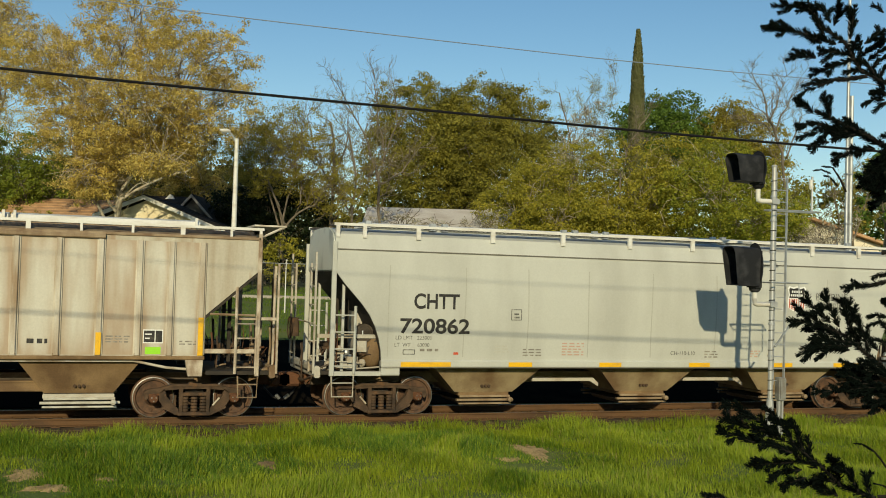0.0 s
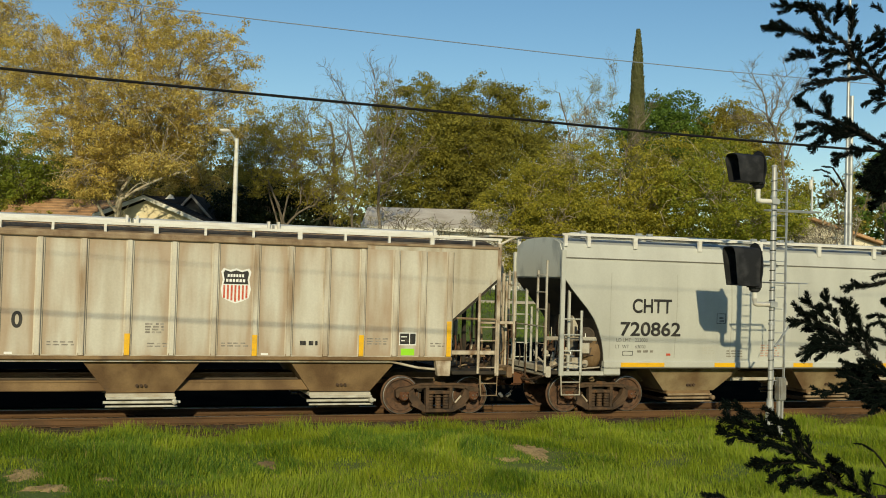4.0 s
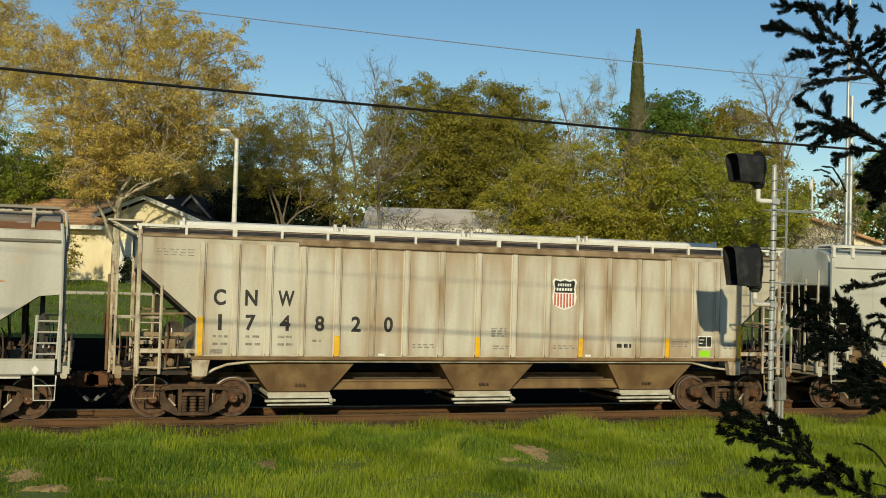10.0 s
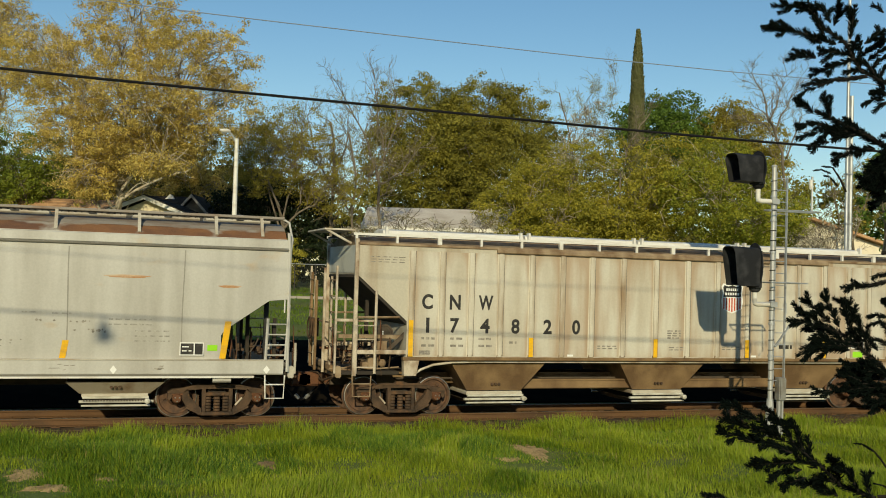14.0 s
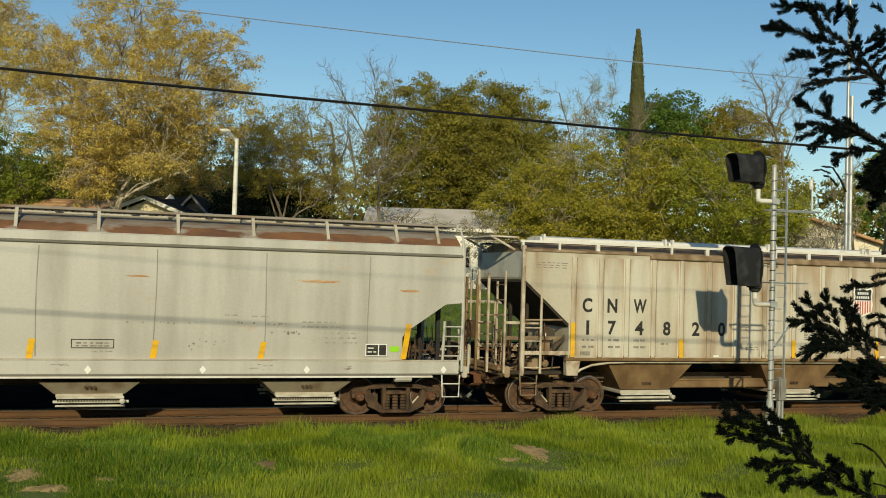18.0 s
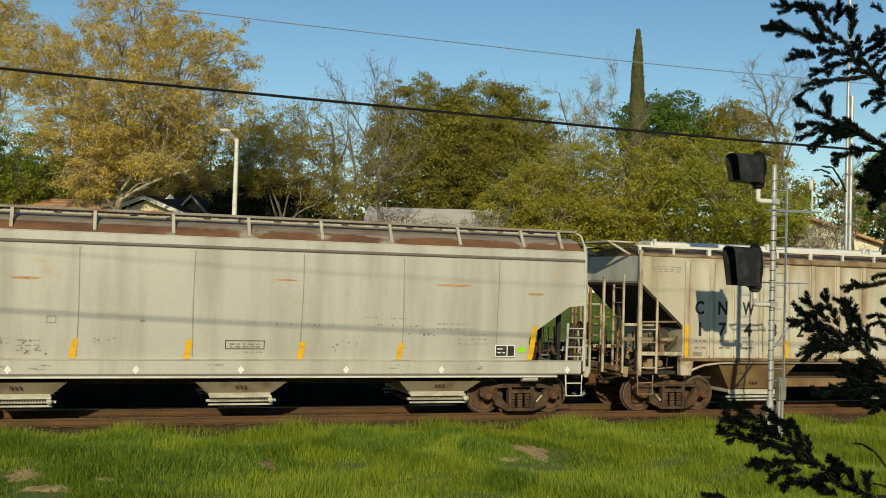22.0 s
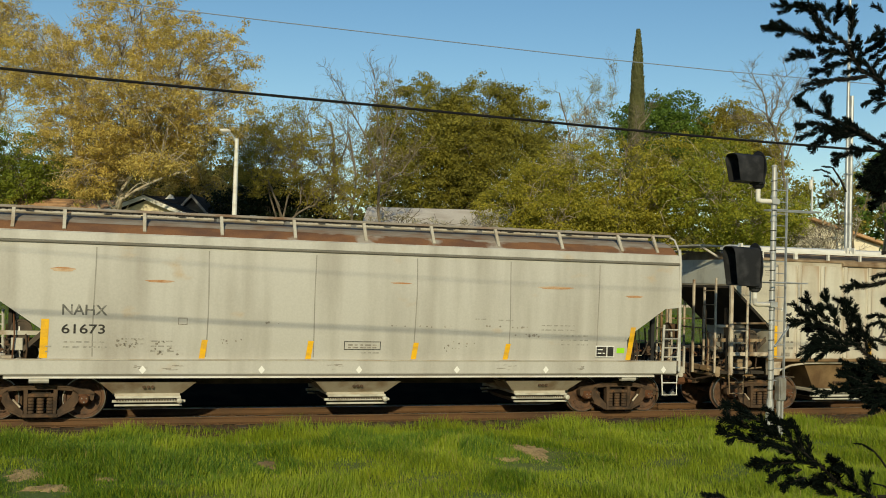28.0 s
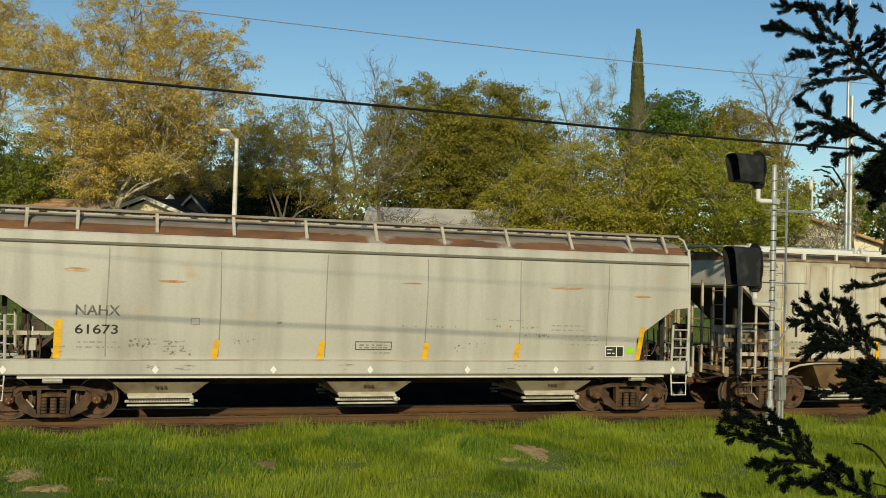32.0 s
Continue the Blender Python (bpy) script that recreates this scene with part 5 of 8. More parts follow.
    weld_lines(car, (-7.0, -5.1, -3.45, -1.8, 0.0, 1.9, 3.6, 5.4), prof, 1.45, 3.6, mat("faint_weld", (0.40, 0.395, 0.345), 0.6))
    for k in (-1, 1):
        xe = k * 8.72
        end_gear(car, k, xe, PAINT_D, 3.85)
        coupler(car, k * 9.145, k)
        for s in (-1, 1):
            part("corner_post", Shape().box(k * 8.33 - 0.055, k * 8.33 + 0.055, s * 1.55 - 0.045, s * 1.55 + 0.045, 1.0, 4.12, 0.012), PAINT_C, car)
            ladder(car, ((k * 8.33, s * 1.56, 1.05), (k * 8.33, s * 1.56, 2.9)), ((k * 7.80, s * 1.56, 1.05), (k * 7.80, s * 1.56, 2.62)), 4, PAINT_C, "side_ladder")
            sill_step(car, min(k * 8.33, k * 7.80), max(k * 8.33, k * 7.80), s * 1.55, 1.05, 0.52, PAINT_D)
            part("jacking_pad", Shape().box(min(k * 7.15, k * 6.7), max(k * 7.15, k * 6.7), min(s * 1.40, s * 1.58), max(s * 1.40, s * 1.58), 1.0, 1.22, 0.03).box(min(k * 8.3, k * 7.15), max(k * 8.3, k * 7.15), min(s * 1.44, s * 1.54), max(s * 1.44, s * 1.54), 1.0, 1.10), PAINT_C, car)
            part("platform_post", Shape().box(k * 8.05 - 0.03, k * 8.05 + 0.03, s * 1.35 - 0.03, s * 1.35 + 0.03, 1.05, 3.55), PAINT_C, car)
        part("bulkhead", Shape().prism_x([(-0.5, 1.05), (-0.42, 2.7), (0.42, 2.7), (0.5, 1.05)], min(k * 7.35, k * 7.5), max(k * 7.35, k * 7.5)), PAINT_D, car)
        part("end_dish", Shape().sphere((k * 7.25, -0.95, 1.55), (0.3, 0.45, 0.45), 14, 8), PAINT_A_LOW, car, "rusty rounded hopper end", True)
    brake_gear(car, -1, -8.72, PAINT_D)
    for cx in (-4.35, 0.05, 4.4):
        hopper_bay(car, cx, 1.45, 0.76, 1.22, 0.55, 1.36, 1.02, PAINT_HOP)
        outlet_gate(car, cx, 1.02, 0.55, 0.66, PAINT_A_END, PAINT_A_LOW)
    part("centre_sill", Shape().box(-7.4, 7.4, -0.3, 0.3, 0.72, 0.98, 0.02).box(-7.3, 7.3, -0.44, 0.44, 0.96, 1.0), PAINT_HOP, car)
    for x in (-2.15, 2.2):
        part("side_beam", Shape().prism([(x - 0.85, 0.80), (x + 0.75, 0.80), (x + 1.0, 0.66), (x + 1.0, 0.74), (x + 0.85, 0.88), (x - 0.85, 0.88)], -0.92, -0.84), PAINT_D, car)
    for x in (-6.97, 6.97):
        build_truck(car, x)
    onto = lambda ob: onto_side(ob, prof)
    onto(letters("CHTT", DARK_MARK, car, -5.82, 2.77, 0.37, 1.14, bold=0.022))
    onto(letters("720862", DARK_MARK, car, -5.84, 2.18, 0.37, 1.75, bold=0.022))
    onto(letters("LD LMT   223000", FAINT_DARK, car, -6.36, 1.90, 0.09, 0.90))
    onto(letters("LT  WT     63000", FAINT_DARK, car, -6.40, 1.73, 0.09, 0.86))
    onto(letters("CH-110-L10", FAINT_DARK, car, 0.95, 1.57, 0.10, 0.72))
    onto(letters("BUILDING", FAINT_DARK, car, 5.55, 3.12, 0.20, 1.05))
    onto(letters("AMERICA", FAINT_DARK, car, 5.6, 2.86, 0.20, 1.0))
    shield_y = -(side_y(3.0, prof) + 0.01)
    shield(car, 4.40, 3.04, 0.55, 0.66, shield_y)
    for x0, x1, z0, z1 in ((-3.90, -3.62, 2.35, 2.62), (-6.62, -6.32, 1.50, 1.62)):
        fr = Shape()
        for a, b, c, d in ((x0, x1, z0, z0 + 0.018), (x0, x1, z1 - 0.018, z1), (x0, x0 + 0.018, z0, z1), (x1 - 0.018, x1, z0, z1)):
            fr.add([(a, -1.6, c), (b, -1.6, c), (b, -1.6, d), (a, -1.6, d)], [(0, 1, 2, 3)])
        onto(part("stencil_box", fr, FAINT_DARK, car))
    onto(text_bars(car, -3.82, 2.48, 0.14, 2, FAINT_DARK, -1.6, 0.04, 0.08, 5))
    for x, w, z, r, m in ((-6.2, 0.5, 1.58, 1, FAINT_MARK), (-5.35, 0.16, 1.50, 1, RED_MARK), (-3.55, 0.5, 1.62, 3, FAINT_MARK), (-2.5, 0.6, 1.78, 5, RED_FAINT), (-4.3, 0.4, 1.7, 3, FAINT_LIGHT), (3.0, 0.3, 1.62, 3, RED_FAINT), (1.6, 0.4, 1.6, 3, FAINT_MARK)):
        onto(text_bars(car, x, z, w, r, m, -1.6, 0.03 if r > 1 else 0.06, 0.07, int(x * 9) + 90))
    return car


PAINT_HOP = mat("dusty_tan_hopper", (0.34, 0.26, 0.15), 0.75, 0, (0.17, 0.105, 0.055), 0.55, (1.5, 1.5, 1.5), 35, 0.12, 0.1)
RED_FAINT = mat("faint_red_print", (0.52, 0.33, 0.26), 0.6)
FAINT_LIGHT = mat("faint_grey_print", (0.47, 0.46, 0.40), 0.6)

CARS.append((curved_hopper(), -10.32))
CARS.append((ribbed_hopper(), 7.965))
CARS.append((plain_hopper(), 26.28))

# ---- trees and shrubs ----
BARK_PALE = mat("pale_bark", (0.55, 0.48, 0.36), 0.85, 0, (0.17, 0.13, 0.085), 0.6, (3, 3, 1.6), 20, 0.2, 0.3)
BARK_GREY = mat("grey_bark", (0.20, 0.165, 0.12), 0.9, 0, (0.11, 0.09, 0.065), 0.5, (4, 4, 1), 20, 0.25, 0.4)
BARK_TWIG = mat("grey_twig_bark", (0.19, 0.155, 0.115), 0.9, 0, (0.11, 0.09, 0.065), 0.5, (4, 4, 2), 20, 0.2, 0.2)
GOLD = leaf_mat("golden_leaves", (0.86, 0.68, 0.20), (0.31, 0.215, 0.065), 0.36, 0.7)
OLIVE = leaf_mat("olive_leaves", (0.44, 0.355, 0.065), (0.24, 0.215, 0.042), 0.38)
OAK = leaf_mat("oak_leaves", (0.34, 0.295, 0.045), (0.125, 0.125, 0.026), 0.28, 0.5)
DULL = leaf_mat("dull_leaves", (0.17, 0.15, 0.03), (0.08, 0.085, 0.018), 0.25, 1.0)
BUSHY = leaf_mat("deep_green_leaves", (0.30, 0.34, 0.045), (0.09, 0.135, 0.022), 0.35, 1.0)
SHRUB = leaf_mat("shrub_leaves", (0.48, 0.41, 0.055), (0.185, 0.19, 0.03), 0.3, 0.9)
SHRUB_GREEN = leaf_mat("green_shrub_leaves", (0.42, 0.39, 0.045), (0.15, 0.20, 0.028), 0.3, 0.9)
GREEN = leaf_mat("fresh_leaves", (0.14, 0.22, 0.035), (0.075, 0.135, 0.022), 0.35)
# near-black green that also carries the painted shade beneath the trees
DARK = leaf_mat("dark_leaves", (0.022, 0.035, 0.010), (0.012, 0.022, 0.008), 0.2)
PALE_LEAF = leaf_mat("pale_spring_leaves", (0.46, 0.44, 0.20), (0.24, 0.24, 0.09), 0.3)
BLOSSOM = leaf_mat("pale_blossom", (0.74, 0.69, 0.58), (0.24, 0.21, 0.11), 0.3)
CYPRESS = leaf_mat("cypress_leaves", (0.155, 0.16, 0.065), (0.085, 0.095, 0.04), 0.2)


def leaf_cloud(gen, centres, per, spread, size, up=0.3):
    """Leaves as small pointed quads, a bunch round each centre."""
    n = len(centres) * per
    c = np.repeat(centres, per, 0) + gen.normal(0, 1, (n, 3)) * np.array([spread, spread, spread * 0.7])
    d = gen.normal(0, 1, (n, 3))
    d /= np.linalg.norm(d, axis=1)[:, None]
    nrm = gen.normal(0, 1, (n, 3)) + np.array([0, -0.3, up])
    w = np.cross(d, nrm)
    w /= np.linalg.norm(w, axis=1)[:, None] + 1e-9
    s = size * gen.uniform(0.55, 1.4, (n, 1))
    v = np.stack([c - d * s, c + w * s * 0.42, c + d * s, c - w * s * 0.42], 1)
    return v.reshape(-1, 3), np.arange(n * 4).reshape(-1, 4)


def lobe_points(gen, lobes, n, hollow=0.45, flat=1.0):
    """Places for bunches: near the shells of the lobes, thinner inside, with uneven gaps."""
    vol = np.array([r * r for *_, r, _ in lobes])
    out = []
    for (x, y, z, rx, rz), k in zip(lobes, (n * vol / vol.sum()).astype(int) + 1):
        d = gen.normal(0, 1, (k * 2, 3))
        d /= np.linalg.norm(d, axis=1)[:, None]
        ph = gen.uniform(0, 6.28, 6)
        bumps = 1 + 0.16 * np.sin(d[:, 0] * 7 + ph[0]) * np.sin(d[:, 2] * 6 + ph[1]) + 0.12 * np.sin(d[:, 1] * 9 + ph[2]) * np.sin(d[:, 0] * 11 + ph[3])
        gap = np.sin(d[:, 0] * 8 + ph[4]) * np.sin(d[:, 2] * 9 + ph[5]) * np.sin(d[:, 1] * 8 + ph[0])
        keep = gap > -0.38
        d, bumps = d[keep][:k], bumps[keep][:k]
        r = (hollow + (1.06 - hollow) * gen.uniform(0, 1, len(d)) ** 0.6) * bumps
        out.append(np.array([x, y, z]) + d * r[:, None] * np.array([rx, rx * flat, rz]))
    return np.concatenate(out)


def branch(s, a, b, r0, r1, gen, bend=0.12, n=5, sides=6):
    """A bent, tapering limb from a to b. Returns its points."""
    a, b = np.array(a, float), np.array(b, float)
    l = np.linalg.norm(b - a)
    pts = []
    off = gen.normal(0, 1, (2, 3)) * l * bend
    for i in range(n + 1):
        u = i / n
        pts.append(a + (b - a) * u + off[0] * math.sin(math.pi * u) + off[1] * math.sin(2 * math.pi * u) * 0.4 + np.array([0, 0, l * 0.08 * math.sin(math.pi * u)]))
    s.tube(pts, r0, sides, r1)
    return pts


def clump_cloud(gen, centres, per, radius, size):
    """Leaf clumps: each a loose tuft whose leaves face outwards from its heart."""
    k = len(centres)
    rad = np.repeat(radius * gen.uniform(0.6, 1.35, k), per)[:, None]
    squash = np.repeat(gen.uniform(0.45, 0.8, k), per)[:, None]
    n = k * per
    d = gen.normal(0, 1, (n, 3)) + np.array([0, 0, 0.25])
    d /= np.linalg.norm(d, axis=1)[:, None]
    r = rad * gen.uniform(0, 1, (n, 1)) ** 0.42 * (1 + 0.25 * gen.normal(0, 1, (n, 1)))
    p = np.repeat(centres, per, 0) + d * r * np.concatenate([np.ones((n, 2)), squash], 1)
    nrm = d + gen.normal(0, 0.55, (n, 3)) + np.array([0, 0, 0.15])
    nrm /= np.linalg.norm(nrm, axis=1)[:, None]
    a = np.cross(nrm, gen.normal(0, 1, (n, 3)))
    a /= np.linalg.norm(a, axis=1)[:, None] + 1e-9
    w = np.cross(nrm, a)
    s = size * gen.uniform(0.5, 1.4, (n, 1))
    v = np.stack([p - a * s, p + w * s * 0.5, p + a * s, p - w * s * 0.5], 1)
    return v.reshape(-1, 3), np.arange(n * 4).reshape(-1, 4)


def tree(label, category, base, lobes, leaves, bark, bunches, per, size, seed, trunk_r=0.25, spread=0.3, twigs=7, fork=0.45, hollow=0.45, flat=1.0, name="tree", group="", extra=()):
    """A tapered trunk that forks into limbs and twigs, and a crown of leaf clumps round its lobes."""
    gen = np.random.default_rng(seed)
    ob = tagged(new(name), label, category, group)
    base = np.array(base, float)
    mid = np.array([np.mean([l[0] for l in lobes]), np.mean([l[1] for l in lobes]), np.mean([l[2] for l in lobes])])
    top = base + (mid - base) * np.array([0.5, 0.5, 1]) * fork * 2 * 0.6
    wood = Shape()
    trunk = branch(wood, base - [0, 0, 0.2], top, trunk_r, trunk_r * 0.72, gen, 0.04, 6, 9)
    for x, y, z, rx, rz in lobes:
        start = trunk[gen.integers(3, 7)]
        pts = branch(wood, start, (x, y, z), trunk_r * 0.5, trunk_r * 0.16, gen, 0.10, 6, 6)
        for i in range(twigs):
            d = gen.normal(0, 1, 3)
            d /= np.linalg.norm(d)
            d[2] = abs(d[2]) * 0.8 + 0.1 if gen.uniform() < 0.75 else d[2]
            tip = np.array([x, y, z]) + d * np.array([rx, rx * flat, rz]) * gen.uniform(0.8, 1.12)
            p2 = branch(wood, pts[gen.integers(3, 7)], tip, max(trunk_r * 0.12, 0.034 if bark is BARK_PALE else 0), 0.009, gen, 0.12, 4, 5)
            for j in range(2 if bunches else 5):
                e = p2[gen.integers(2, 5)] + gen.normal(0, 1, 3) * rx * 0.3
                branch(wood, p2[gen.integers(1, 4)], e, 0.018, 0.007, gen, 0.15, 3, 4)
    for limb_pts in extra:
        run = [np.array(limb_pts[0], float)]
        for a, b in zip(limb_pts, limb_pts[1:]):
            a, b = np.array(a, float), np.array(b, float)
            run += [a + (b - a) * 0.5 + gen.normal(0, 0.07, 3), b]
        wood.tube(run, trunk_r * 0.45, 8, trunk_r * 0.18)
        for j in range(2, len(run)):
            for m in range(3):
                e = run[j] + gen.normal(0, 1, 3) * np.array([0.5, 0.6, 0.4]) + np.array([0, -0.2, 0.35])
                branch(wood, run[j], e, trunk_r * 0.15, 0.012, gen, 0.14, 5, 5)
    part("trunk", wood, bark, ob, smooth=True)
    if bunches:
        c = lobe_points(gen, lobes, bunches // 4, hollow, flat)
        v, q = clump_cloud(gen, c, int(per * 6), spread * 1.75, size * 0.84)
        part("crown", big_mesh("crown", v, q, leaves), None, ob)
    return ob


# the last lobe stands forward, added to dapple the gable wall
tree("tall sycamore with thin golden leaves and pale bark", "tree", (1.06, 25.1, 2.5),
     [(1.4, 24.6, 14.7, 2.8, 2.1), (-1.3, 25.6, 12.3, 3.2, 2.1), (4.1, 22.6, 12.6, 2.8, 2.1), (1.5, 22.4, 10.7, 2.9, 2.0), (-0.4, 25.4, 9.5, 2.8, 1.5), (3.9, 24.0, 9.8, 2.6, 1.5), (0.8, 24.6, 8.3, 1.9, 1.0), (5.5, 22.2, 10.8, 1.5, 1.7), (-2.9, 27.2, 13.5, 1.6, 1.6), (1.7, 23.7, 8.9, 1.6, 1.0), (0.1, 24.2, 7.5, 1.3, 1.0), (-0.7, 24.2, 7.0, 1.0, 0.8), (3.2, 23.6, 8.9, 1.3, 0.8), (2.4, 20.2, 7.8, 1.3, 0.5)],
     GOLD, BARK_PALE, 7200, 15, 0.058, 11, 0.17, 0.225, 18, 0.72, 0.35,
     extra=([(1.06, 25.1, 2.5), (1.07, 25.1, 5.7), (1.13, 25.1, 7.5), (1.54, 25.1, 9.8), (1.8, 25.0, 12.5), (1.81, 25.0, 14.9)], [(1.1, 24.9, 5.6), (1.21, 24.0, 6.5), (2.34, 23.6, 7.25), (3.57, 23.4, 7.8), (4.22, 23.4, 8.1)],
            [(0.9, 25.0, 4.6), (0.07, 24.6, 6.6), (0.06, 24.5, 8.2), (0.1, 24.5, 10.6)], [(1.2, 24.8, 7.0), (2.6, 24.0, 9.0), (3.3, 23.5, 11.4), (3.6, 23.3, 13.2)], [(1.0, 24.8, 6.0), (-0.9, 24.6, 8.6), (-1.7, 24.8, 11.4), (-1.6, 25, 13.4)]))
tree("sycamore with thin golden leaves behind the house", "tree", (-6.2, 37.2, 2.9),
     [(-5.8, 37.0, 16.2, 1.8, 2.5), (-4.8, 37.0, 13.1, 1.6, 2.5), (-6.9, 37.0, 12.4, 2.8, 3.1), (-4.6, 37.0, 16.8, 1.3, 1.6)], GOLD, BARK_PALE, 1500, 15, 0.062, 12, 0.24, 0.28, 16)
tree("golden-brown tree behind the dark roof", "tree", (2.0, 39.0, 2.9), [(4.8, 39.0, 10.0, 2.2, 1.6), (-0.6, 39.0, 9.9, 2.2, 1.5), (2.2, 38.5, 8.3, 2.6, 1.4), (6.8, 39.0, 9.0, 1.8, 1.4)], GOLD, BARK_PALE, 1300, 11, 0.09, 19, 0.2, 0.3, 9)
tree("leafy green tree beside the house roof", "tree", (-3.9, 33.0, 2.8), [(-4.2, 32.5, 8.6, 1.8, 1.3), (-2.7, 32.9, 9.4, 1.3, 1.1), (-1.9, 33.3, 8.2, 1.3, 1.1), (-3.4, 32.5, 7.4, 1.5, 0.9), (-5.4, 32.9, 9.2, 1.5, 1.4), (-2.3, 33.3, 7.1, 1.4, 0.8), (-4.6, 32.5, 6.9, 1.5, 0.8), (-1.2, 32.9, 7.3, 0.9, 0.7)], BUSHY, BARK_GREY, 1500, 13, 0.072, 13, 0.16, 0.22, 9, 0.45, 0.5)
tree("tall trees of dull green behind the house", "tree", (-0.2, 48.6, 3.0), [(-0.2, 48.6, 8.9, 3.4, 1.7), (-3.9, 52.0, 9.0, 3.1, 1.8), (0.5, 47.4, 9.2, 2.4, 1.6), (3.0, 47.0, 10.1, 2.4, 1.8), (1.5, 47.5, 7.0, 3.5, 1.6)], DULL, BARK_GREY, 3000, 7, 0.17, 14, 0.3, 0.36)
tree("dull green tree behind the house roof", "tree", (4.8, 46.9, 3.0), [(4.8, 46.9, 9.4, 3.0, 1.9), (8.6, 46.6, 8.9, 2.6, 1.9), (10.9, 47.0, 8.6, 2.2, 2.0), (6.5, 46.5, 7.0, 3.5, 1.6), (10.5, 46.5, 6.5, 3.0, 1.6)], DULL, BARK_GREY, 3000, 7, 0.17, 15, 0.3, 0.36)
tree("sparse olive-yellow tree with bare twigs", "tree", (9.6, 29.6, 2.9), [(9.5, 30.5, 10.8, 2.1, 1.8), (8.5, 29.8, 9.2, 2.4, 1.8), (11.5, 30.9, 9.1, 1.9, 2.2), (12.2, 29.7, 7.7, 1.5, 1.5), (7.8, 31.1, 10.5, 1.2, 1.8)],
     OLIVE, BARK_TWIG, 2500, 13, 0.055, 16, 0.13, 0.24, 18, 0.4, 0.3, extra=([(9.6, 29.6, 6.0), (8.54, 28.9, 8.24), (9.42, 28.7, 8.74), (10.0, 28.6, 9.08)],))
# near-black lobes painted as the shadowed gap among the trees
tree("near-black tree standing in for the shadowed gap under taller trees", "tree", (8.4, 32.4, 2.85), [(8.1, 32.5, 7.3, 1.1, 1.3), (9.6, 32.0, 6.9, 1.2, 1.0), (7.0, 33.2, 6.9, 1.0, 1.0), (8.8, 32.4, 5.2, 1.9, 1.5), (10.6, 31.6, 5.6, 1.2, 1.2), (6.6, 33.4, 5.0, 1.4, 1.3), (8.5, 33.5, 7.8, 1.3, 1.1), (10.5, 33.5, 7.7, 1.5, 1.2), (12.1, 33.5, 7.0, 1.1, 1.0), (12.3, 32.5, 5.4, 1.4, 1.3)], DARK, BARK_GREY, 1700, 10, 0.11, 17, 0.2, 0.3)
tree("big round evergreen oak", "tree", (25.5, 47.5, 3.0), [(22.6, 49.2, 15.1, 3.2, 3.2), (20.7, 48.9, 11.8, 2.5, 3.3), (27.2, 47.6, 15.7, 3.2, 2.7), (30.0, 46.7, 14.7, 2.7, 2.7), (27.8, 45.4, 11.5, 4.5, 3.3), (23.2, 47.0, 10.5, 3.7, 2.9), (32.5, 45.9, 12.2, 1.7, 2.5), (25.1, 45.2, 12.5, 3.3, 2.8), (24.9, 47.0, 14.4, 2.4, 2.0)],
     OAK, BARK_GREY, 12500, 11, 0.100, 18, 0.5, 0.36, 4, 0.45, 0.6)
for i, lobes in enumerate(([(23.6, 32.2, 7.6, 2.0, 1.5), (25.3, 31.6, 8.7, 2.4, 2.0), (27.5, 30.8, 9.4, 2.4, 2.4), (25.8, 29.4, 7.1, 2.6, 1.3), (25.0, 30.5, 5.2, 3.0, 1.8)],
                           [(29.6, 29.1, 9.4, 2.5, 2.5), (30.7, 27.7, 8.1, 2.3, 2.0), (32.4, 28.1, 10.2, 2.0, 2.0), (28.5, 28.4, 7.2, 2.3, 1.3), (30.0, 28.4, 5.4, 3.0, 2.0)],
                           [(34.0, 26.5, 10.4, 2.0, 1.5), (32.3, 25.0, 8.3, 2.5, 1.9), (34.4, 24.3, 8.7, 1.9, 1.9), (35.9, 22.8, 7.4, 1.5, 1.2), (33.8, 22.4, 6.8, 2.4, 1.1), (34.0, 23.5, 5.0, 2.6, 1.8)])):
    tree("dense yellow-green thicket with thin bare stems", "shrub", (lobes[1][0], lobes[1][1], 2.8), lobes, (SHRUB, SHRUB, SHRUB_GREEN)[i], BARK_PALE, 3900, 11, 0.080, 20 + i, 0.16, 0.30, 12, 0.35, 0.68, name="shrub", group="thicket behind the track")
tree("fresh green tree beside the cypress", "tree", (48.5, 57.5, 3.2), [(47.8, 58.5, 18.8, 2.1, 2.1), (50.2, 57.7, 19.2, 2.1, 2.0), (45.8, 59.2, 18.3, 1.5, 2.1), (48.3, 56.3, 16.8, 4.5, 2.3), (48.3, 56.3, 13.5, 4.5, 2.6)], GREEN, BARK_GREY, 3400, 8, 0.15, 26, 0.4, 0.36, 4)
tree("light green tree with an airy crown", "tree", (53.5, 53.5, 3.2), [(52.9, 53.6, 18.8, 1.5, 1.5), (53.4, 53.5, 17.1, 2.5, 2.0), (51.5, 54.1, 17.0, 2.0, 1.7), (55.8, 52.7, 16.4, 2.0, 2.0), (54.0, 53.0, 13.6, 4.0, 2.4)], OLIVE, BARK_GREY, 2400, 8, 0.13, 27, 0.3, 0.36, 6)
tree("small tree with pale spring blossom", "tree", (31.0, 38.0, 3.0), [(31.3, 37.8, 14.0, 1.3, 2.0), (30.4, 38.0, 12.0, 1.3, 1.6)], BLOSSOM, BARK_PALE, 130, 8, 0.10, 28, 0.14, 0.3, 9)
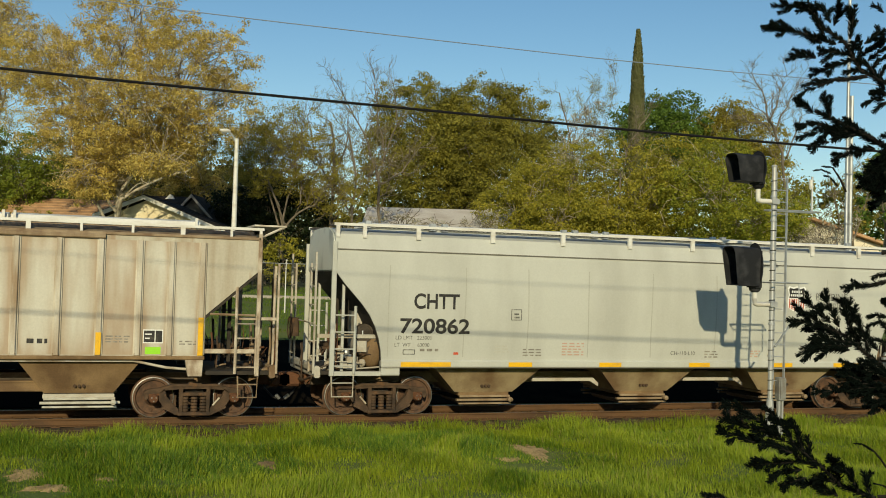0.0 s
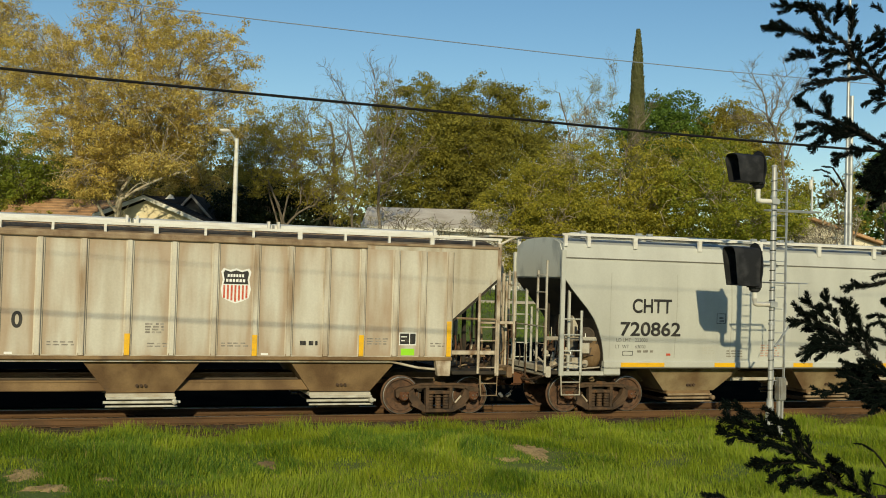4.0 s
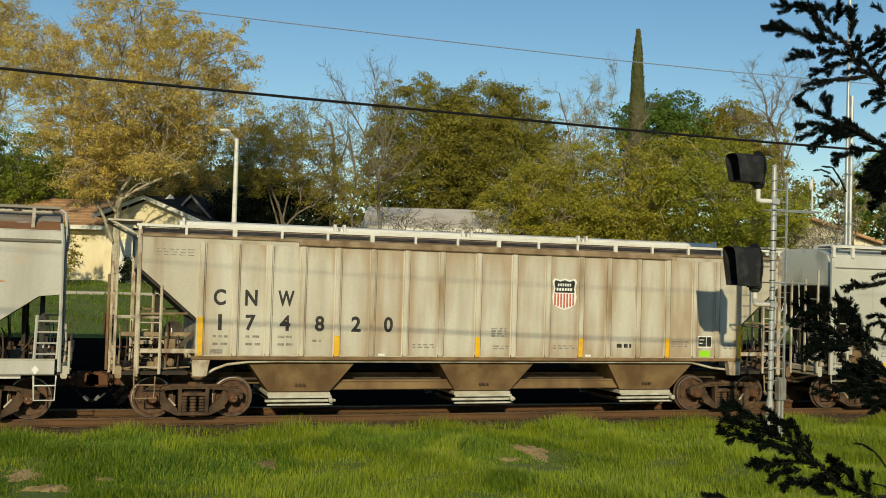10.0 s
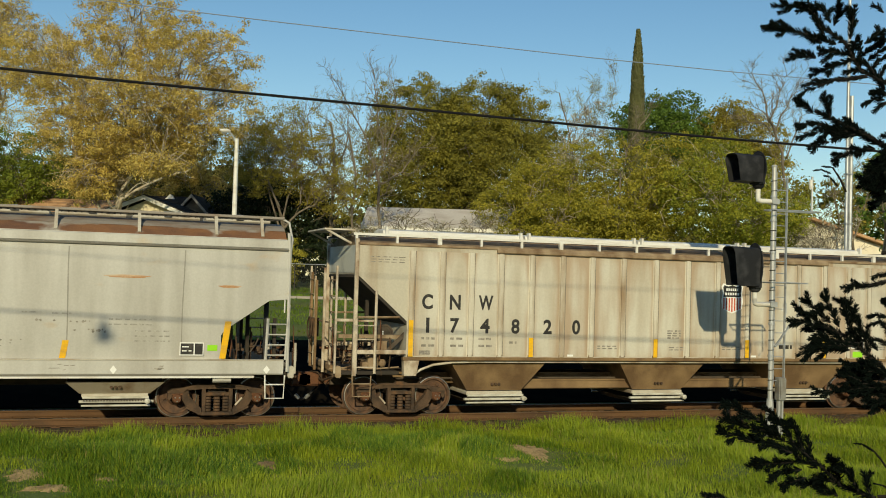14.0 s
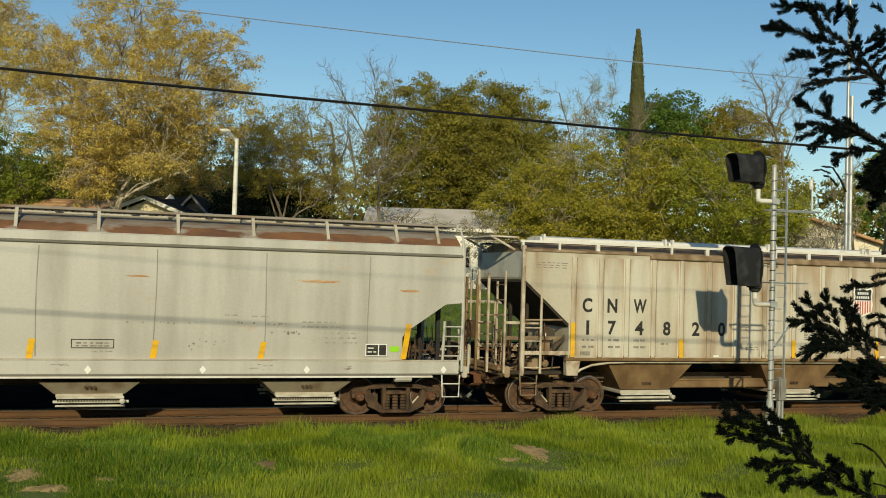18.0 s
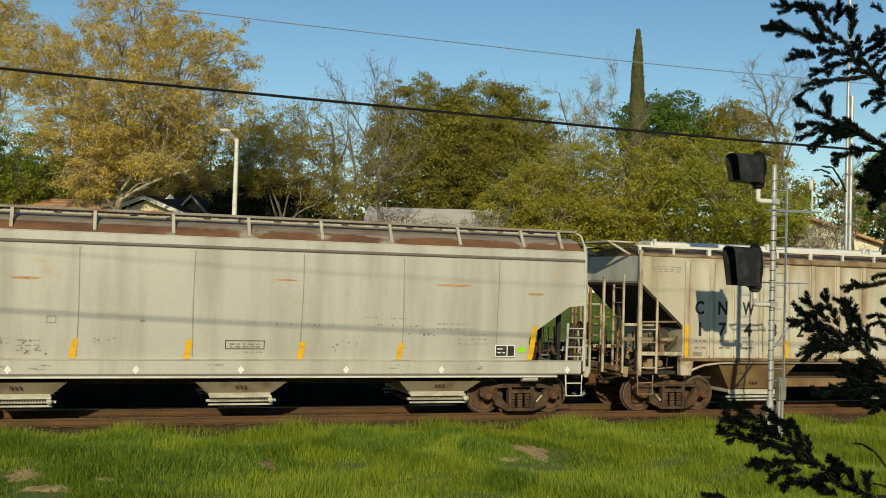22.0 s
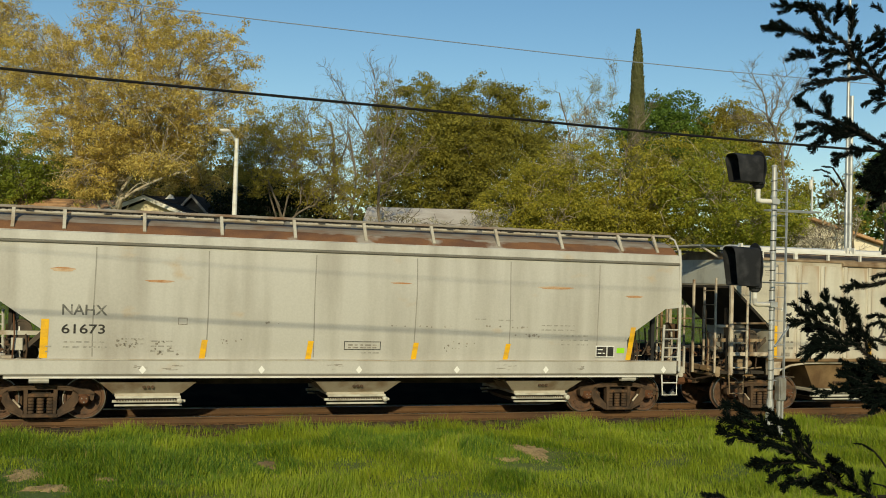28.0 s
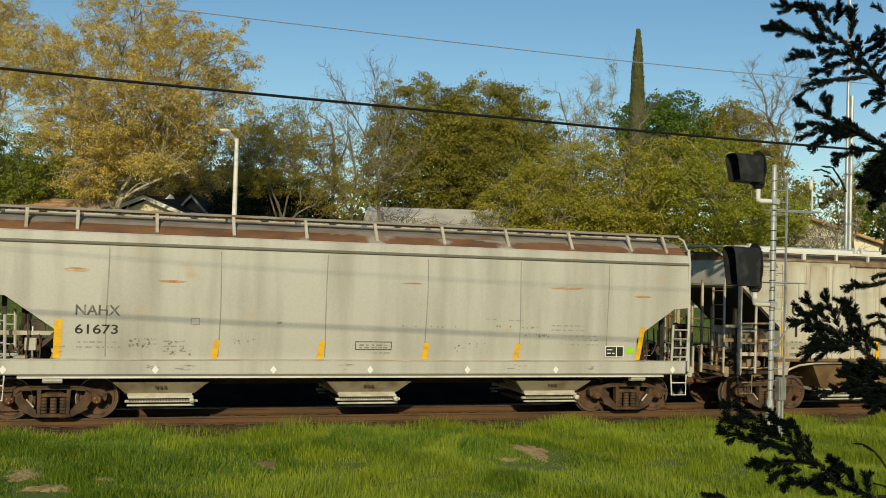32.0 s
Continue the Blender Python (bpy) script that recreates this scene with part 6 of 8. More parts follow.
for i, l in enumerate(((15.4, 28.6, 6.0, 1.8, 1.1), (20.1, 28.1, 6.2, 1.3, 1.0), (13.7, 29.2, 5.4, 1.3, 1.2), (17.4, 28.0, 5.6, 1.4, 1.2))):
    tree("twiggy shrub with pale blossom", "shrub", (l[0], l[1], 2.75), [l, (l[0] + 0.4, l[1], l[2] - 1.2, l[3], 1.0)], BLOSSOM, BARK_GREY, 190, 7, 0.07, 30 + i, 0.07, 0.22, 12, name="shrub", group="blossoming shrubs")
tree("twiggy shrub with pale blossom before the pale house", "shrub", (36.9, 21.2, 2.5), [(36.7, 21.0, 6.3, 1.2, 0.9), (38.2, 21.0, 6.9, 1.1, 1.0), (35.7, 21.0, 6.0, 1.0, 0.9), (37.2, 21.0, 5.0, 1.6, 1.2)], BLOSSOM, BARK_GREY, 240, 7, 0.06, 37, 0.06, 0.2, 14, name="shrub", group="blossoming shrubs")
tree("green tree beside a grey pole", "tree", (32.3, 11.6, 1.4), [(32.2, 11.3, 7.4, 1.2, 1.4), (32.6, 11.4, 8.6, 0.9, 0.9), (33.4, 11.3, 6.4, 1.4, 1.3)], GREEN, BARK_GREY, 420, 9, 0.10, 36, 0.12, 0.2)
for i, l in enumerate(((24.6, 82.4, 10.5, 6.0, 4.5), (47.1, 74.7, 11.0, 6.5, 4.6), (72.6, 66.1, 11.0, 6.4, 4.0), (81.0, 63.3, 12.6, 6.4, 4.6), (-15.0, 95.8, 9.5, 8.9, 4.6), (7.6, 88.2, 9.6, 8.9, 4.4), (60.0, 70.0, 9.5, 6.0, 4.5), (36.0, 78.0, 9.5, 6.0, 4.5))):
    tree("far tree on the skyline", "tree", (l[0], l[1], 3.2), [l, (l[0] + 2, l[1] + 1, l[2] - 3.5, l[3], 3.0)], OLIVE if i % 2 else OAK, BARK_GREY, 520, 9, 0.3, 40 + i, 0.4, 0.7, 3, group="far trees")
# bare trees
def sprout(s, p, d, length, r, gen, depth):
    """A crooked twig from p along d, with finer ones from its sides."""
    p, d = np.array(p, float), np.array(d, float)
    d /= np.linalg.norm(d) + 1e-9
    n = 5
    pts = [p]
    for i in range(n):
        d = d + gen.normal(0, 0.20, 3) + np.array([0, 0, 0.05])
        d /= np.linalg.norm(d)
        pts.append(pts[-1] + d * length / n)
    s.tube(pts, r, 5 if depth > 1 else 4, max(r * 0.45, 0.005))
    if depth:
        for i in range(gen.integers(3, 6)):
            j = gen.integers(1, n + 1)
            side = gen.normal(0, 1, 3)
            side -= (side @ d) * d
            side /= np.linalg.norm(side)
            sprout(s, pts[j], d * 0.75 + side * 0.65 + np.array([0, 0, 0.15]), length * gen.uniform(0.4, 0.68), max(r * 0.5, 0.006), gen, depth - 1)
    return pts


def bare_tree(label, limbs, seed, bark, r, buds=0, bud_mat=None):
    """Crooked limbs, each a run of points, that break up into fine twigs."""
    gen = np.random.default_rng(seed)
    ob = tagged(new("tree"), label, "tree", "bare trees")
    wood, tips = Shape(), []
    for i, limb_pts in enumerate(limbs):
        q = [np.array(limb_pts[0], float)]
        for a, b in zip(limb_pts, limb_pts[1:]):
            a, b = np.array(a, float), np.array(b, float)
            for u in (1 / 3, 2 / 3, 1.0):
                q.append(a + (b - a) * u + (gen.normal(0, 0.06, 3) if u < 1 else 0))
        k = r if i == 0 else r * 0.6
        wood.tube(q, k, 8, k * (0.7 if i == 0 else 0.35))
        long = np.linalg.norm(q[-1] - q[0])
        for j in range(2 if i == 0 else 1, len(q)):
            run = (q[j] - q[j - 1]) / (np.linalg.norm(q[j] - q[j - 1]) + 1e-9)
            for m in range(1 if i == 0 else 2):
                side = gen.normal(0, 1, 3)
                side -= (side @ run) * run
                side /= np.linalg.norm(side)
                tw = sprout(wood, q[j], run * 0.8 + side * 0.7, min(1.6, 0.38 * long) * gen.uniform(0.6, 1.1), k * 0.32, gen, 2)
                tips += tw[2:]
    part("trunk", wood, bark, ob, smooth=True)
    if buds:
        c = np.array(tips)[gen.integers(0, len(tips), buds)] + gen.normal(0, 0.12, (buds, 3))
        v, q = leaf_cloud(gen, c, 4, 0.09, 0.045)
        part("crown", big_mesh("crown", v, q, bud_mat), None, ob)
    return ob


bare_tree("bare grey tree with forked limbs before the oak", [
    [(15.9, 33, 2.8), (15.73, 33, 6.48), (15.63, 33, 8.61), (15.5, 33, 9.58)], [(15.51, 33, 9.25), (14.84, 32.8, 11.0), (13.96, 32.9, 12.6), (13.0, 33, 14.3)],
    [(15.63, 33, 8.61), (15.94, 33.2, 10.6), (15.38, 33, 13.2), (15.19, 33, 14.8)], [(15.88, 33, 10.2), (16.67, 33.3, 12.3), (16.3, 33, 14.6)], [(15.66, 33, 8.77), (16.93, 32.8, 9.5), (18.0, 33, 11.0)]], 51, BARK_TWIG, 0.10, 160, BLOSSOM)
bare_tree("bare grey tree with curving limbs beside the signal", [
    [(36.8, 23.6, 2.6), (36.6, 23.6, 6.86), (36.26, 23.6, 10.3), (35.74, 23.6, 12.0), (35.2, 23.6, 12.9)], [(35.2, 23.6, 12.9), (34.95, 23.6, 14.0), (34.19, 23.7, 15.25)],
    [(35.36, 23.6, 12.6), (35.81, 23.5, 13.9), (36.4, 23.6, 15.2)], [(35.74, 23.6, 12.0), (36.57, 23.7, 13.5), (37.18, 23.6, 14.8)], [(35.9, 23.6, 11.7), (34.92, 23.6, 12.5), (33.9, 23.6, 12.5)], [(36.26, 23.6, 10.3), (36.87, 23.6, 11.6), (37.5, 23.6, 13.1)]], 52, BARK_TWIG, 0.085, 120, BLOSSOM)
bare_tree("slender tree with bare rods and pale spring leaves", [
    [(28.7, 34, 2.9), (28.68, 34, 9.4), (28.13, 34, 12.6), (27.35, 34, 15.2)], [(29.3, 34, 8.5), (29.86, 34, 9.5), (30.41, 34, 12.9), (31.28, 34, 16.1)], [(28.9, 34, 9.0), (29.2, 34, 12.0), (29.3, 34, 15.0)], [(29.2, 34, 10.0), (29.8, 33.8, 12.6), (30.1, 34, 15.3)]], 53, BARK_TWIG, 0.05, 1500, PALE_LEAF)
bare_tree("pale bare stem rising out of the thicket", [[(28.0, 27.8, 2.8), (28.43, 27.8, 9.59), (28.76, 27.8, 10.87), (29.45, 27.8, 12.05), (30.23, 27.8, 13.22)], [(28.63, 27.8, 10.40), (29.11, 27.8, 11.25), (29.48, 27.8, 11.62)]], 55, BARK_TWIG, 0.05)
bare_tree("bare twiggy tree with a few dry leaves", [[(12.4, 31, 2.8), (12.39, 31, 6.4), (12.52, 31, 9.2), (12.21, 31, 11.8)], [(12.5, 31, 8.2), (11.4, 31, 9.9), (10.9, 31, 12.0)], [(12.5, 31, 8.8), (13.1, 31, 10.4), (13.2, 31, 12.2)]], 56, BARK_TWIG, 0.09, 420, OLIVE)
bare_tree("bare twiggy tree beside the white building", [[(13.4, 30, 2.8), (13.35, 30, 6.4), (13.49, 30, 8.9), (13.03, 30, 11.1)], [(13.4, 30, 7.0), (14.2, 30, 8.4), (14.5, 30, 9.8)], [(13.4, 30, 6.6), (12.4, 30, 8.0), (12.0, 30, 9.6)]], 57, BARK_TWIG, 0.08, 260, OLIVE)
bare_tree("bare slender tree beside a grey pole", [[(39.0, 21, 2.6), (38.9, 21, 6.0), (38.6, 21, 9.6)], [(38.9, 21, 6.0), (39.6, 21, 7.8), (40.0, 21, 9.4)], [(38.9, 21, 5.4), (38.0, 21, 7.0), (37.7, 21, 8.6)]], 54, BARK_TWIG, 0.08, 60, BLOSSOM)


def cypress(base, top, r):
    """A narrow spindle of tight upright sprays, with shallow folds where the leaders part."""
    gen = np.random.default_rng(60)
    ob = tagged(new("cypress"), "tall narrow dull green cypress spire", "tree")
    part("trunk", Shape().tube([(base[0], base[1], base[2]), (base[0], base[1], top - 1)], 0.25, 8, 0.05), BARK_GREY, ob)
    n = 12000
    u = gen.uniform(0, 1, n) ** 1.15
    a = gen.uniform(0, 6.28, n)
    girth = np.interp(u, [0, 0.3, 0.6, 0.8, 0.92, 1.0], [1.05, 1.0, 0.86, 0.62, 0.36, 0.04])
    folds = 1 + 0.10 * np.sin(u * 23 + 2.0 * np.sin(a + 1)) * np.sin(3 * a + u * 9) + 0.05 * np.sin(u * 61 + 5 * a)
    rad = r * girth * folds * (1 - 0.16 * gen.uniform(0, 1, n) ** 2)
    c = np.stack([base[0] + rad * np.cos(a), base[1] + rad * np.sin(a), base[2] + 2 + u * (top - base[2] - 2)], -1)
    m = 6
    p = np.repeat(c, m, 0) + gen.normal(0, 0.05, (n * m, 3))
    out = np.repeat(np.stack([np.cos(a), np.sin(a), np.zeros(n)], -1), m, 0)
    d = np.array([0, 0, 1.0]) + out * 0.22 + gen.normal(0, 0.22, (n * m, 3))
    d /= np.linalg.norm(d, axis=1)[:, None]
    w = np.cross(d, out + gen.normal(0, 0.5, (n * m, 3)))
    w /= np.linalg.norm(w, axis=1)[:, None] + 1e-9
    k = 0.11 * gen.uniform(0.6, 1.4, (n * m, 1))
    v = np.stack([p - d * k, p + w * k * 0.36, p + d * k, p - w * k * 0.36], 1).reshape(-1, 3)
    part("crown", big_mesh("crown", v, np.arange(n * m * 4).reshape(-1, 4), CYPRESS), None, ob)


cypress((39.25, 45.6, 3.0), 22.9, 0.62)

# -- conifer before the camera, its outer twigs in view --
# near black: the shade on the twigs is put into these colours
NEEDLE = leaf_mat("shade_black_needles", (0.006, 0.010, 0.008), (0.004, 0.007, 0.006), 0.03, spec=0.02)
TWIG = mat("shade_black_twig", (0.012, 0.009, 0.007), 0.9)
SIDE = Vector((0.947, -0.320, 0)).normalized()
HUB = Vector((2.862, -21.415, 3.46))


def needles(gen, a, b, long=0.015):
    """A brush of short needles round a twig from a to b, thinning to its tip."""
    a, b = np.array(a), np.array(b)
    l = np.linalg.norm(b - a)
    n = max(int(l / 0.0006), 20)
    u = gen.uniform(0, 1.0, n)
    d = (b - a) / l
    c = a + (b - a) * u[:, None]
    t = gen.normal(0, 1, (n, 3))
    t -= (t @ d)[:, None] * d
    t /= np.linalg.norm(t, axis=1)[:, None]
    w = t * gen.uniform(0.45, 0.75, (n, 1)) + d * gen.uniform(0.6, 0.9, (n, 1))
    w /= np.linalg.norm(w, axis=1)[:, None]
    k = long * gen.uniform(0.75, 1.15, n) * (1.0 - 0.45 * np.clip(u, 0, 1) ** 4)
    s = np.cross(w, gen.normal(0, 1, (n, 3)))
    s /= np.linalg.norm(s, axis=1)[:, None]
    wd = 0.0024
    e = c + w * k[:, None]
    return np.stack([c - s * wd, e - s * wd * 0.4, e + s * wd * 0.4, c + s * wd], 1)


def limb(tree_ob, stem, twigs, seed):
    """One limb: its stem and the brush-like twigs from it, in metres right of and above the hub."""
    gen = np.random.default_rng(70 + seed)
    depth = gen.normal(0, 0.05)
    long = (0.029, 0.027, 0.022, 0.029, 0.029, 0.024, 0.024, 0.034, 0.008)[seed]
    at = lambda u, v, j=0.025: HUB + SIDE * (u - 0.029 * v) + Vector((0.32, 0.947, 0)) * (depth + gen.normal(0, j) - 0.03 * v) + Vector((0, 0, v + 0.029 * u))
    wood, quads, sprays = Shape(), [], []
    pts = [at(u, v) for u, v in stem]
    wood.tube(pts, 0.009 if seed < 8 else 0.005, 6, 0.005 if seed < 8 else 0.002)
    for a, b in zip(pts, pts[1:]):
        quads.append(needles(gen, a, b, long))
    for u0, v0, u1, v1 in twigs:
        a, b = at(u0, v0), at(u1, v1, 0.04)
        d = b - a
        m = a.lerp(b, 0.55) + Vector((0, 0, gen.normal(0.008, 0.005)))
        spray = [needles(gen, a, m, long), needles(gen, m, b, long * 0.9)]
        across = d.normalized().cross(Vector((0.32, 0.947, 0)))
        if d.length > 0.09 and seed < 8:
            for i in range(int(d.length / 0.05)):
                p = a.lerp(b, 0.25 + 0.6 * (i + gen.uniform(0, 0.6)) / max(int(d.length / 0.05), 1))
                e = p + d.normalized() * gen.uniform(0.03, 0.06) + across * gen.uniform(0.018, 0.034) * (1 if i % 2 else -1) + Vector((0, gen.normal(0, 0.012), 0))
                spray.append(needles(gen, p, e, long * 0.85))
        sprays.append((Shape().tube([a, m, b], 0.005 if seed < 8 else 0.002, 5, 0.0015), spray))
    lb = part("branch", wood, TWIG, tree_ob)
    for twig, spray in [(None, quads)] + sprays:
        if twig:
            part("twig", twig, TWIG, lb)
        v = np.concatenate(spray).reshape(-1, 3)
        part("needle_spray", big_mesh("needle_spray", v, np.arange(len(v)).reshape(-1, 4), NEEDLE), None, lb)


def conifer():
    tree = tagged(new("conifer"), "dark conifer whose drooping needle twigs hang before the camera", "tree")
    limb(tree, [(0.40, 0.70), (0.30, 0.77), (0.22, 0.88), (0.14, 0.96), (0.05, 1.05)],
         [(0.11, 1.02, -0.08, 1.05), (0.08, 1.00, -0.00, 1.02), (0.19, 0.88, 0.04, 0.91), (0.05, 0.91, -0.13, 0.94), (-0.00, 0.93, -0.08, 0.98), (0.12, 0.88, 0.05, 0.89), (0.24, 0.83, 0.09, 0.82), (0.09, 0.82, -0.01, 0.83), (0.12, 0.83, 0.05, 0.85), (0.26, 0.81, 0.09, 0.75), (0.30, 0.77, 0.22, 0.75), (0.16, 0.97, 0.15, 1.07), (0.18, 0.96, 0.18, 1.03), (0.13, 0.92, 0.08, 0.99), (0.23, 0.89, 0.25, 1.03), (0.25, 0.96, 0.22, 1.00)], 0)
    limb(tree, [(0.40, 0.69), (0.36, 0.74), (0.33, 0.78), (0.30, 0.81)],
         [(0.30, 0.78, 0.30, 0.89), (0.31, 0.88, 0.40, 0.94), (0.35, 0.91, 0.40, 0.92), (0.33, 0.81, 0.40, 0.86), (0.34, 0.77, 0.40, 0.82), (0.26, 0.84, 0.28, 0.91), (0.40, 0.64, 0.32, 0.62), (0.40, 0.62, 0.36, 0.59), (0.39, 0.65, 0.36, 0.68), (0.40, 1.02, 0.37, 1.06), (0.36, 0.72, 0.40, 0.78), (0.31, 0.84, 0.35, 0.87), (0.39, 0.70, 0.40, 0.66)], 1)
    limb(tree, [(0.30, 0.73), (0.22, 0.72), (0.15, 0.71), (0.08, 0.68)],
         [(0.15, 0.71, 0.08, 0.72), (0.11, 0.69, 0.03, 0.69), (0.08, 0.68, 0.01, 0.64)], 2)
    limb(tree, [(0.40, 0.42), (0.29, 0.48), (0.19, 0.53), (0.08, 0.58)],
         [(0.08, 0.58, -0.02, 0.62), (0.06, 0.59, 0.00, 0.64), (0.14, 0.55, 0.10, 0.65), (0.21, 0.49, 0.10, 0.53), (0.10, 0.52, 0.01, 0.51), (0.19, 0.48, 0.09, 0.49), (0.09, 0.49, 0.02, 0.47), (0.22, 0.47, 0.14, 0.45), (0.14, 0.45, 0.04, 0.42), (0.29, 0.47, 0.20, 0.55), (0.31, 0.42, 0.22, 0.40), (0.22, 0.40, 0.12, 0.36), (0.33, 0.42, 0.26, 0.39), (0.35, 0.44, 0.24, 0.51), (0.28, 0.48, 0.17, 0.51), (0.40, 0.37, 0.26, 0.29), (0.40, 0.33, 0.27, 0.25), (0.40, 0.28, 0.30, 0.24), (0.40, 0.41, 0.31, 0.33), (0.40, 0.34, 0.33, 0.37), (0.40, 0.46, 0.35, 0.47)], 3)
    limb(tree, [(0.40, -0.52), (0.32, -0.45), (0.23, -0.38), (0.12, -0.33)],
         [(0.12, -0.34, -0.02, -0.31), (0.14, -0.34, 0.01, -0.26), (0.16, -0.32, 0.01, -0.22), (0.20, -0.34, 0.13, -0.20), (0.26, -0.37, 0.21, -0.22), (0.28, -0.33, 0.24, -0.22), (0.28, -0.41, 0.07, -0.39), (0.24, -0.42, 0.03, -0.43), (0.25, -0.44, 0.02, -0.46), (0.34, -0.45, 0.28, -0.30), (0.36, -0.44, 0.33, -0.38), (0.38, -0.49, 0.22, -0.51), (0.20, -0.38, 0.09, -0.36), (0.31, -0.43, 0.24, -0.35)], 4)
    limb(tree, [(0.40, -0.14), (0.36, -0.15), (0.32, -0.16), (0.26, -0.17)],
         [(0.32, -0.16, 0.19, -0.17), (0.40, -0.12, 0.33, -0.13), (0.40, -0.24, 0.35, -0.23), (0.40, -0.30, 0.34, -0.30), (0.40, -0.33, 0.33, -0.33), (0.40, -0.39, 0.36, -0.33), (0.40, -0.42, 0.34, -0.39)], 5)
    limb(tree, [(0.40, -0.61), (0.34, -0.58), (0.28, -0.57), (0.24, -0.56)],
         [(0.28, -0.57, 0.19, -0.54), (0.40, -0.57, 0.26, -0.54), (0.40, -0.63, 0.24, -0.60), (0.24, -0.60, 0.09, -0.63), (0.40, -0.65, 0.30, -0.67), (0.40, -0.59, 0.22, -0.58), (0.34, -0.62, 0.21, -0.61), (0.40, -0.55, 0.28, -0.53)], 6)
    limb(tree, [(0.36, -1.08), (0.24, -1.04), (0.12, -0.94), (-0.00, -0.84)],
         [(-0.02, -0.84, -0.15, -0.74), (-0.15, -0.74, -0.28, -0.67), (-0.05, -0.83, -0.18, -0.78), (-0.17, -0.78, -0.31, -0.74), (-0.01, -0.88, -0.16, -0.84), (-0.16, -0.84, -0.31, -0.80), (0.03, -0.93, -0.21, -0.93), (0.05, -0.96, -0.09, -0.99), (0.07, -1.00, -0.06, -1.02), (0.01, -0.84, -0.07, -0.73), (-0.06, -0.74, -0.12, -0.69), (0.05, -0.87, -0.01, -0.74), (0.08, -0.90, 0.07, -0.82), (0.24, -1.03, 0.15, -0.89), (0.29, -1.05, 0.21, -0.93), (0.34, -1.06, 0.33, -0.98), (-0.15, -0.74, -0.22, -0.73), (0.06, -0.93, -0.02, -0.87), (0.11, -0.95, 0.03, -0.92), (0.18, -1.01, 0.08, -0.98), (0.16, -1.07, 0.05, -1.01), (0.20, -1.07, 0.12, -1.03)], 7)
    limb(tree, [(0.40, -0.95), (0.36, -0.90), (0.32, -0.86), (0.29, -0.84)],
         [(0.33, -0.87, 0.26, -0.84)], 8)
    limb(tree, [(0.40, -1.03), (0.38, -1.02), (0.36, -1.01), (0.34, -1.01)],
         [], 8)
    limb(tree, [(-0.29, -1.08), (-0.32, -1.07), (-0.35, -1.07), (-0.39, -1.06)],
         [(-0.29, -1.08, -0.34, -1.06), (-0.33, -1.07, -0.39, -1.06)], 5)
    limb(tree, [(0.22, 0.24), (0.19, 0.29), (0.15, 0.34), (0.12, 0.35)],
         [(0.17, 0.26, 0.13, 0.31), (0.13, 0.31, 0.08, 0.33)], 8)
    limb(tree, [(0.47, 0.34), (0.43, 0.32), (0.38, 0.30), (0.35, 0.28)],
         [(0.45, 0.39, 0.28, 0.31), (0.44, 0.31, 0.28, 0.26), (0.44, 0.26, 0.30, 0.23), (0.43, 0.37, 0.31, 0.34), (0.44, 0.28, 0.26, 0.28), (0.46, 0.23, 0.31, 0.21), (0.45, 0.21, 0.33, 0.19), (0.44, 0.42, 0.33, 0.40)], 3)
    limb(tree, [(0.48, -0.61), (0.43, -0.60), (0.38, -0.59), (0.34, -0.58)],
         [(0.44, -0.53, 0.21, -0.53), (0.44, -0.68, 0.28, -0.65), (0.44, -0.66, 0.21, -0.59), (0.36, -0.56, 0.19, -0.55), (0.44, -0.59, 0.17, -0.61), (0.44, -0.63, 0.30, -0.63), (0.44, -0.55, 0.29, -0.51), (0.44, -0.70, 0.33, -0.69)], 6)
    # trunk and dense crown behind, out of view, added to shade the twigs
    gen = np.random.default_rng(81)
    part("trunk", Shape().tube([(5.2, -23.6, -0.6), (5.15, -23.6, 2.6), (5.2, -23.6, 5.2)], 0.16, 10, 0.03), BARK_GREY, tree)
    n = 2600
    z = gen.uniform(0.6, 5.0, n)
    a = gen.uniform(0, 6.28, n)
    r = 2.25 * (5.6 - z) / 4.6 * gen.uniform(0.25, 1, n) ** 0.5
    r = np.where(z < 5.5, np.minimum(2.1, r + 0.35), r)
    c = np.stack([5.2 + r * np.cos(a), -23.6 + r * np.sin(a), z], -1)
    # outer twigs end before the open view between the house and the track
    reach = (c[:, 1] + 25.185) * 0.80 + 0.45
    c = c[c[:, 0] > reach]
    v, q = leaf_cloud(gen, c, 9, 0.16, 0.12, 0)
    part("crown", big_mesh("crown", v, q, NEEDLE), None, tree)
    stems = Shape()
    for i in range(40):
        zz = 0.8 + i * 0.105
        aa = i * 2.4
        e = (5.2 + 1.6 * math.cos(aa) * (5.6 - zz) / 4.6, -23.6 + 1.6 * math.sin(aa) * (5.6 - zz) / 4.6, zz - 0.2)
        if e[0] > (e[1] + 25.185) * 0.80 + 0.45:
            stems.tube([(5.2, -23.6, zz), e], 0.03, 5, 0.008)
    part("boughs", stems, BARK_GREY, tree)
    for zz, tz in ((4.3, 4.1), (3.9, 3.8), (3.5, 3.45), (2.9, 2.85), (2.5, 2.4)):
        part("bough", Shape().tube([(5.2, -23.6, zz + 0.2), (4.2, -22.3, zz + 0.1), (3.24, -21.52, tz)], 0.03, 6, 0.009), TWIG, tree)


conifer()

# ---- signal, poles, wires ----
HOOD = mat("black_signal_paint", (0.014, 0.015, 0.017), 0.7, spec=0.2, grain=0.12, col2=(0.045, 0.046, 0.05), amount=0.4, scale=(3, 3, 3))
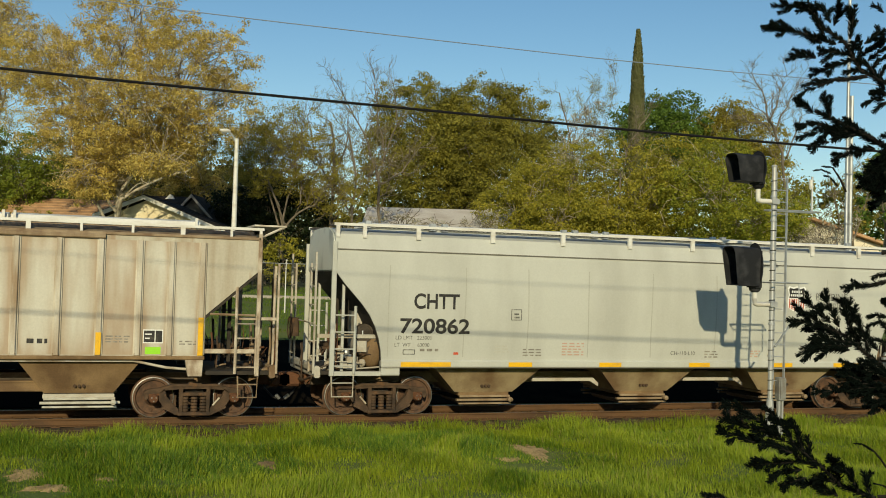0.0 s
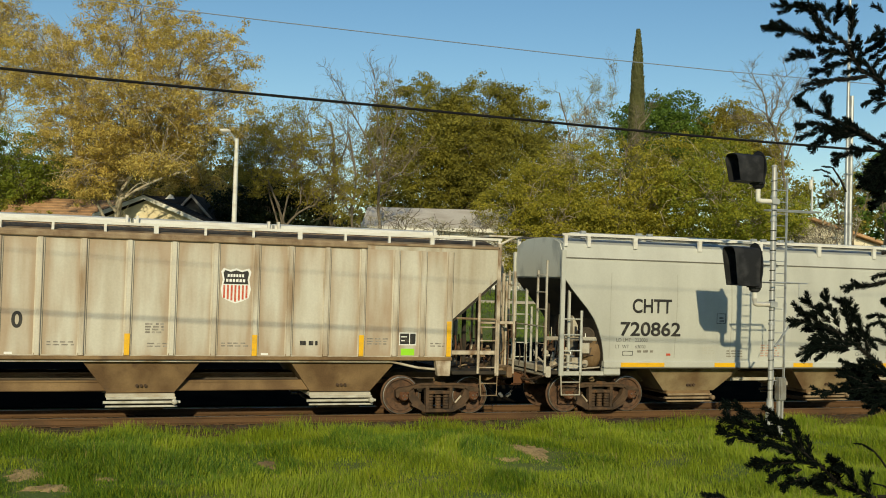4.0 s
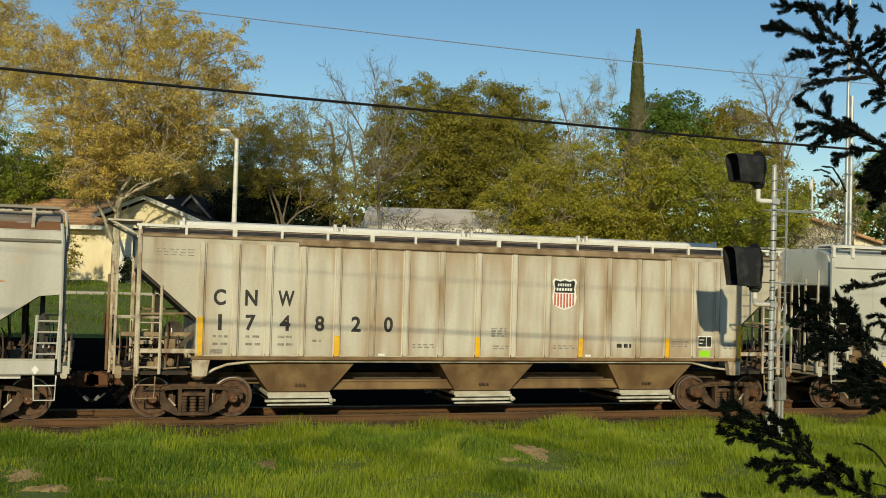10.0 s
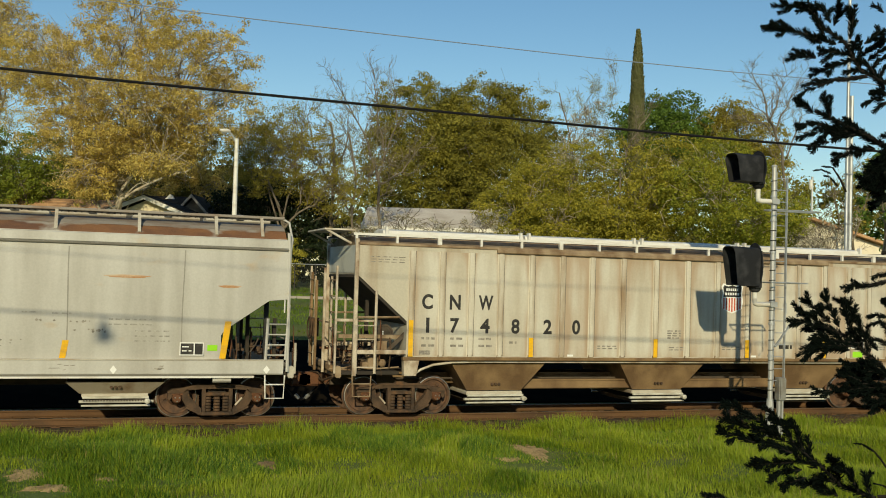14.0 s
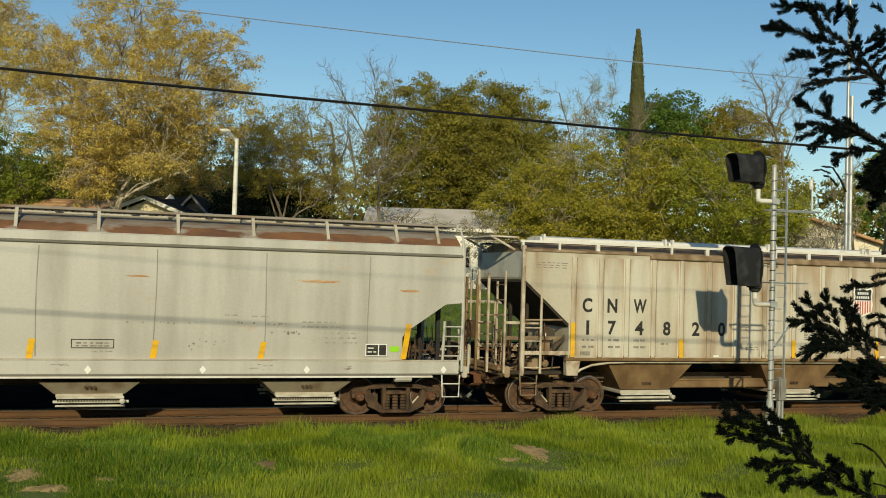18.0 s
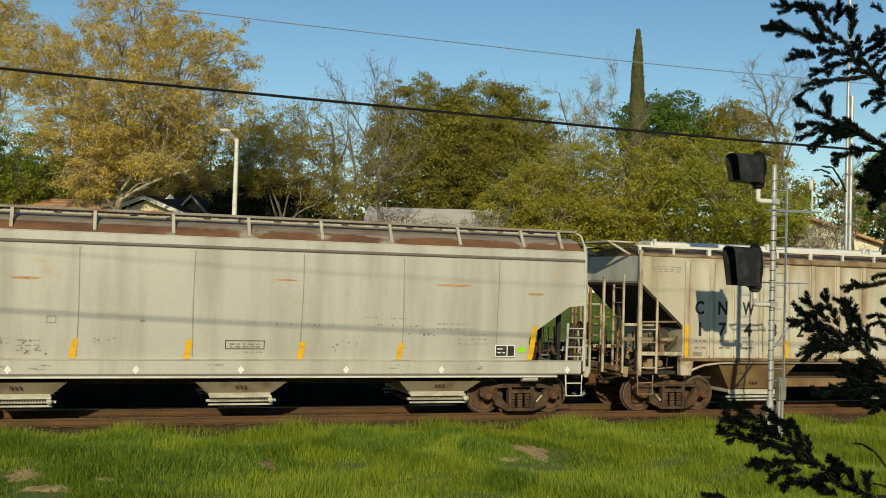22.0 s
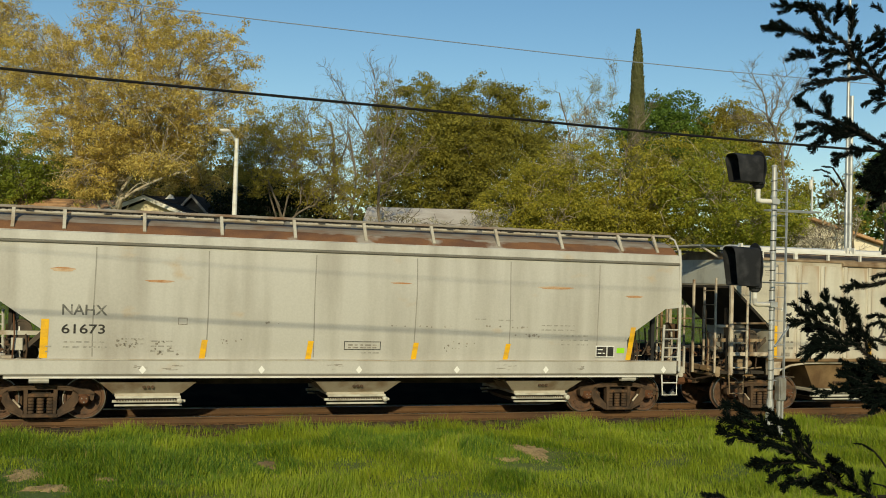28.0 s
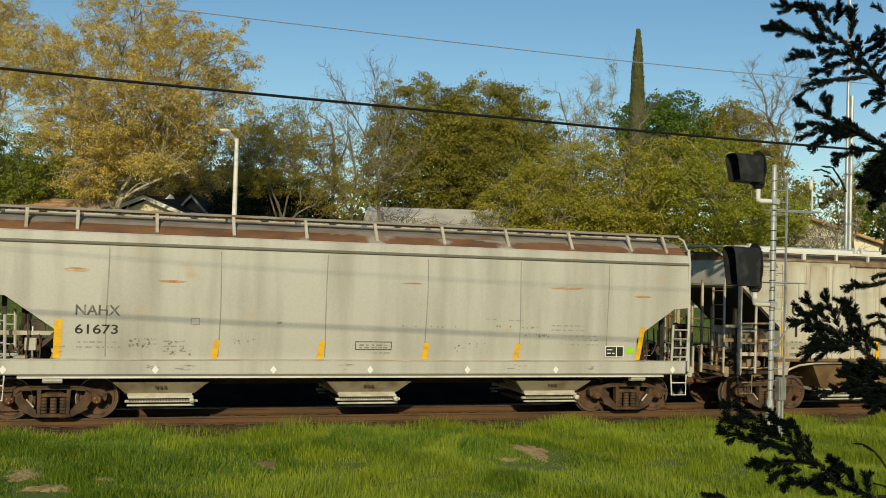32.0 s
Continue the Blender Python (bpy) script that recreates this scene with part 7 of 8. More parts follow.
SILVER = mat("aluminium_paint", (0.46, 0.47, 0.46), 0.45, 0.35, (0.48, 0.48, 0.46), 0.4, (5, 5, 2), grain=0.06)
CASE_GREY = mat("dull_grey_case", (0.24, 0.24, 0.22), 0.6, 0.1, (0.16, 0.13, 0.10), 0.4, (6, 6, 4))
CABLE = mat("black_cable", (0.014, 0.014, 0.015), 0.9, spec=0.1)
WIRE = mat("grey_wire", (0.20, 0.25, 0.34), 0.6, 0.0)


def signal_head(mast, x, z, hood_len, h):
    """Signal head that looks along the track: housing, round-topped backing plate, long hood cut back below, elbow bracket."""
    y = -3.0
    head = part("signal_head", Shape().box(x + 0.06, x + 0.30, y - 0.20, y + 0.20, z - h / 2, z + h / 2 - 0.08, 0.05), HOOD, mast, "black signal head")
    plate = Shape()
    n = 28
    ring = [(0.36 * math.cos(t), (h / 2 + 0.10) * math.sin(t)) for t in (2 * math.pi * j / n for j in range(n))]
    plate.loft([[(x + dx, y + a, z + 0.02 + b) for a, b in ring] for dx in (0.16, 0.185)])
    part("backing_plate", plate, HOOD, head, "oval black backing plate")
    hood = Shape()
    prof = [(-0.25, -h / 2 + 0.03), (-0.28, h / 2 - 0.18), (-0.24, h / 2 - 0.06), (-0.14, h / 2 - 0.01), (0.14, h / 2 - 0.01), (0.24, h / 2 - 0.06), (0.28, h / 2 - 0.18), (0.25, -h / 2 + 0.03)]
    inner = [(a * 0.93, b * 0.96) for a, b in prof]
    front = lambda b: x - hood_len + 0.14 * (0.5 - b / h)
    out = [[(x + 0.17, y + a, z + b) for a, b in prof], [(front(b), y + a, z + b + 0.02) for a, b in prof]]
    inn = [[(front(b), y + a, z + b + 0.02) for a, b in inner], [(x + 0.15, y + a, z + b) for a, b in inner]]
    hood.loft(out + inn, cap=False)
    part("hood", hood, HOOD, head, "long black sun hood", True)
    part("lens", Shape().prism_x([(y + 0.1 * math.cos(t), z + 0.1 * math.sin(t)) for t in (2 * math.pi * j / 16 for j in range(16))], x + 0.135, x + 0.155), BLACK_PAINT, head)
    part("bracket", Shape().tube([(x + 0.20, y, z - h / 2 - 0.02), (x + 0.20, y, z - h / 2 - 0.34), (x + 0.215, y, z - h / 2 - 0.39), (x + 0.27, y, z - h / 2 - 0.41), (16.2, y, z - h / 2 - 0.41)], 0.062, 10), WHITE_PAINT, head, "pale elbow bracket", True)
    part("clamp", Shape().box(16.15, 16.35, y - 0.11, y + 0.11, z - h / 2 - 0.48, z - h / 2 - 0.34, 0.02), SILVER, head)
    part("junction", Shape().sphere((x + 0.20, y, z - h / 2 - 0.02), (0.15, 0.15, 0.11), 12, 6), HOOD, head)
    part("hinge", Shape().box(x + 0.30, x + 0.33, y - 0.05, y + 0.05, z - 0.2, z + 0.15), HOOD, head)


def signal_mast():
    mast = new("signal_mast")
    # set back along the line of sight, base on the low berm
    mast.matrix_basis = Matrix.Translation(EYE) @ Matrix.Scale(0.9423, 4) @ Matrix.Translation(-EYE)
    tagged(mast, "silver railway signal mast with two black hooded heads and a ladder", "railway signal")
    x, y = 16.25, -3.0
    part("mast", Shape().tube([(x, y, -0.4), (x, y, 6.38)], 0.062, 14), SILVER, mast, smooth=True)
    part("mast_cap", Shape().sphere((x, y, 6.39), (0.075, 0.075, 0.05), 10, 6), SILVER, mast)
    part("base_casting", Shape().tube([(x, y, -0.4), (x, y, 0.1), (x, y, 0.5)], 0.13, 12, 0.085), SILVER, mast)
    signal_head(mast, 15.58, 6.27, 0.62, 0.72)
    signal_head(mast, 15.54, 3.82, 0.60, 1.0)
    lx = 16.64
    part("ladder_stile", Shape().box(lx - 0.015, lx + 0.015, y - 0.03, y + 0.03, 0.9, 6.12), STEEL, mast)
    part("ladder_stile", Shape().box(x + 0.07, x + 0.09, y - 0.01, y + 0.02, 0.9, 6.25), STEEL, mast)
    for i in range(18):
        part("ladder_rung", Shape().tube([(x + 0.09, y, 1.0 + i * 0.30), (lx, y, 1.0 + i * 0.30)], 0.012, 6), STEEL, mast)
    for z, xr in ((5.27, 17.42), (3.46, 17.05)):
        part("guard_rail", Shape().tube([(x - 0.28, y, z), (xr, y, z)], 0.024, 6), STEEL, mast)
        part("guard_hoop", Shape().tube([(x - 0.28, y, z), (x - 0.28, y - 0.35, z), (xr, y - 0.35, z), (xr, y, z)], 0.018, 6), STEEL, mast)
    part("lamp_post", Shape().tube([(17.40, y, 5.27), (17.40, y, 6.2)], 0.03, 8), STEEL, mast)
    part("marker", Shape().tube([(17.36, y, 5.88), (17.36, y, 6.12)], 0.045, 8), WHITE_PAINT, mast, "small white marker lamp")
    part("guard_end", Shape().tube([(17.05, y, 3.46), (17.08, y, 2.75), (16.95, y, 2.6)], 0.014, 6), STEEL, mast)
    part("brace", Shape().box(-0.015, 0.015, -0.03, 0.03, 0, 0.75), STEEL, mast).matrix_basis = pose(x + 0.08, y - 0.05, 1.85, 0, 38, 0)
    part("hook", Shape().tube([(16.55, y, 2.75), (16.60, y, 2.95), (16.68, y, 2.95), (16.70, y, 2.7), (16.6, y, 2.6)], 0.014, 6), STEEL, mast)
    case = part("relay_case", Shape().box(16.44, 16.64, y - 0.13, y + 0.10, 0.52, 1.08, 0.03), CASE_GREY, mast, "small dull grey relay case")
    part("case_leg", Shape().box(16.46, 16.52, y - 0.06, y + 0.02, -0.4, 0.54), SILVER, case)
    part("case_leg", Shape().box(16.56, 16.61, y - 0.06, y + 0.02, -0.4, 0.54), SILVER, case)
    part("case_door", Shape().box(16.46, 16.62, y - 0.145, y - 0.128, 0.56, 1.04), CASE_GREY, case)
    for z in (0.5, 1.6, 2.4, 4.2, 5.0, 5.6):
        part("band", Shape().tube([(x, y, z), (x, y, z + 0.05)], 0.082, 12), STEEL, mast)
    # cable wound up the mast
    for i in range(22):
        z = 0.75 + i * 0.25
        ring = [(x + 0.068 * math.cos(t), y + 0.068 * math.sin(t), z + 0.03 * t / 6.28) for t in (2 * math.pi * j / 10 for j in range(11))]
        part("cable_turn", Shape().tube(ring, 0.010, 5), CABLE, mast)


signal_mast()


def wire(name, label, y, z, low, sag, r, material, skew=0.0019):
    """A sagging wire; skew: how fast it nears the camera along the track."""
    pts = []
    for i in range(41):
        x = -35 + i * 2.5
        p = Vector((x, y, z + sag * (x - low) ** 2 + 0.006 * math.sin(i * 1.7)))
        pts.append(EYE + (p - EYE) * (1 - skew * (x - 2)))
    ob = part(name, Shape().tube(pts, r, 6), material)
    return tagged(ob, label, "cable", "wires along the track")


wire("overhead_cable", "thick black cable strung along the track", -10.51, 5.727, 14.42, 0.00061, 0.0208, CABLE)
wire("overhead_wire", "thin grey twisted wire strung along the track", -10.22, 6.908, 6.98, 0.00146, 0.0078, WIRE)


def utility_pole(x, y, z0, z1):
    p = tagged(new("utility_pole"), "slim grey steel pole with a conduit behind the train", "pole")
    part("shaft", Shape().tube([(x, y, z0), (x, y, z1)], 0.085, 12, 0.06), STEEL, p, smooth=True)
    part("conduit", Shape().tube([(x + 0.16, y - 0.03, z0), (x + 0.16, y - 0.03, 11.2)], 0.075, 8), STEEL, p)
    for z in (4, 6, 8, 10):
        part("strap", Shape().box(x - 0.10, x + 0.25, y - 0.12, y + 0.10, z, z + 0.05), STEEL, p)


utility_pole(28.72, 9.3, 1.0, 16.5)


def street_lamp(x, y, z0):
    p = tagged(new("street_lamp"), "white street lamp with a curved arm and oval head", "street lamp")
    part("pole", Shape().tube([(x, y, z0), (x - 0.01, y, 9.15)], 0.13, 12, 0.085), WHITE_PAINT, p, smooth=True)
    part("base_plate", Shape().box(x - 0.22, x + 0.22, y - 0.22, y + 0.22, z0, z0 + 0.08, 0.02), CONCRETE, p)
    part("arm", Shape().tube([(x - 0.01, y, 8.85), (x - 0.12, y, 9.15), (x - 0.28, y, 9.36), (x - 0.42, y, 9.44)], 0.035, 8), SILVER, p)
    head = part("head", Shape().sphere((x - 0.52, y, 9.46), (0.24, 0.13, 0.09), 16, 8), WHITE_PAINT, p, "oval white lamp head", True)
    part("lens", Shape().sphere((x - 0.55, y, 9.39), (0.15, 0.09, 0.05), 12, 6), SILVER, head)


street_lamp(5.80, 20.3, 2.3)

# ---- buildings behind the bank ----
STUCCO = mat("pale_yellow_stucco", (0.80, 0.71, 0.50), 0.9, 0, (0.66, 0.54, 0.34), 0.4, (0.8, 0.8, 0.8), 30, 0.06, 0.1)
CREAM = mat("cream_wall_paint", (0.78, 0.72, 0.58), 0.85, 0, (0.66, 0.58, 0.44), 0.4, (0.8, 0.8, 0.8), 30, 0.05, 0.08)
SHINGLE = mat("brown_shingle", (0.44, 0.26, 0.14), 0.9, 0, (0.30, 0.165, 0.085), 0.5, (2, 2, 2), 18, 0.2, 0.3, per=0.2)
SHINGLE_DARK = mat("dark_shingle", (0.040, 0.035, 0.031), 0.95, 0, (0.06, 0.052, 0.045), 0.5, (2, 2, 2), 18, 0.2, 0.3, per=0.2, spec=0.1)
GLASS = mat("window_glass", (0.02, 0.025, 0.03), 0.08, 0, grain=0.02, bump=0, spec=0.8)
SIDING = mat("white_siding", (0.80, 0.79, 0.75), 0.7, 0, (0.70, 0.68, 0.62), 0.3, (1, 1, 1), 30, 0.04, 0.05, per=0.04)
# dark grey: the shade on the second house is put into its wall colour
GREY_WALL = mat("shaded_grey_siding", (0.22, 0.215, 0.21), 0.9, 0, (0.15, 0.145, 0.14), 0.5, (2, 2, 6))
GREY_TRIM = mat("weathered_trim", (0.40, 0.38, 0.35), 0.8, 0, (0.25, 0.23, 0.20), 0.5, (3, 3, 3))
PALE_ROOF = mat("pale_gravel_roof", (0.60, 0.55, 0.49), 0.95, 0, (0.48, 0.42, 0.36), 0.5, (0.8, 0.8, 0.8), 20, 0.15, 0.2)


class At:
    """Shifts parts of a house: x along its front, y into it, on a base that is turned with the street."""

    def __init__(self, name, label, category, x, y, z, turn):
        self.ob = tagged(new(name), label, category)
        self.ob.matrix_basis = pose(x, y, z, 0, 0, turn)


def window_on(house, x, z, w, h, y, cols, rows):
    win = part("window", Shape().box(x - w / 2, x + w / 2, y, y + 0.05, z - h / 2, z + h / 2), GLASS, house, "white-framed window with small panes")
    fr = Shape()
    for a, b, c, d in ((x - w / 2 - 0.08, x + w / 2 + 0.08, z + h / 2, z + h / 2 + 0.09), (x - w / 2 - 0.08, x + w / 2 + 0.08, z - h / 2 - 0.09, z - h / 2)):
        fr.box(a, b, y - 0.05, y + 0.06, c, d)
    for a in (x - w / 2 - 0.08, x + w / 2):
        fr.box(a, a + 0.08, y - 0.05, y + 0.06, z - h / 2, z + h / 2)
    part("window_frame", fr, WHITE_PAINT, win)
    for i in range(1, cols):
        part("glazing_bar", Shape().box(x - w / 2 + i * w / cols - 0.025, x - w / 2 + i * w / cols + 0.025, y - 0.03, y - 0.002, z - h / 2, z + h / 2), WHITE_PAINT, win)
    for i in range(1, rows):
        part("glazing_bar", Shape().box(x - w / 2, x + w / 2, y - 0.032, y - 0.004, z - h / 2 + i * h / rows - 0.025, z - h / 2 + i * h / rows + 0.025), WHITE_PAINT, win)


def shingle_rows(parent, x0, x1, y0, z0, y1, z1, material, rows=9):
    """Courses of shingles on a slope from its eave up to its ridge."""
    for i in range(rows):
        u0, u1 = i / rows, (i + 1.12) / rows
        ya, za, yb, zb = y0 + (y1 - y0) * u0, z0 + (z1 - z0) * u0, y0 + (y1 - y0) * u1, z0 + (z1 - z0) * u1
        s = Shape()
        s.loft([[(x0, ya, za + 0.05), (x1, ya, za + 0.05), (x1, ya, za - 0.01), (x0, ya, za - 0.01)], [(x0, yb, zb + 0.02), (x1, yb, zb + 0.02), (x1, yb, zb - 0.03), (x0, yb, zb - 0.03)]])
        part("shingle_course", s, material, parent)


def yellow_house():
    h = At("house", "pale yellow stucco house with a gabled roof and white trim", "house", 0.0, 27.6, 2.55, -18.7).ob
    # front wing with its gable towards the track
    part("wall", Shape().prism([(0.6, 0), (6.1, 0), (6.1, 2.84), (2.55, 4.15), (0.6, 3.3)], 0.0, 0.2), STUCCO, h, "pale yellow gable wall")
    for x in (0.6, 5.9):
        part("wall", Shape().box(x, x + 0.2, 0.2, 6, 0, 2.9), STUCCO, h)
    part("wall", Shape().box(-5.0, 0.6, 1.6, 1.8, 0, 2.9), STUCCO, h)
    for xa, za in ((0.15, 3.40), (6.5, 2.80)):
        xb, zb = 2.55, 4.38
        part("fascia", Shape().prism([(xa, za - 0.20), (xb, zb - 0.20), (xb, zb), (xa, za)], -0.5, -0.44), WHITE_PAINT, h, "white gable trim")
        r = part("roof", Shape().prism([(xa, za), (xb, zb), (xb, zb - 0.1), (xa, za - 0.1)], -0.44, 6.5), SHINGLE_DARK, h, "dark shingle roof")
        for i in range(8):
            u = i / 8
            xx, zz = xa + (xb - xa) * u, za + (zb - za) * u
            x2, z2 = xa + (xb - xa) * (u + 0.14), za + (zb - za) * (u + 0.14)
            part("shingle_course", Shape().prism([(xx, zz + 0.05), (x2, z2 + 0.02), (x2, z2), (xx, zz)], -0.46, 6.5), SHINGLE_DARK, r)
    # side wing
    side = part("side_roof", Shape().prism_x([(1.0, 2.9), (4.0, 4.35), (7.0, 2.9), (7.0, 2.8), (4.0, 4.2), (1.0, 2.8)], -5.4, 0.6), SHINGLE, h, "brown shingle roof")
    shingle_rows(side, -5.4, 0.55, 1.0, 2.9, 4.0, 4.35, SHINGLE)
    part("fascia", Shape().box(-5.4, 0.45, 0.92, 0.98, 2.72, 2.92), WHITE_PAINT, h)
    window_on(h, 3.3, 2.0, 0.42, 1.25, -0.03, 1, 1)
    shutter = part("shutter", Shape().box(3.56, 3.98, -0.07, -0.005, 1.4, 2.62), CREAM, h, "cream louvred shutter")
    for i in range(9):
        part("slat", Shape().box(3.60, 3.94, -0.10, -0.07, 1.46 + i * 0.127, 1.52 + i * 0.127), CREAM, shutter)
    window_on(h, 5.32, 2.0, 0.40, 1.2, -0.03, 1, 1)
    part("shutter", Shape().box(4.86, 5.02, -0.07, -0.005, 1.4, 2.6), CREAM, h, "cream louvred shutter")
    part("door", Shape().box(1.10, 1.98, -0.06, -0.005, 0.12, 2.1), WHITE_PAINT, h, "white front door")
    part("door_frame", Shape().box(0.98, 1.10, -0.08, -0.005, 0, 2.2).box(1.98, 2.10, -0.08, -0.005, 0, 2.2).box(0.98, 2.10, -0.08, -0.005, 2.1, 2.24), CREAM, h)
    part("step", Shape().box(0.95, 2.2, -0.9, 0, 0, 0.18, 0.02), CONCRETE, h)
    base = part("plinth", Shape().box(2.2, 6.11, -0.03, -0.002, 0, 0.34), CONCRETE, h, "pale block plinth")
    for i in range(9):
        for j in range(2):
            part("block", Shape().box(2.22 + i * 0.41 - 0.1 * j, 2.60 + i * 0.41 - 0.1 * j, -0.06, -0.03, 0.01 + j * 0.17, 0.165 + j * 0.17), CONCRETE, base)


yellow_house()


def second_house():
    """The dark gabled roof that rises behind the yellow house."""
    h = At("house", "grey house with dark gabled roofs behind the yellow one", "house", 2.2, 34.0, 2.7, -18.7).ob
    part("wall", Shape().box(0, 4.6, 0.1, 5, 0, 3.2), GREY_WALL, h)
    r = part("roof", Shape().prism_x([(-0.4, 3.1), (2.5, 4.85), (5.4, 3.1), (5.4, 3.0), (2.5, 4.7), (-0.4, 3.0)], -0.5, 3.2), SHINGLE_DARK, h, "dark shingle roof")
    shingle_rows(r, -0.5, 3.2, -0.4, 3.12, 2.5, 4.87, SHINGLE_DARK, 8)
    part("gable", Shape().prism([(1.75, 3.0), (3.2, 4.62), (4.65, 3.0), (4.65, 0.5), (1.75, 0.5)], -0.3, 0.1), GREY_WALL, h, "gable wall painted dark grey for its shade")
    for e in (1.35, 5.05):
        part("gable_roof", Shape().prism([(3.2, 4.86), (e, 2.82), (e, 2.72), (3.2, 4.72)], -0.7, 2.6), SHINGLE_DARK, h)
        part("fascia", Shape().prism([(3.2, 4.84), (e, 2.80), (e, 2.64), (3.2, 4.66)], -0.76, -0.70), GREY_TRIM, h, "weathered grey trim")
    part("roof_vent", Shape().prism([(1.0, 4.74), (1.28, 5.02), (1.56, 4.74)], 2.2, 2.6), WHITE_PAINT, h, "small white roof vent")


second_house()


def white_building():
    h = At("building", "long white building with a pale low-pitched roof", "building", 15.6, 35.13, 2.8, -18.7).ob
    part("wall", Shape().box(0, 16, 0.05, 9, 0, 3.6), SIDING, h)
    for i in range(18):
        part("board", Shape().prism_x([(-0.03, i * 0.2), (0.05, i * 0.2), (0.05, i * 0.2 + 0.2), (-0.005, i * 0.2 + 0.2)], 0, 16), SIDING, h)
    part("roof", Shape().prism_x([(-0.5, 3.55), (4.5, 5.05), (9.5, 3.55), (9.5, 3.45), (4.5, 4.9), (-0.5, 3.45)], -0.4, 16.4), PALE_ROOF, h, "pale gravel-covered roof")
    part("fascia", Shape().box(-0.4, 16.4, -0.55, -0.505, 3.38, 3.58), WHITE_PAINT, h)
    window_on(h, 5.4, 1.9, 1.4, 1.2, -0.06, 2, 2)
    window_on(h, 9.0, 1.9, 1.4, 1.2, -0.06, 2, 2)


white_building()


def right_house():
    h = At("house", "pale house with a low brown gable behind bare trees", "house", 35.9, 24.2, 2.45, -18.7).ob
    part("wall", Shape().prism([(0, 0), (6.5, 0), (6.5, 3.4), (2.2, 4.75), (0, 4.0)], 0, 6), CREAM, h)
    for e, z in ((7.0, 3.45), (-0.4, 4.1)):
        part("roof", Shape().prism([(2.2, 4.95), (e, z), (e, z - 0.15), (2.2, 4.8)], -0.5, 6.5), SHINGLE, h, "brown low gable roof")
    window_on(h, 4.6, 2.0, 1.2, 1.0, -0.04, 2, 2)


right_house()

# pavement along the far lawn, and the street behind
side_walk = Shape()
for i in range(60):
    x = -20 + i * 1.5
    y = 20.2
    z = float(ground_z(x, y)) + 0.075
    slab = Shape().box(x, x + 1.48, y - 0.55, y + 0.55, z - 0.12, z, 0)
    if i == 0:
        pavement = tagged(new("pavement"), "pale concrete pavement across the lawn", "pavement", kind="structure")
    part("slab", slab, CONCRETE, pavement)


def mesh_fence():
    f = tagged(new("fence"), "low chain-link fence with thin steel posts", "fence")
    y0 = 24.0
    for i in range(14):
        x = 6.2 + i * 1.0
        part("post", Shape().tube([(x, y0, 2.5), (x, y0, 3.9)], 0.025, 6), GRATE, f)
    part("top_rail", Shape().tube([(6.2, y0, 3.86), (19.2, y0, 3.86)], 0.018, 6), STEEL, f)
    w = Shape()
    for i in range(170):
        x = 6.2 + i * 0.075
        w.tube([(x, y0, 2.6), (x + 0.6, y0, 3.84)], 0.003, 3)
        w.tube([(x + 0.6, y0, 2.6), (x, y0, 3.84)], 0.003, 3)
    tagged(part("netting", w, GRATE, f), kind="stuff")


mesh_fence()
bush_lobes = (("round clipped green bush below a window", (1.9, 26.4, 3.2, 0.7, 0.75), DARK), ("leafy shrub by the house corner", (-1.5, 24.0, 4.0, 1.2, 1.4), OLIVE), ("flowering pale shrub by the house", (-3.2, 23.4, 4.3, 1.9, 1.7), OLIVE), ("leafy shrub with pale flowers behind the fence", (8.9, 25.6, 4.0, 1.0, 1.3), SHRUB), ("dark hedge behind the fence", (12.0, 27.5, 3.8, 2.0, 1.2), DARK), ("near-black hedge put where it is dark beneath the trees", (8.6, 29.0, 4.0, 1.8, 1.5), DARK), ("near-black hedge put where it is dark beneath the trees", (15.2, 30.5, 4.0, 1.9, 1.4), DARK))
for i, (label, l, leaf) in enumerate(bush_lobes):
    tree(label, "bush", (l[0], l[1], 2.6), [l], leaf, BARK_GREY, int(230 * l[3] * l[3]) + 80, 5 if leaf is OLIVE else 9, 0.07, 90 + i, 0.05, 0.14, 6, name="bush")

post = tagged(new("marker_post"), "thin pale marker post standing in the lawn", "post")
part("shaft", Shape().tube([(7.1, 14.6, 1.8), (7.1, 14.6, 3.9)], 0.03, 8, 0.015), WHITE_PAINT, post)

# ---- grass ----
BLADE = leaf_mat("grass_blades", (0.40, 0.46, 0.042), (0.165, 0.26, 0.026), 0.4, 0.9)
LUSH = leaf_mat("lush_blades", (0.18, 0.28, 0.028), (0.065, 0.145, 0.018), 0.35, 1.5)
LAWN = leaf_mat("lawn_blades", (0.18, 0.26, 0.028), (0.085, 0.15, 0.018), 0.35, 0.8)
BLADE_DRY = leaf_mat("dry_blades", (0.44, 0.36, 0.13), (0.28, 0.26, 0.08), 0.3)
DIRT_SPOTS = ((8.9, -5.1, 0.50, 1.0), (8.2, -5.5, 0.5, 0.3), (-0.9, -5.7, 0.55, 0.7), (0.35, -6.1, 0.42, 0.35), (-0.5, -6.7, 0.55, 0.4), (3.3, -5.4, 0.28, 0.4), (17.6, -4.0, 0.4, 0.25))


def bareness(x, y):
    """How far a place lies inside a worn spot: over 1 is bare."""
    b = np.zeros_like(x)
    for cx, cy, rx, ry in DIRT_SPOTS:
        d = np.sqrt(((x - cx) / rx) ** 2 + ((y - cy) / ry) ** 2) + 0.18 * np.sin(x * 9 + cy) * np.sin(y * 11 + cx)
        b = np.maximum(b, 2.0 - d)
    return b


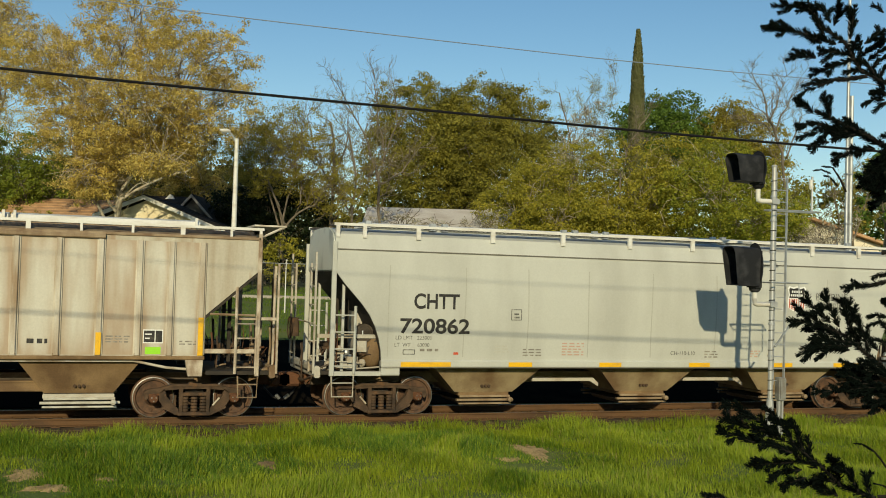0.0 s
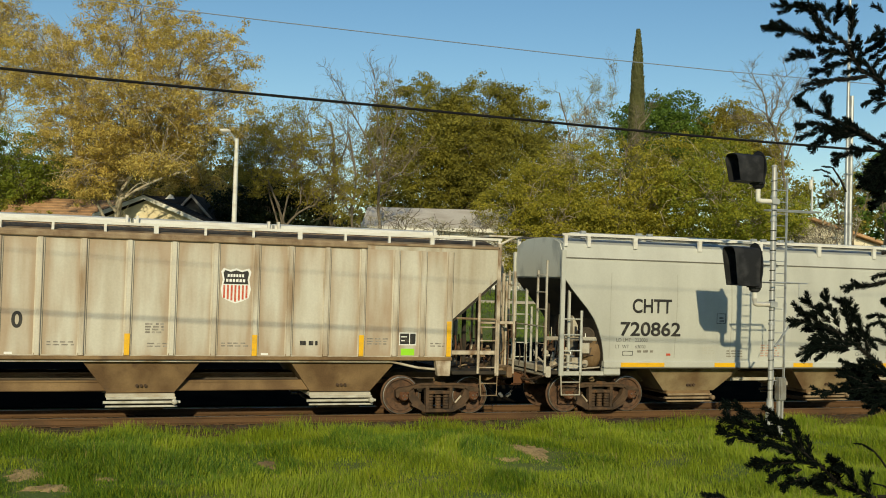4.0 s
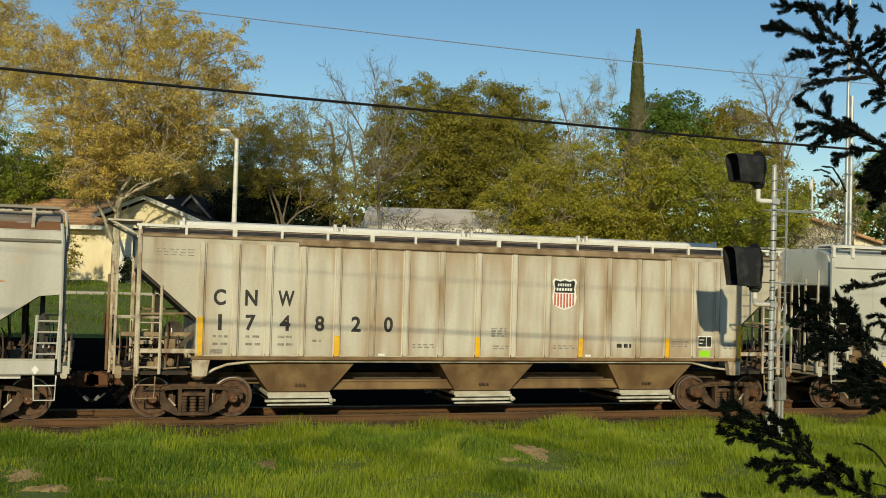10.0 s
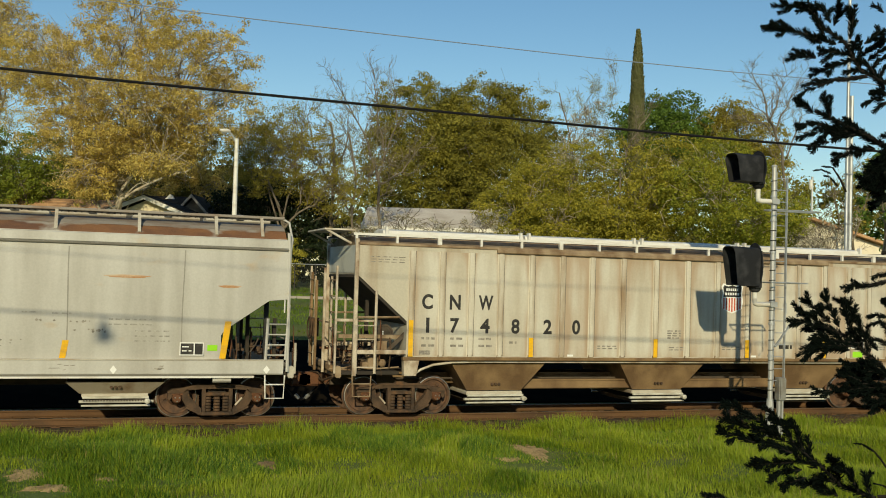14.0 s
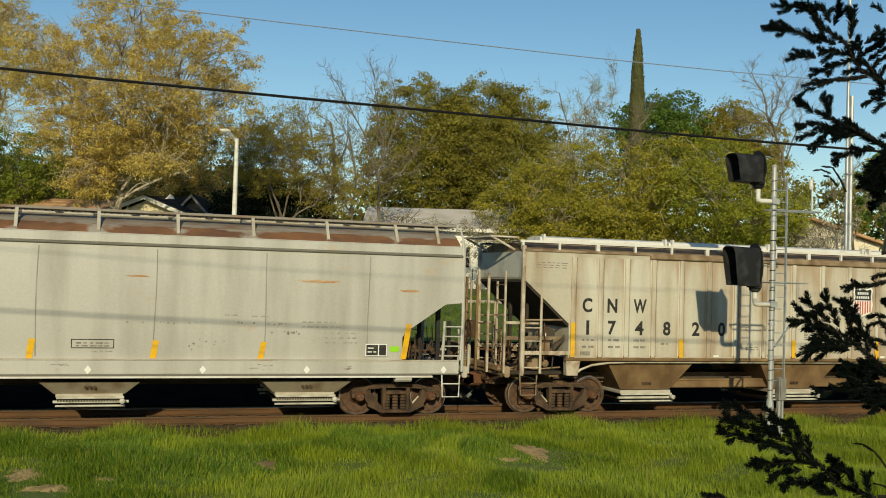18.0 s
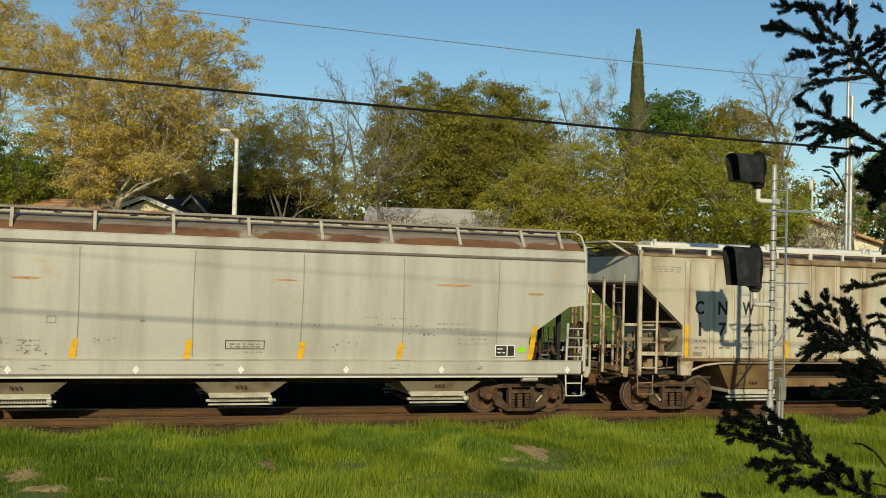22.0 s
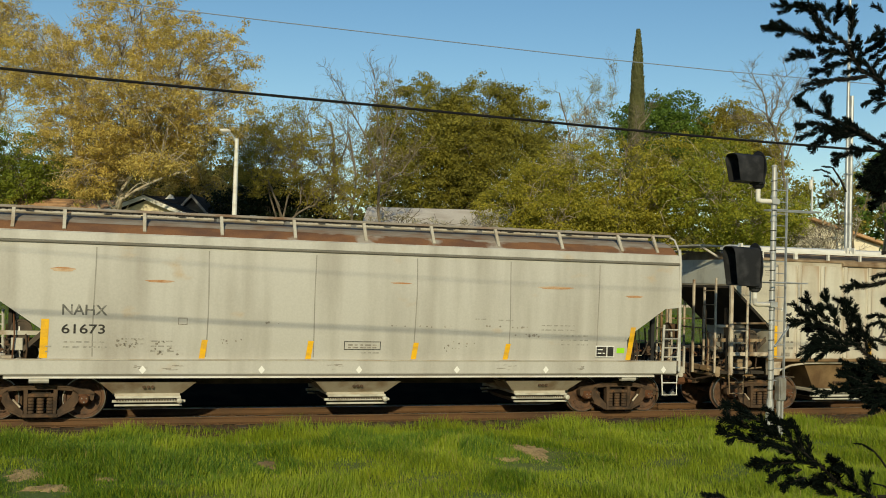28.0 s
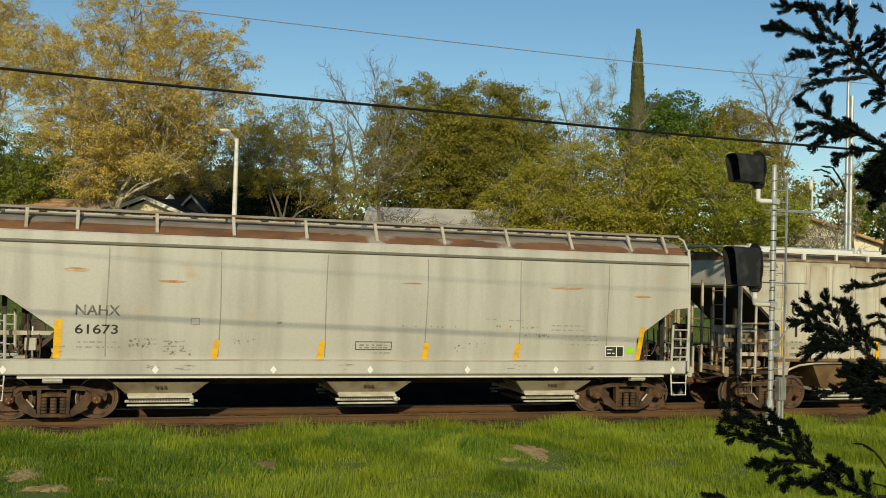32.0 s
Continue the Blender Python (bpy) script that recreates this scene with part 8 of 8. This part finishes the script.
def grass(n, x0, x1, y0, y1, h0, h1, material, seed, name, width=0.006, lawn=False, clump=False):
    gen = np.random.default_rng(seed)
    x, y = gen.uniform(x0, x1, n), gen.uniform(y0, y1, n)
    tuft = 0.5 + 0.5 * np.sin(x * 1.9 + 1.5 * np.sin(y * 1.3)) * np.sin(y * 2.3 + 1.2 * np.sin(x * 0.8))
    keep = (gen.uniform(0, 1, n) < 0.62 + 0.38 * tuft) & (lawn | (bareness(x, y) < gen.uniform(0.95, 3.1, n) ** 1.2))
    if clump:
        keep &= np.sin(x * 0.9 + 2 + 1.1 * np.sin(y * 0.9)) * np.sin(y * 1.4 + 0.9 * np.sin(x * 1.3)) > -0.45 + 0.09 * (x - 1) + 0.28 * np.maximum(0, -5.5 - y)
    x, y, tuft = x[keep], y[keep], tuft[keep]
    n = len(x)
    z = ground_z(x, y) + 0.05 * np.sin(x * 0.9 + 0.7 * np.sin(y * 1.1)) * np.sin(y * 1.3 + 0.4) * (np.abs(y) > 2.6) - 0.03
    h = gen.uniform(h0, h1, n) * (0.4 + 1.0 * tuft)
    if not lawn:
        # trodden short round the worn spots
        h *= 1 - 0.65 * np.clip(np.maximum(np.maximum(bareness(x, y), bareness(x, y + 0.45)), bareness(x, y + 0.9)) - 0.6, 0, 1)
    a = gen.uniform(0, 6.28, n)
    a = np.where(gen.uniform(0, 1, n) < 0.5, 2.5 + 1.6 * np.sin(x * 1.1 + y * 0.7) + gen.normal(0, 0.5, n), a)
    lean = gen.uniform(0.15, 0.9, n) * h
    wx, wy = np.cos(a + 1.57) * width, np.sin(a + 1.57) * width
    b = np.stack([x, y, z], -1)
    m = b + np.stack([np.cos(a) * lean * 0.35, np.sin(a) * lean * 0.35, h * 0.6], -1)
    t = b + np.stack([np.cos(a) * lean, np.sin(a) * lean, h], -1)
    w = np.stack([wx, wy, np.zeros(n)], -1)
    v = np.stack([b - w, b + w, m + w * 0.8, m - w * 0.8, t + w * 0.12, t - w * 0.12], 1)
    q = np.array([[0, 1, 2, 3], [3, 2, 4, 5]])
    ob = part(name, big_mesh(name, v.reshape(-1, 3), (q[None] + 6 * np.arange(n)[:, None, None]).reshape(-1, 4), material), None)
    return ob


tagged(grass(150000, -4, 20, -10.6, -2.6, 0.13, 0.27, LUSH, 105, "lush_grass", 0.008, clump=True), "clumps of lush dark green grass", "grass", kind="stuff")
tagged(grass(150000, -4, 20, -10.4, -2.3, 0.08, 0.23, BLADE, 101, "grass", 0.0075), "rough green spring grass before the track", "grass", kind="stuff")
tagged(grass(80000, -4, 20, -10.4, -2.6, 0.04, 0.11, BLADE, 106, "short_grass", 0.006), "short young grass between the taller tufts", "grass", kind="stuff")
tagged(grass(9000, -4, 20, -10.6, -2.2, 0.06, 0.28, BLADE_DRY, 102, "dry_grass", 0.004), "dry yellow stalks among the grass", "grass", kind="stuff")
tagged(grass(14000, -4, 21, -2.75, -1.75, 0.14, 0.34, BLADE, 103, "verge_grass", 0.007), "tall green grass along the ballast", "grass", kind="stuff")
tagged(grass(45000, -5, 26, 8.6, 26, 0.05, 0.14, LAWN, 104, "lawn_grass", 0.018, True), "short green lawn on the bank", "grass", kind="stuff")
for i, (cx, cy, rx, ry) in enumerate(DIRT_SPOTS):
    gen = np.random.default_rng(120 + i)
    n = 120
    t = np.linspace(0, 6.2832, n, endpoint=False)
    k = 1.0 + 0.20 * np.sin(3 * t + i) + 0.14 * np.sin(7 * t + 2 * i) + 0.10 * np.sin(17 * t + i) + gen.uniform(-0.13, 0.13, n)
    rings = []
    for f, up in ((0.95, -0.07), (0.8, -0.02), (0.45, 0.012), (0.02, 0.02)):
        px, py = cx + rx * k * f * np.cos(t), cy + ry * k * f * np.sin(t)
        pz = ground_z(px, py) + 0.05 * np.sin(px * 0.9 + 0.7 * np.sin(py * 1.1)) * np.sin(py * 1.3 + 0.4) + up
        rings.append(list(zip(px, py, pz)))
    tagged(part("dirt_patch", Shape().loft(rings, cap=False).mesh("dirt_patch", True), DIRT if i < 5 else SOIL), "bare sandy brown patch worn into the grass", "dirt", "worn patches in the grass", "stuff")

gen = np.random.default_rng(210)
n = 2400
hx = gen.uniform(-22, 90, n)
c = np.stack([hx, 60 - 0.10 * hx + gen.uniform(-1.5, 1.5, n), 2.8 + gen.uniform(0, 1, n) ** 0.8 * (5.0 + 0.8 * np.sin(hx * 0.7) + 0.6 * np.sin(hx * 1.9))], -1)
v, q = leaf_cloud(gen, c, 9, 0.5, 0.3)
tagged(part("far_hedge", big_mesh("far_hedge", v, q, DULL), None), "dull green undergrowth beneath the far trees", "hedge", kind="stuff")

# wooden poles that carry the wires, beyond both ends of the view
for x in (-24.0, 46.0):
    p = tagged(new("wire_pole"), "weathered wooden pole carrying the overhead wires", "pole", "poles of the wire line")
    part("shaft", Shape().tube([(x, -10.8, -0.7), (x, -10.8, 10.0)], 0.15, 12, 0.11), TIE, p, smooth=True)
    part("cross_arm", Shape().box(x - 0.06, x + 0.06, -11.7, -9.9, 9.45, 9.58), TIE, p)
    part("hook", Shape().box(x - 0.05, x + 0.05, -10.75, -10.6, 5.4, 9.6), STEEL, p)

# unseen woods added behind the camera: they close the sun's side and dim skylight
gen = np.random.default_rng(200)
n = 4000
a = gen.uniform(math.pi * 0.98, math.pi * 2.02, n)
r = gen.uniform(42, 52, n)
h = gen.uniform(0, 1, n) ** 0.85 * (8.5 + 2 * np.sin(a * 9) + 1.5 * np.sin(a * 23))
c = np.stack([4 + r * 1.5 * np.cos(a), -18 + r * np.sin(a), h], -1)
v, q = leaf_cloud(gen, c, 4, 0.9, 1.1)
tagged(part("sky_block_woods", big_mesh("sky_block_woods", v, q, DULL), None), "added woods out of view that dim the low skylight", "woods", kind="stuff")

# ---- a bird that crosses the sky ----
FEATHER = mat("grey_feathers", (0.22, 0.215, 0.21), 0.8, 0, (0.09, 0.085, 0.08), 0.5, (20, 20, 20))
BELLY = mat("pale_feathers", (0.62, 0.58, 0.53), 0.8)


def grown(s):
    k = SIZE[0]
    s.v = [(a * k, b * k, c * k) for a, b, c in s.v]
    return s


SIZE = [1.25]


def pigeon():
    b = tagged(new("bird"), "grey pigeon with a pale belly in flight", "bird")
    part("body", grown(Shape().sphere((0, 0, 0), (0.17, 0.065, 0.065), 14, 8)), BELLY, b, "pale belly", True)
    part("head", grown(Shape().sphere((-0.17, 0, 0.03), (0.055, 0.042, 0.042), 10, 6)), FEATHER, b, "grey head", True)
    part("tail", grown(Shape().prism_x([(-0.03, -0.005), (0.03, -0.005), (0.05, 0.008), (-0.05, 0.008)], 0.12, 0.30)), FEATHER, b)
    part("beak", grown(Shape().tube([(-0.22, 0, 0.03), (-0.25, 0, 0.022)], 0.012, 6, 0.003)), FEATHER, b)
    wings = []
    for k in (-1, 1):
        s = Shape()
        top = [(-0.09, 0.0), (-0.10, 0.14), (0.02, 0.32), (0.14, 0.40), (0.13, 0.24), (0.10, 0.0)]
        s.loft([[(x, k * y, 0.008 + 0.02 * math.sin(y * 6)) for x, y in top], [(x, k * y, -0.004 + 0.02 * math.sin(y * 6)) for x, y in top]])
        w = part("wing", grown(s), FEATHER, b)
        w.location = (0, k * 0.04, 0.03)
        wings.append((w, k))
    return b, wings


BIRD, WINGS = pigeon()
SIZE[0] = 1.0
BIRD_HIGH, WINGS_HIGH = pigeon()

def motions():
    """The train rolls in and comes to rest; its wheels turn with it; a bird crosses the sky."""
    times = [i * 0.4 for i in range(81)]
    for car, x in CARS:
        walk(car, [(t, pose(x + rolled(t), 0, 0)) for t in times])
    for ws, x in WHEELSETS:
        walk(ws, [(t, pose(x, 0, WHEEL_R, 0, math.degrees(rolled(t) / WHEEL_R), 0)) for t in times])
    # the bird comes from beyond the conifer, dips, and leaves past the sycamore
    flight = ((0, 130, -30, 60), (11.0, 36.0, -2.0, 24.0), (11.6, 24.5, 3.0, 16.0), (11.9, 18.89, 5.09, 12.94), (12.0, 17.6, 5.55, 12.2), (12.2, 14.4, 6.7, 11.2), (12.4, 10.97, 7.84, 10.51), (12.6, 6.4, 9.4, 10.1),
              (12.8, 1.19, 11.16, 10.02), (12.9, -1.9, 12.2, 10.05), (13.1, -8.0, 14.2, 10.4), (14.0, -34, 23, 14), (32, -330, 120, 60))
    walk(BIRD, [(t, pose(x, y, z, 0, 0, -18.5)) for t, x, y, z in flight])
    # another flies high over the grass; only its shadow slides along the cars
    high = ((0, 150, -60, 60), (12.0, 19.4, -21, 15.0), (12.5, 7.03, -17.0, 9.71), (12.6, 5.53, -17.0, 9.31), (12.8, 4.08, -17.0, 8.46), (13, 2.73, -17.0, 8.06), (13.9, -4.40, -17.0, 8.25), (14.1, -5.80, -17.0, 8.00), (15, -14.9, -17.0, 7.5), (32, -220, 10, 60))
    walk(BIRD_HIGH, [(t, pose(x, y, z, 0, 0, 0)) for t, x, y, z in high])
    for w, k in WINGS + WINGS_HIGH:
        rows = [(0.0, pose(0, k * 0.04, 0.03, k * 20, 0, 0))]
        beat = (35, -30, 5, 45, 0, -35, -5, 15, 40, 50, 10, -25, 60, 20, -30, 35)
        rows += [(11.5 + i * 0.1, pose(0, k * 0.04, 0.03, k * beat[i % 16], 0, 0)) for i in range(26)]
        rows += [(32.0, pose(0, k * 0.04, 0.03, k * 20, 0, 0))]
        walk(w, rows)



motions()
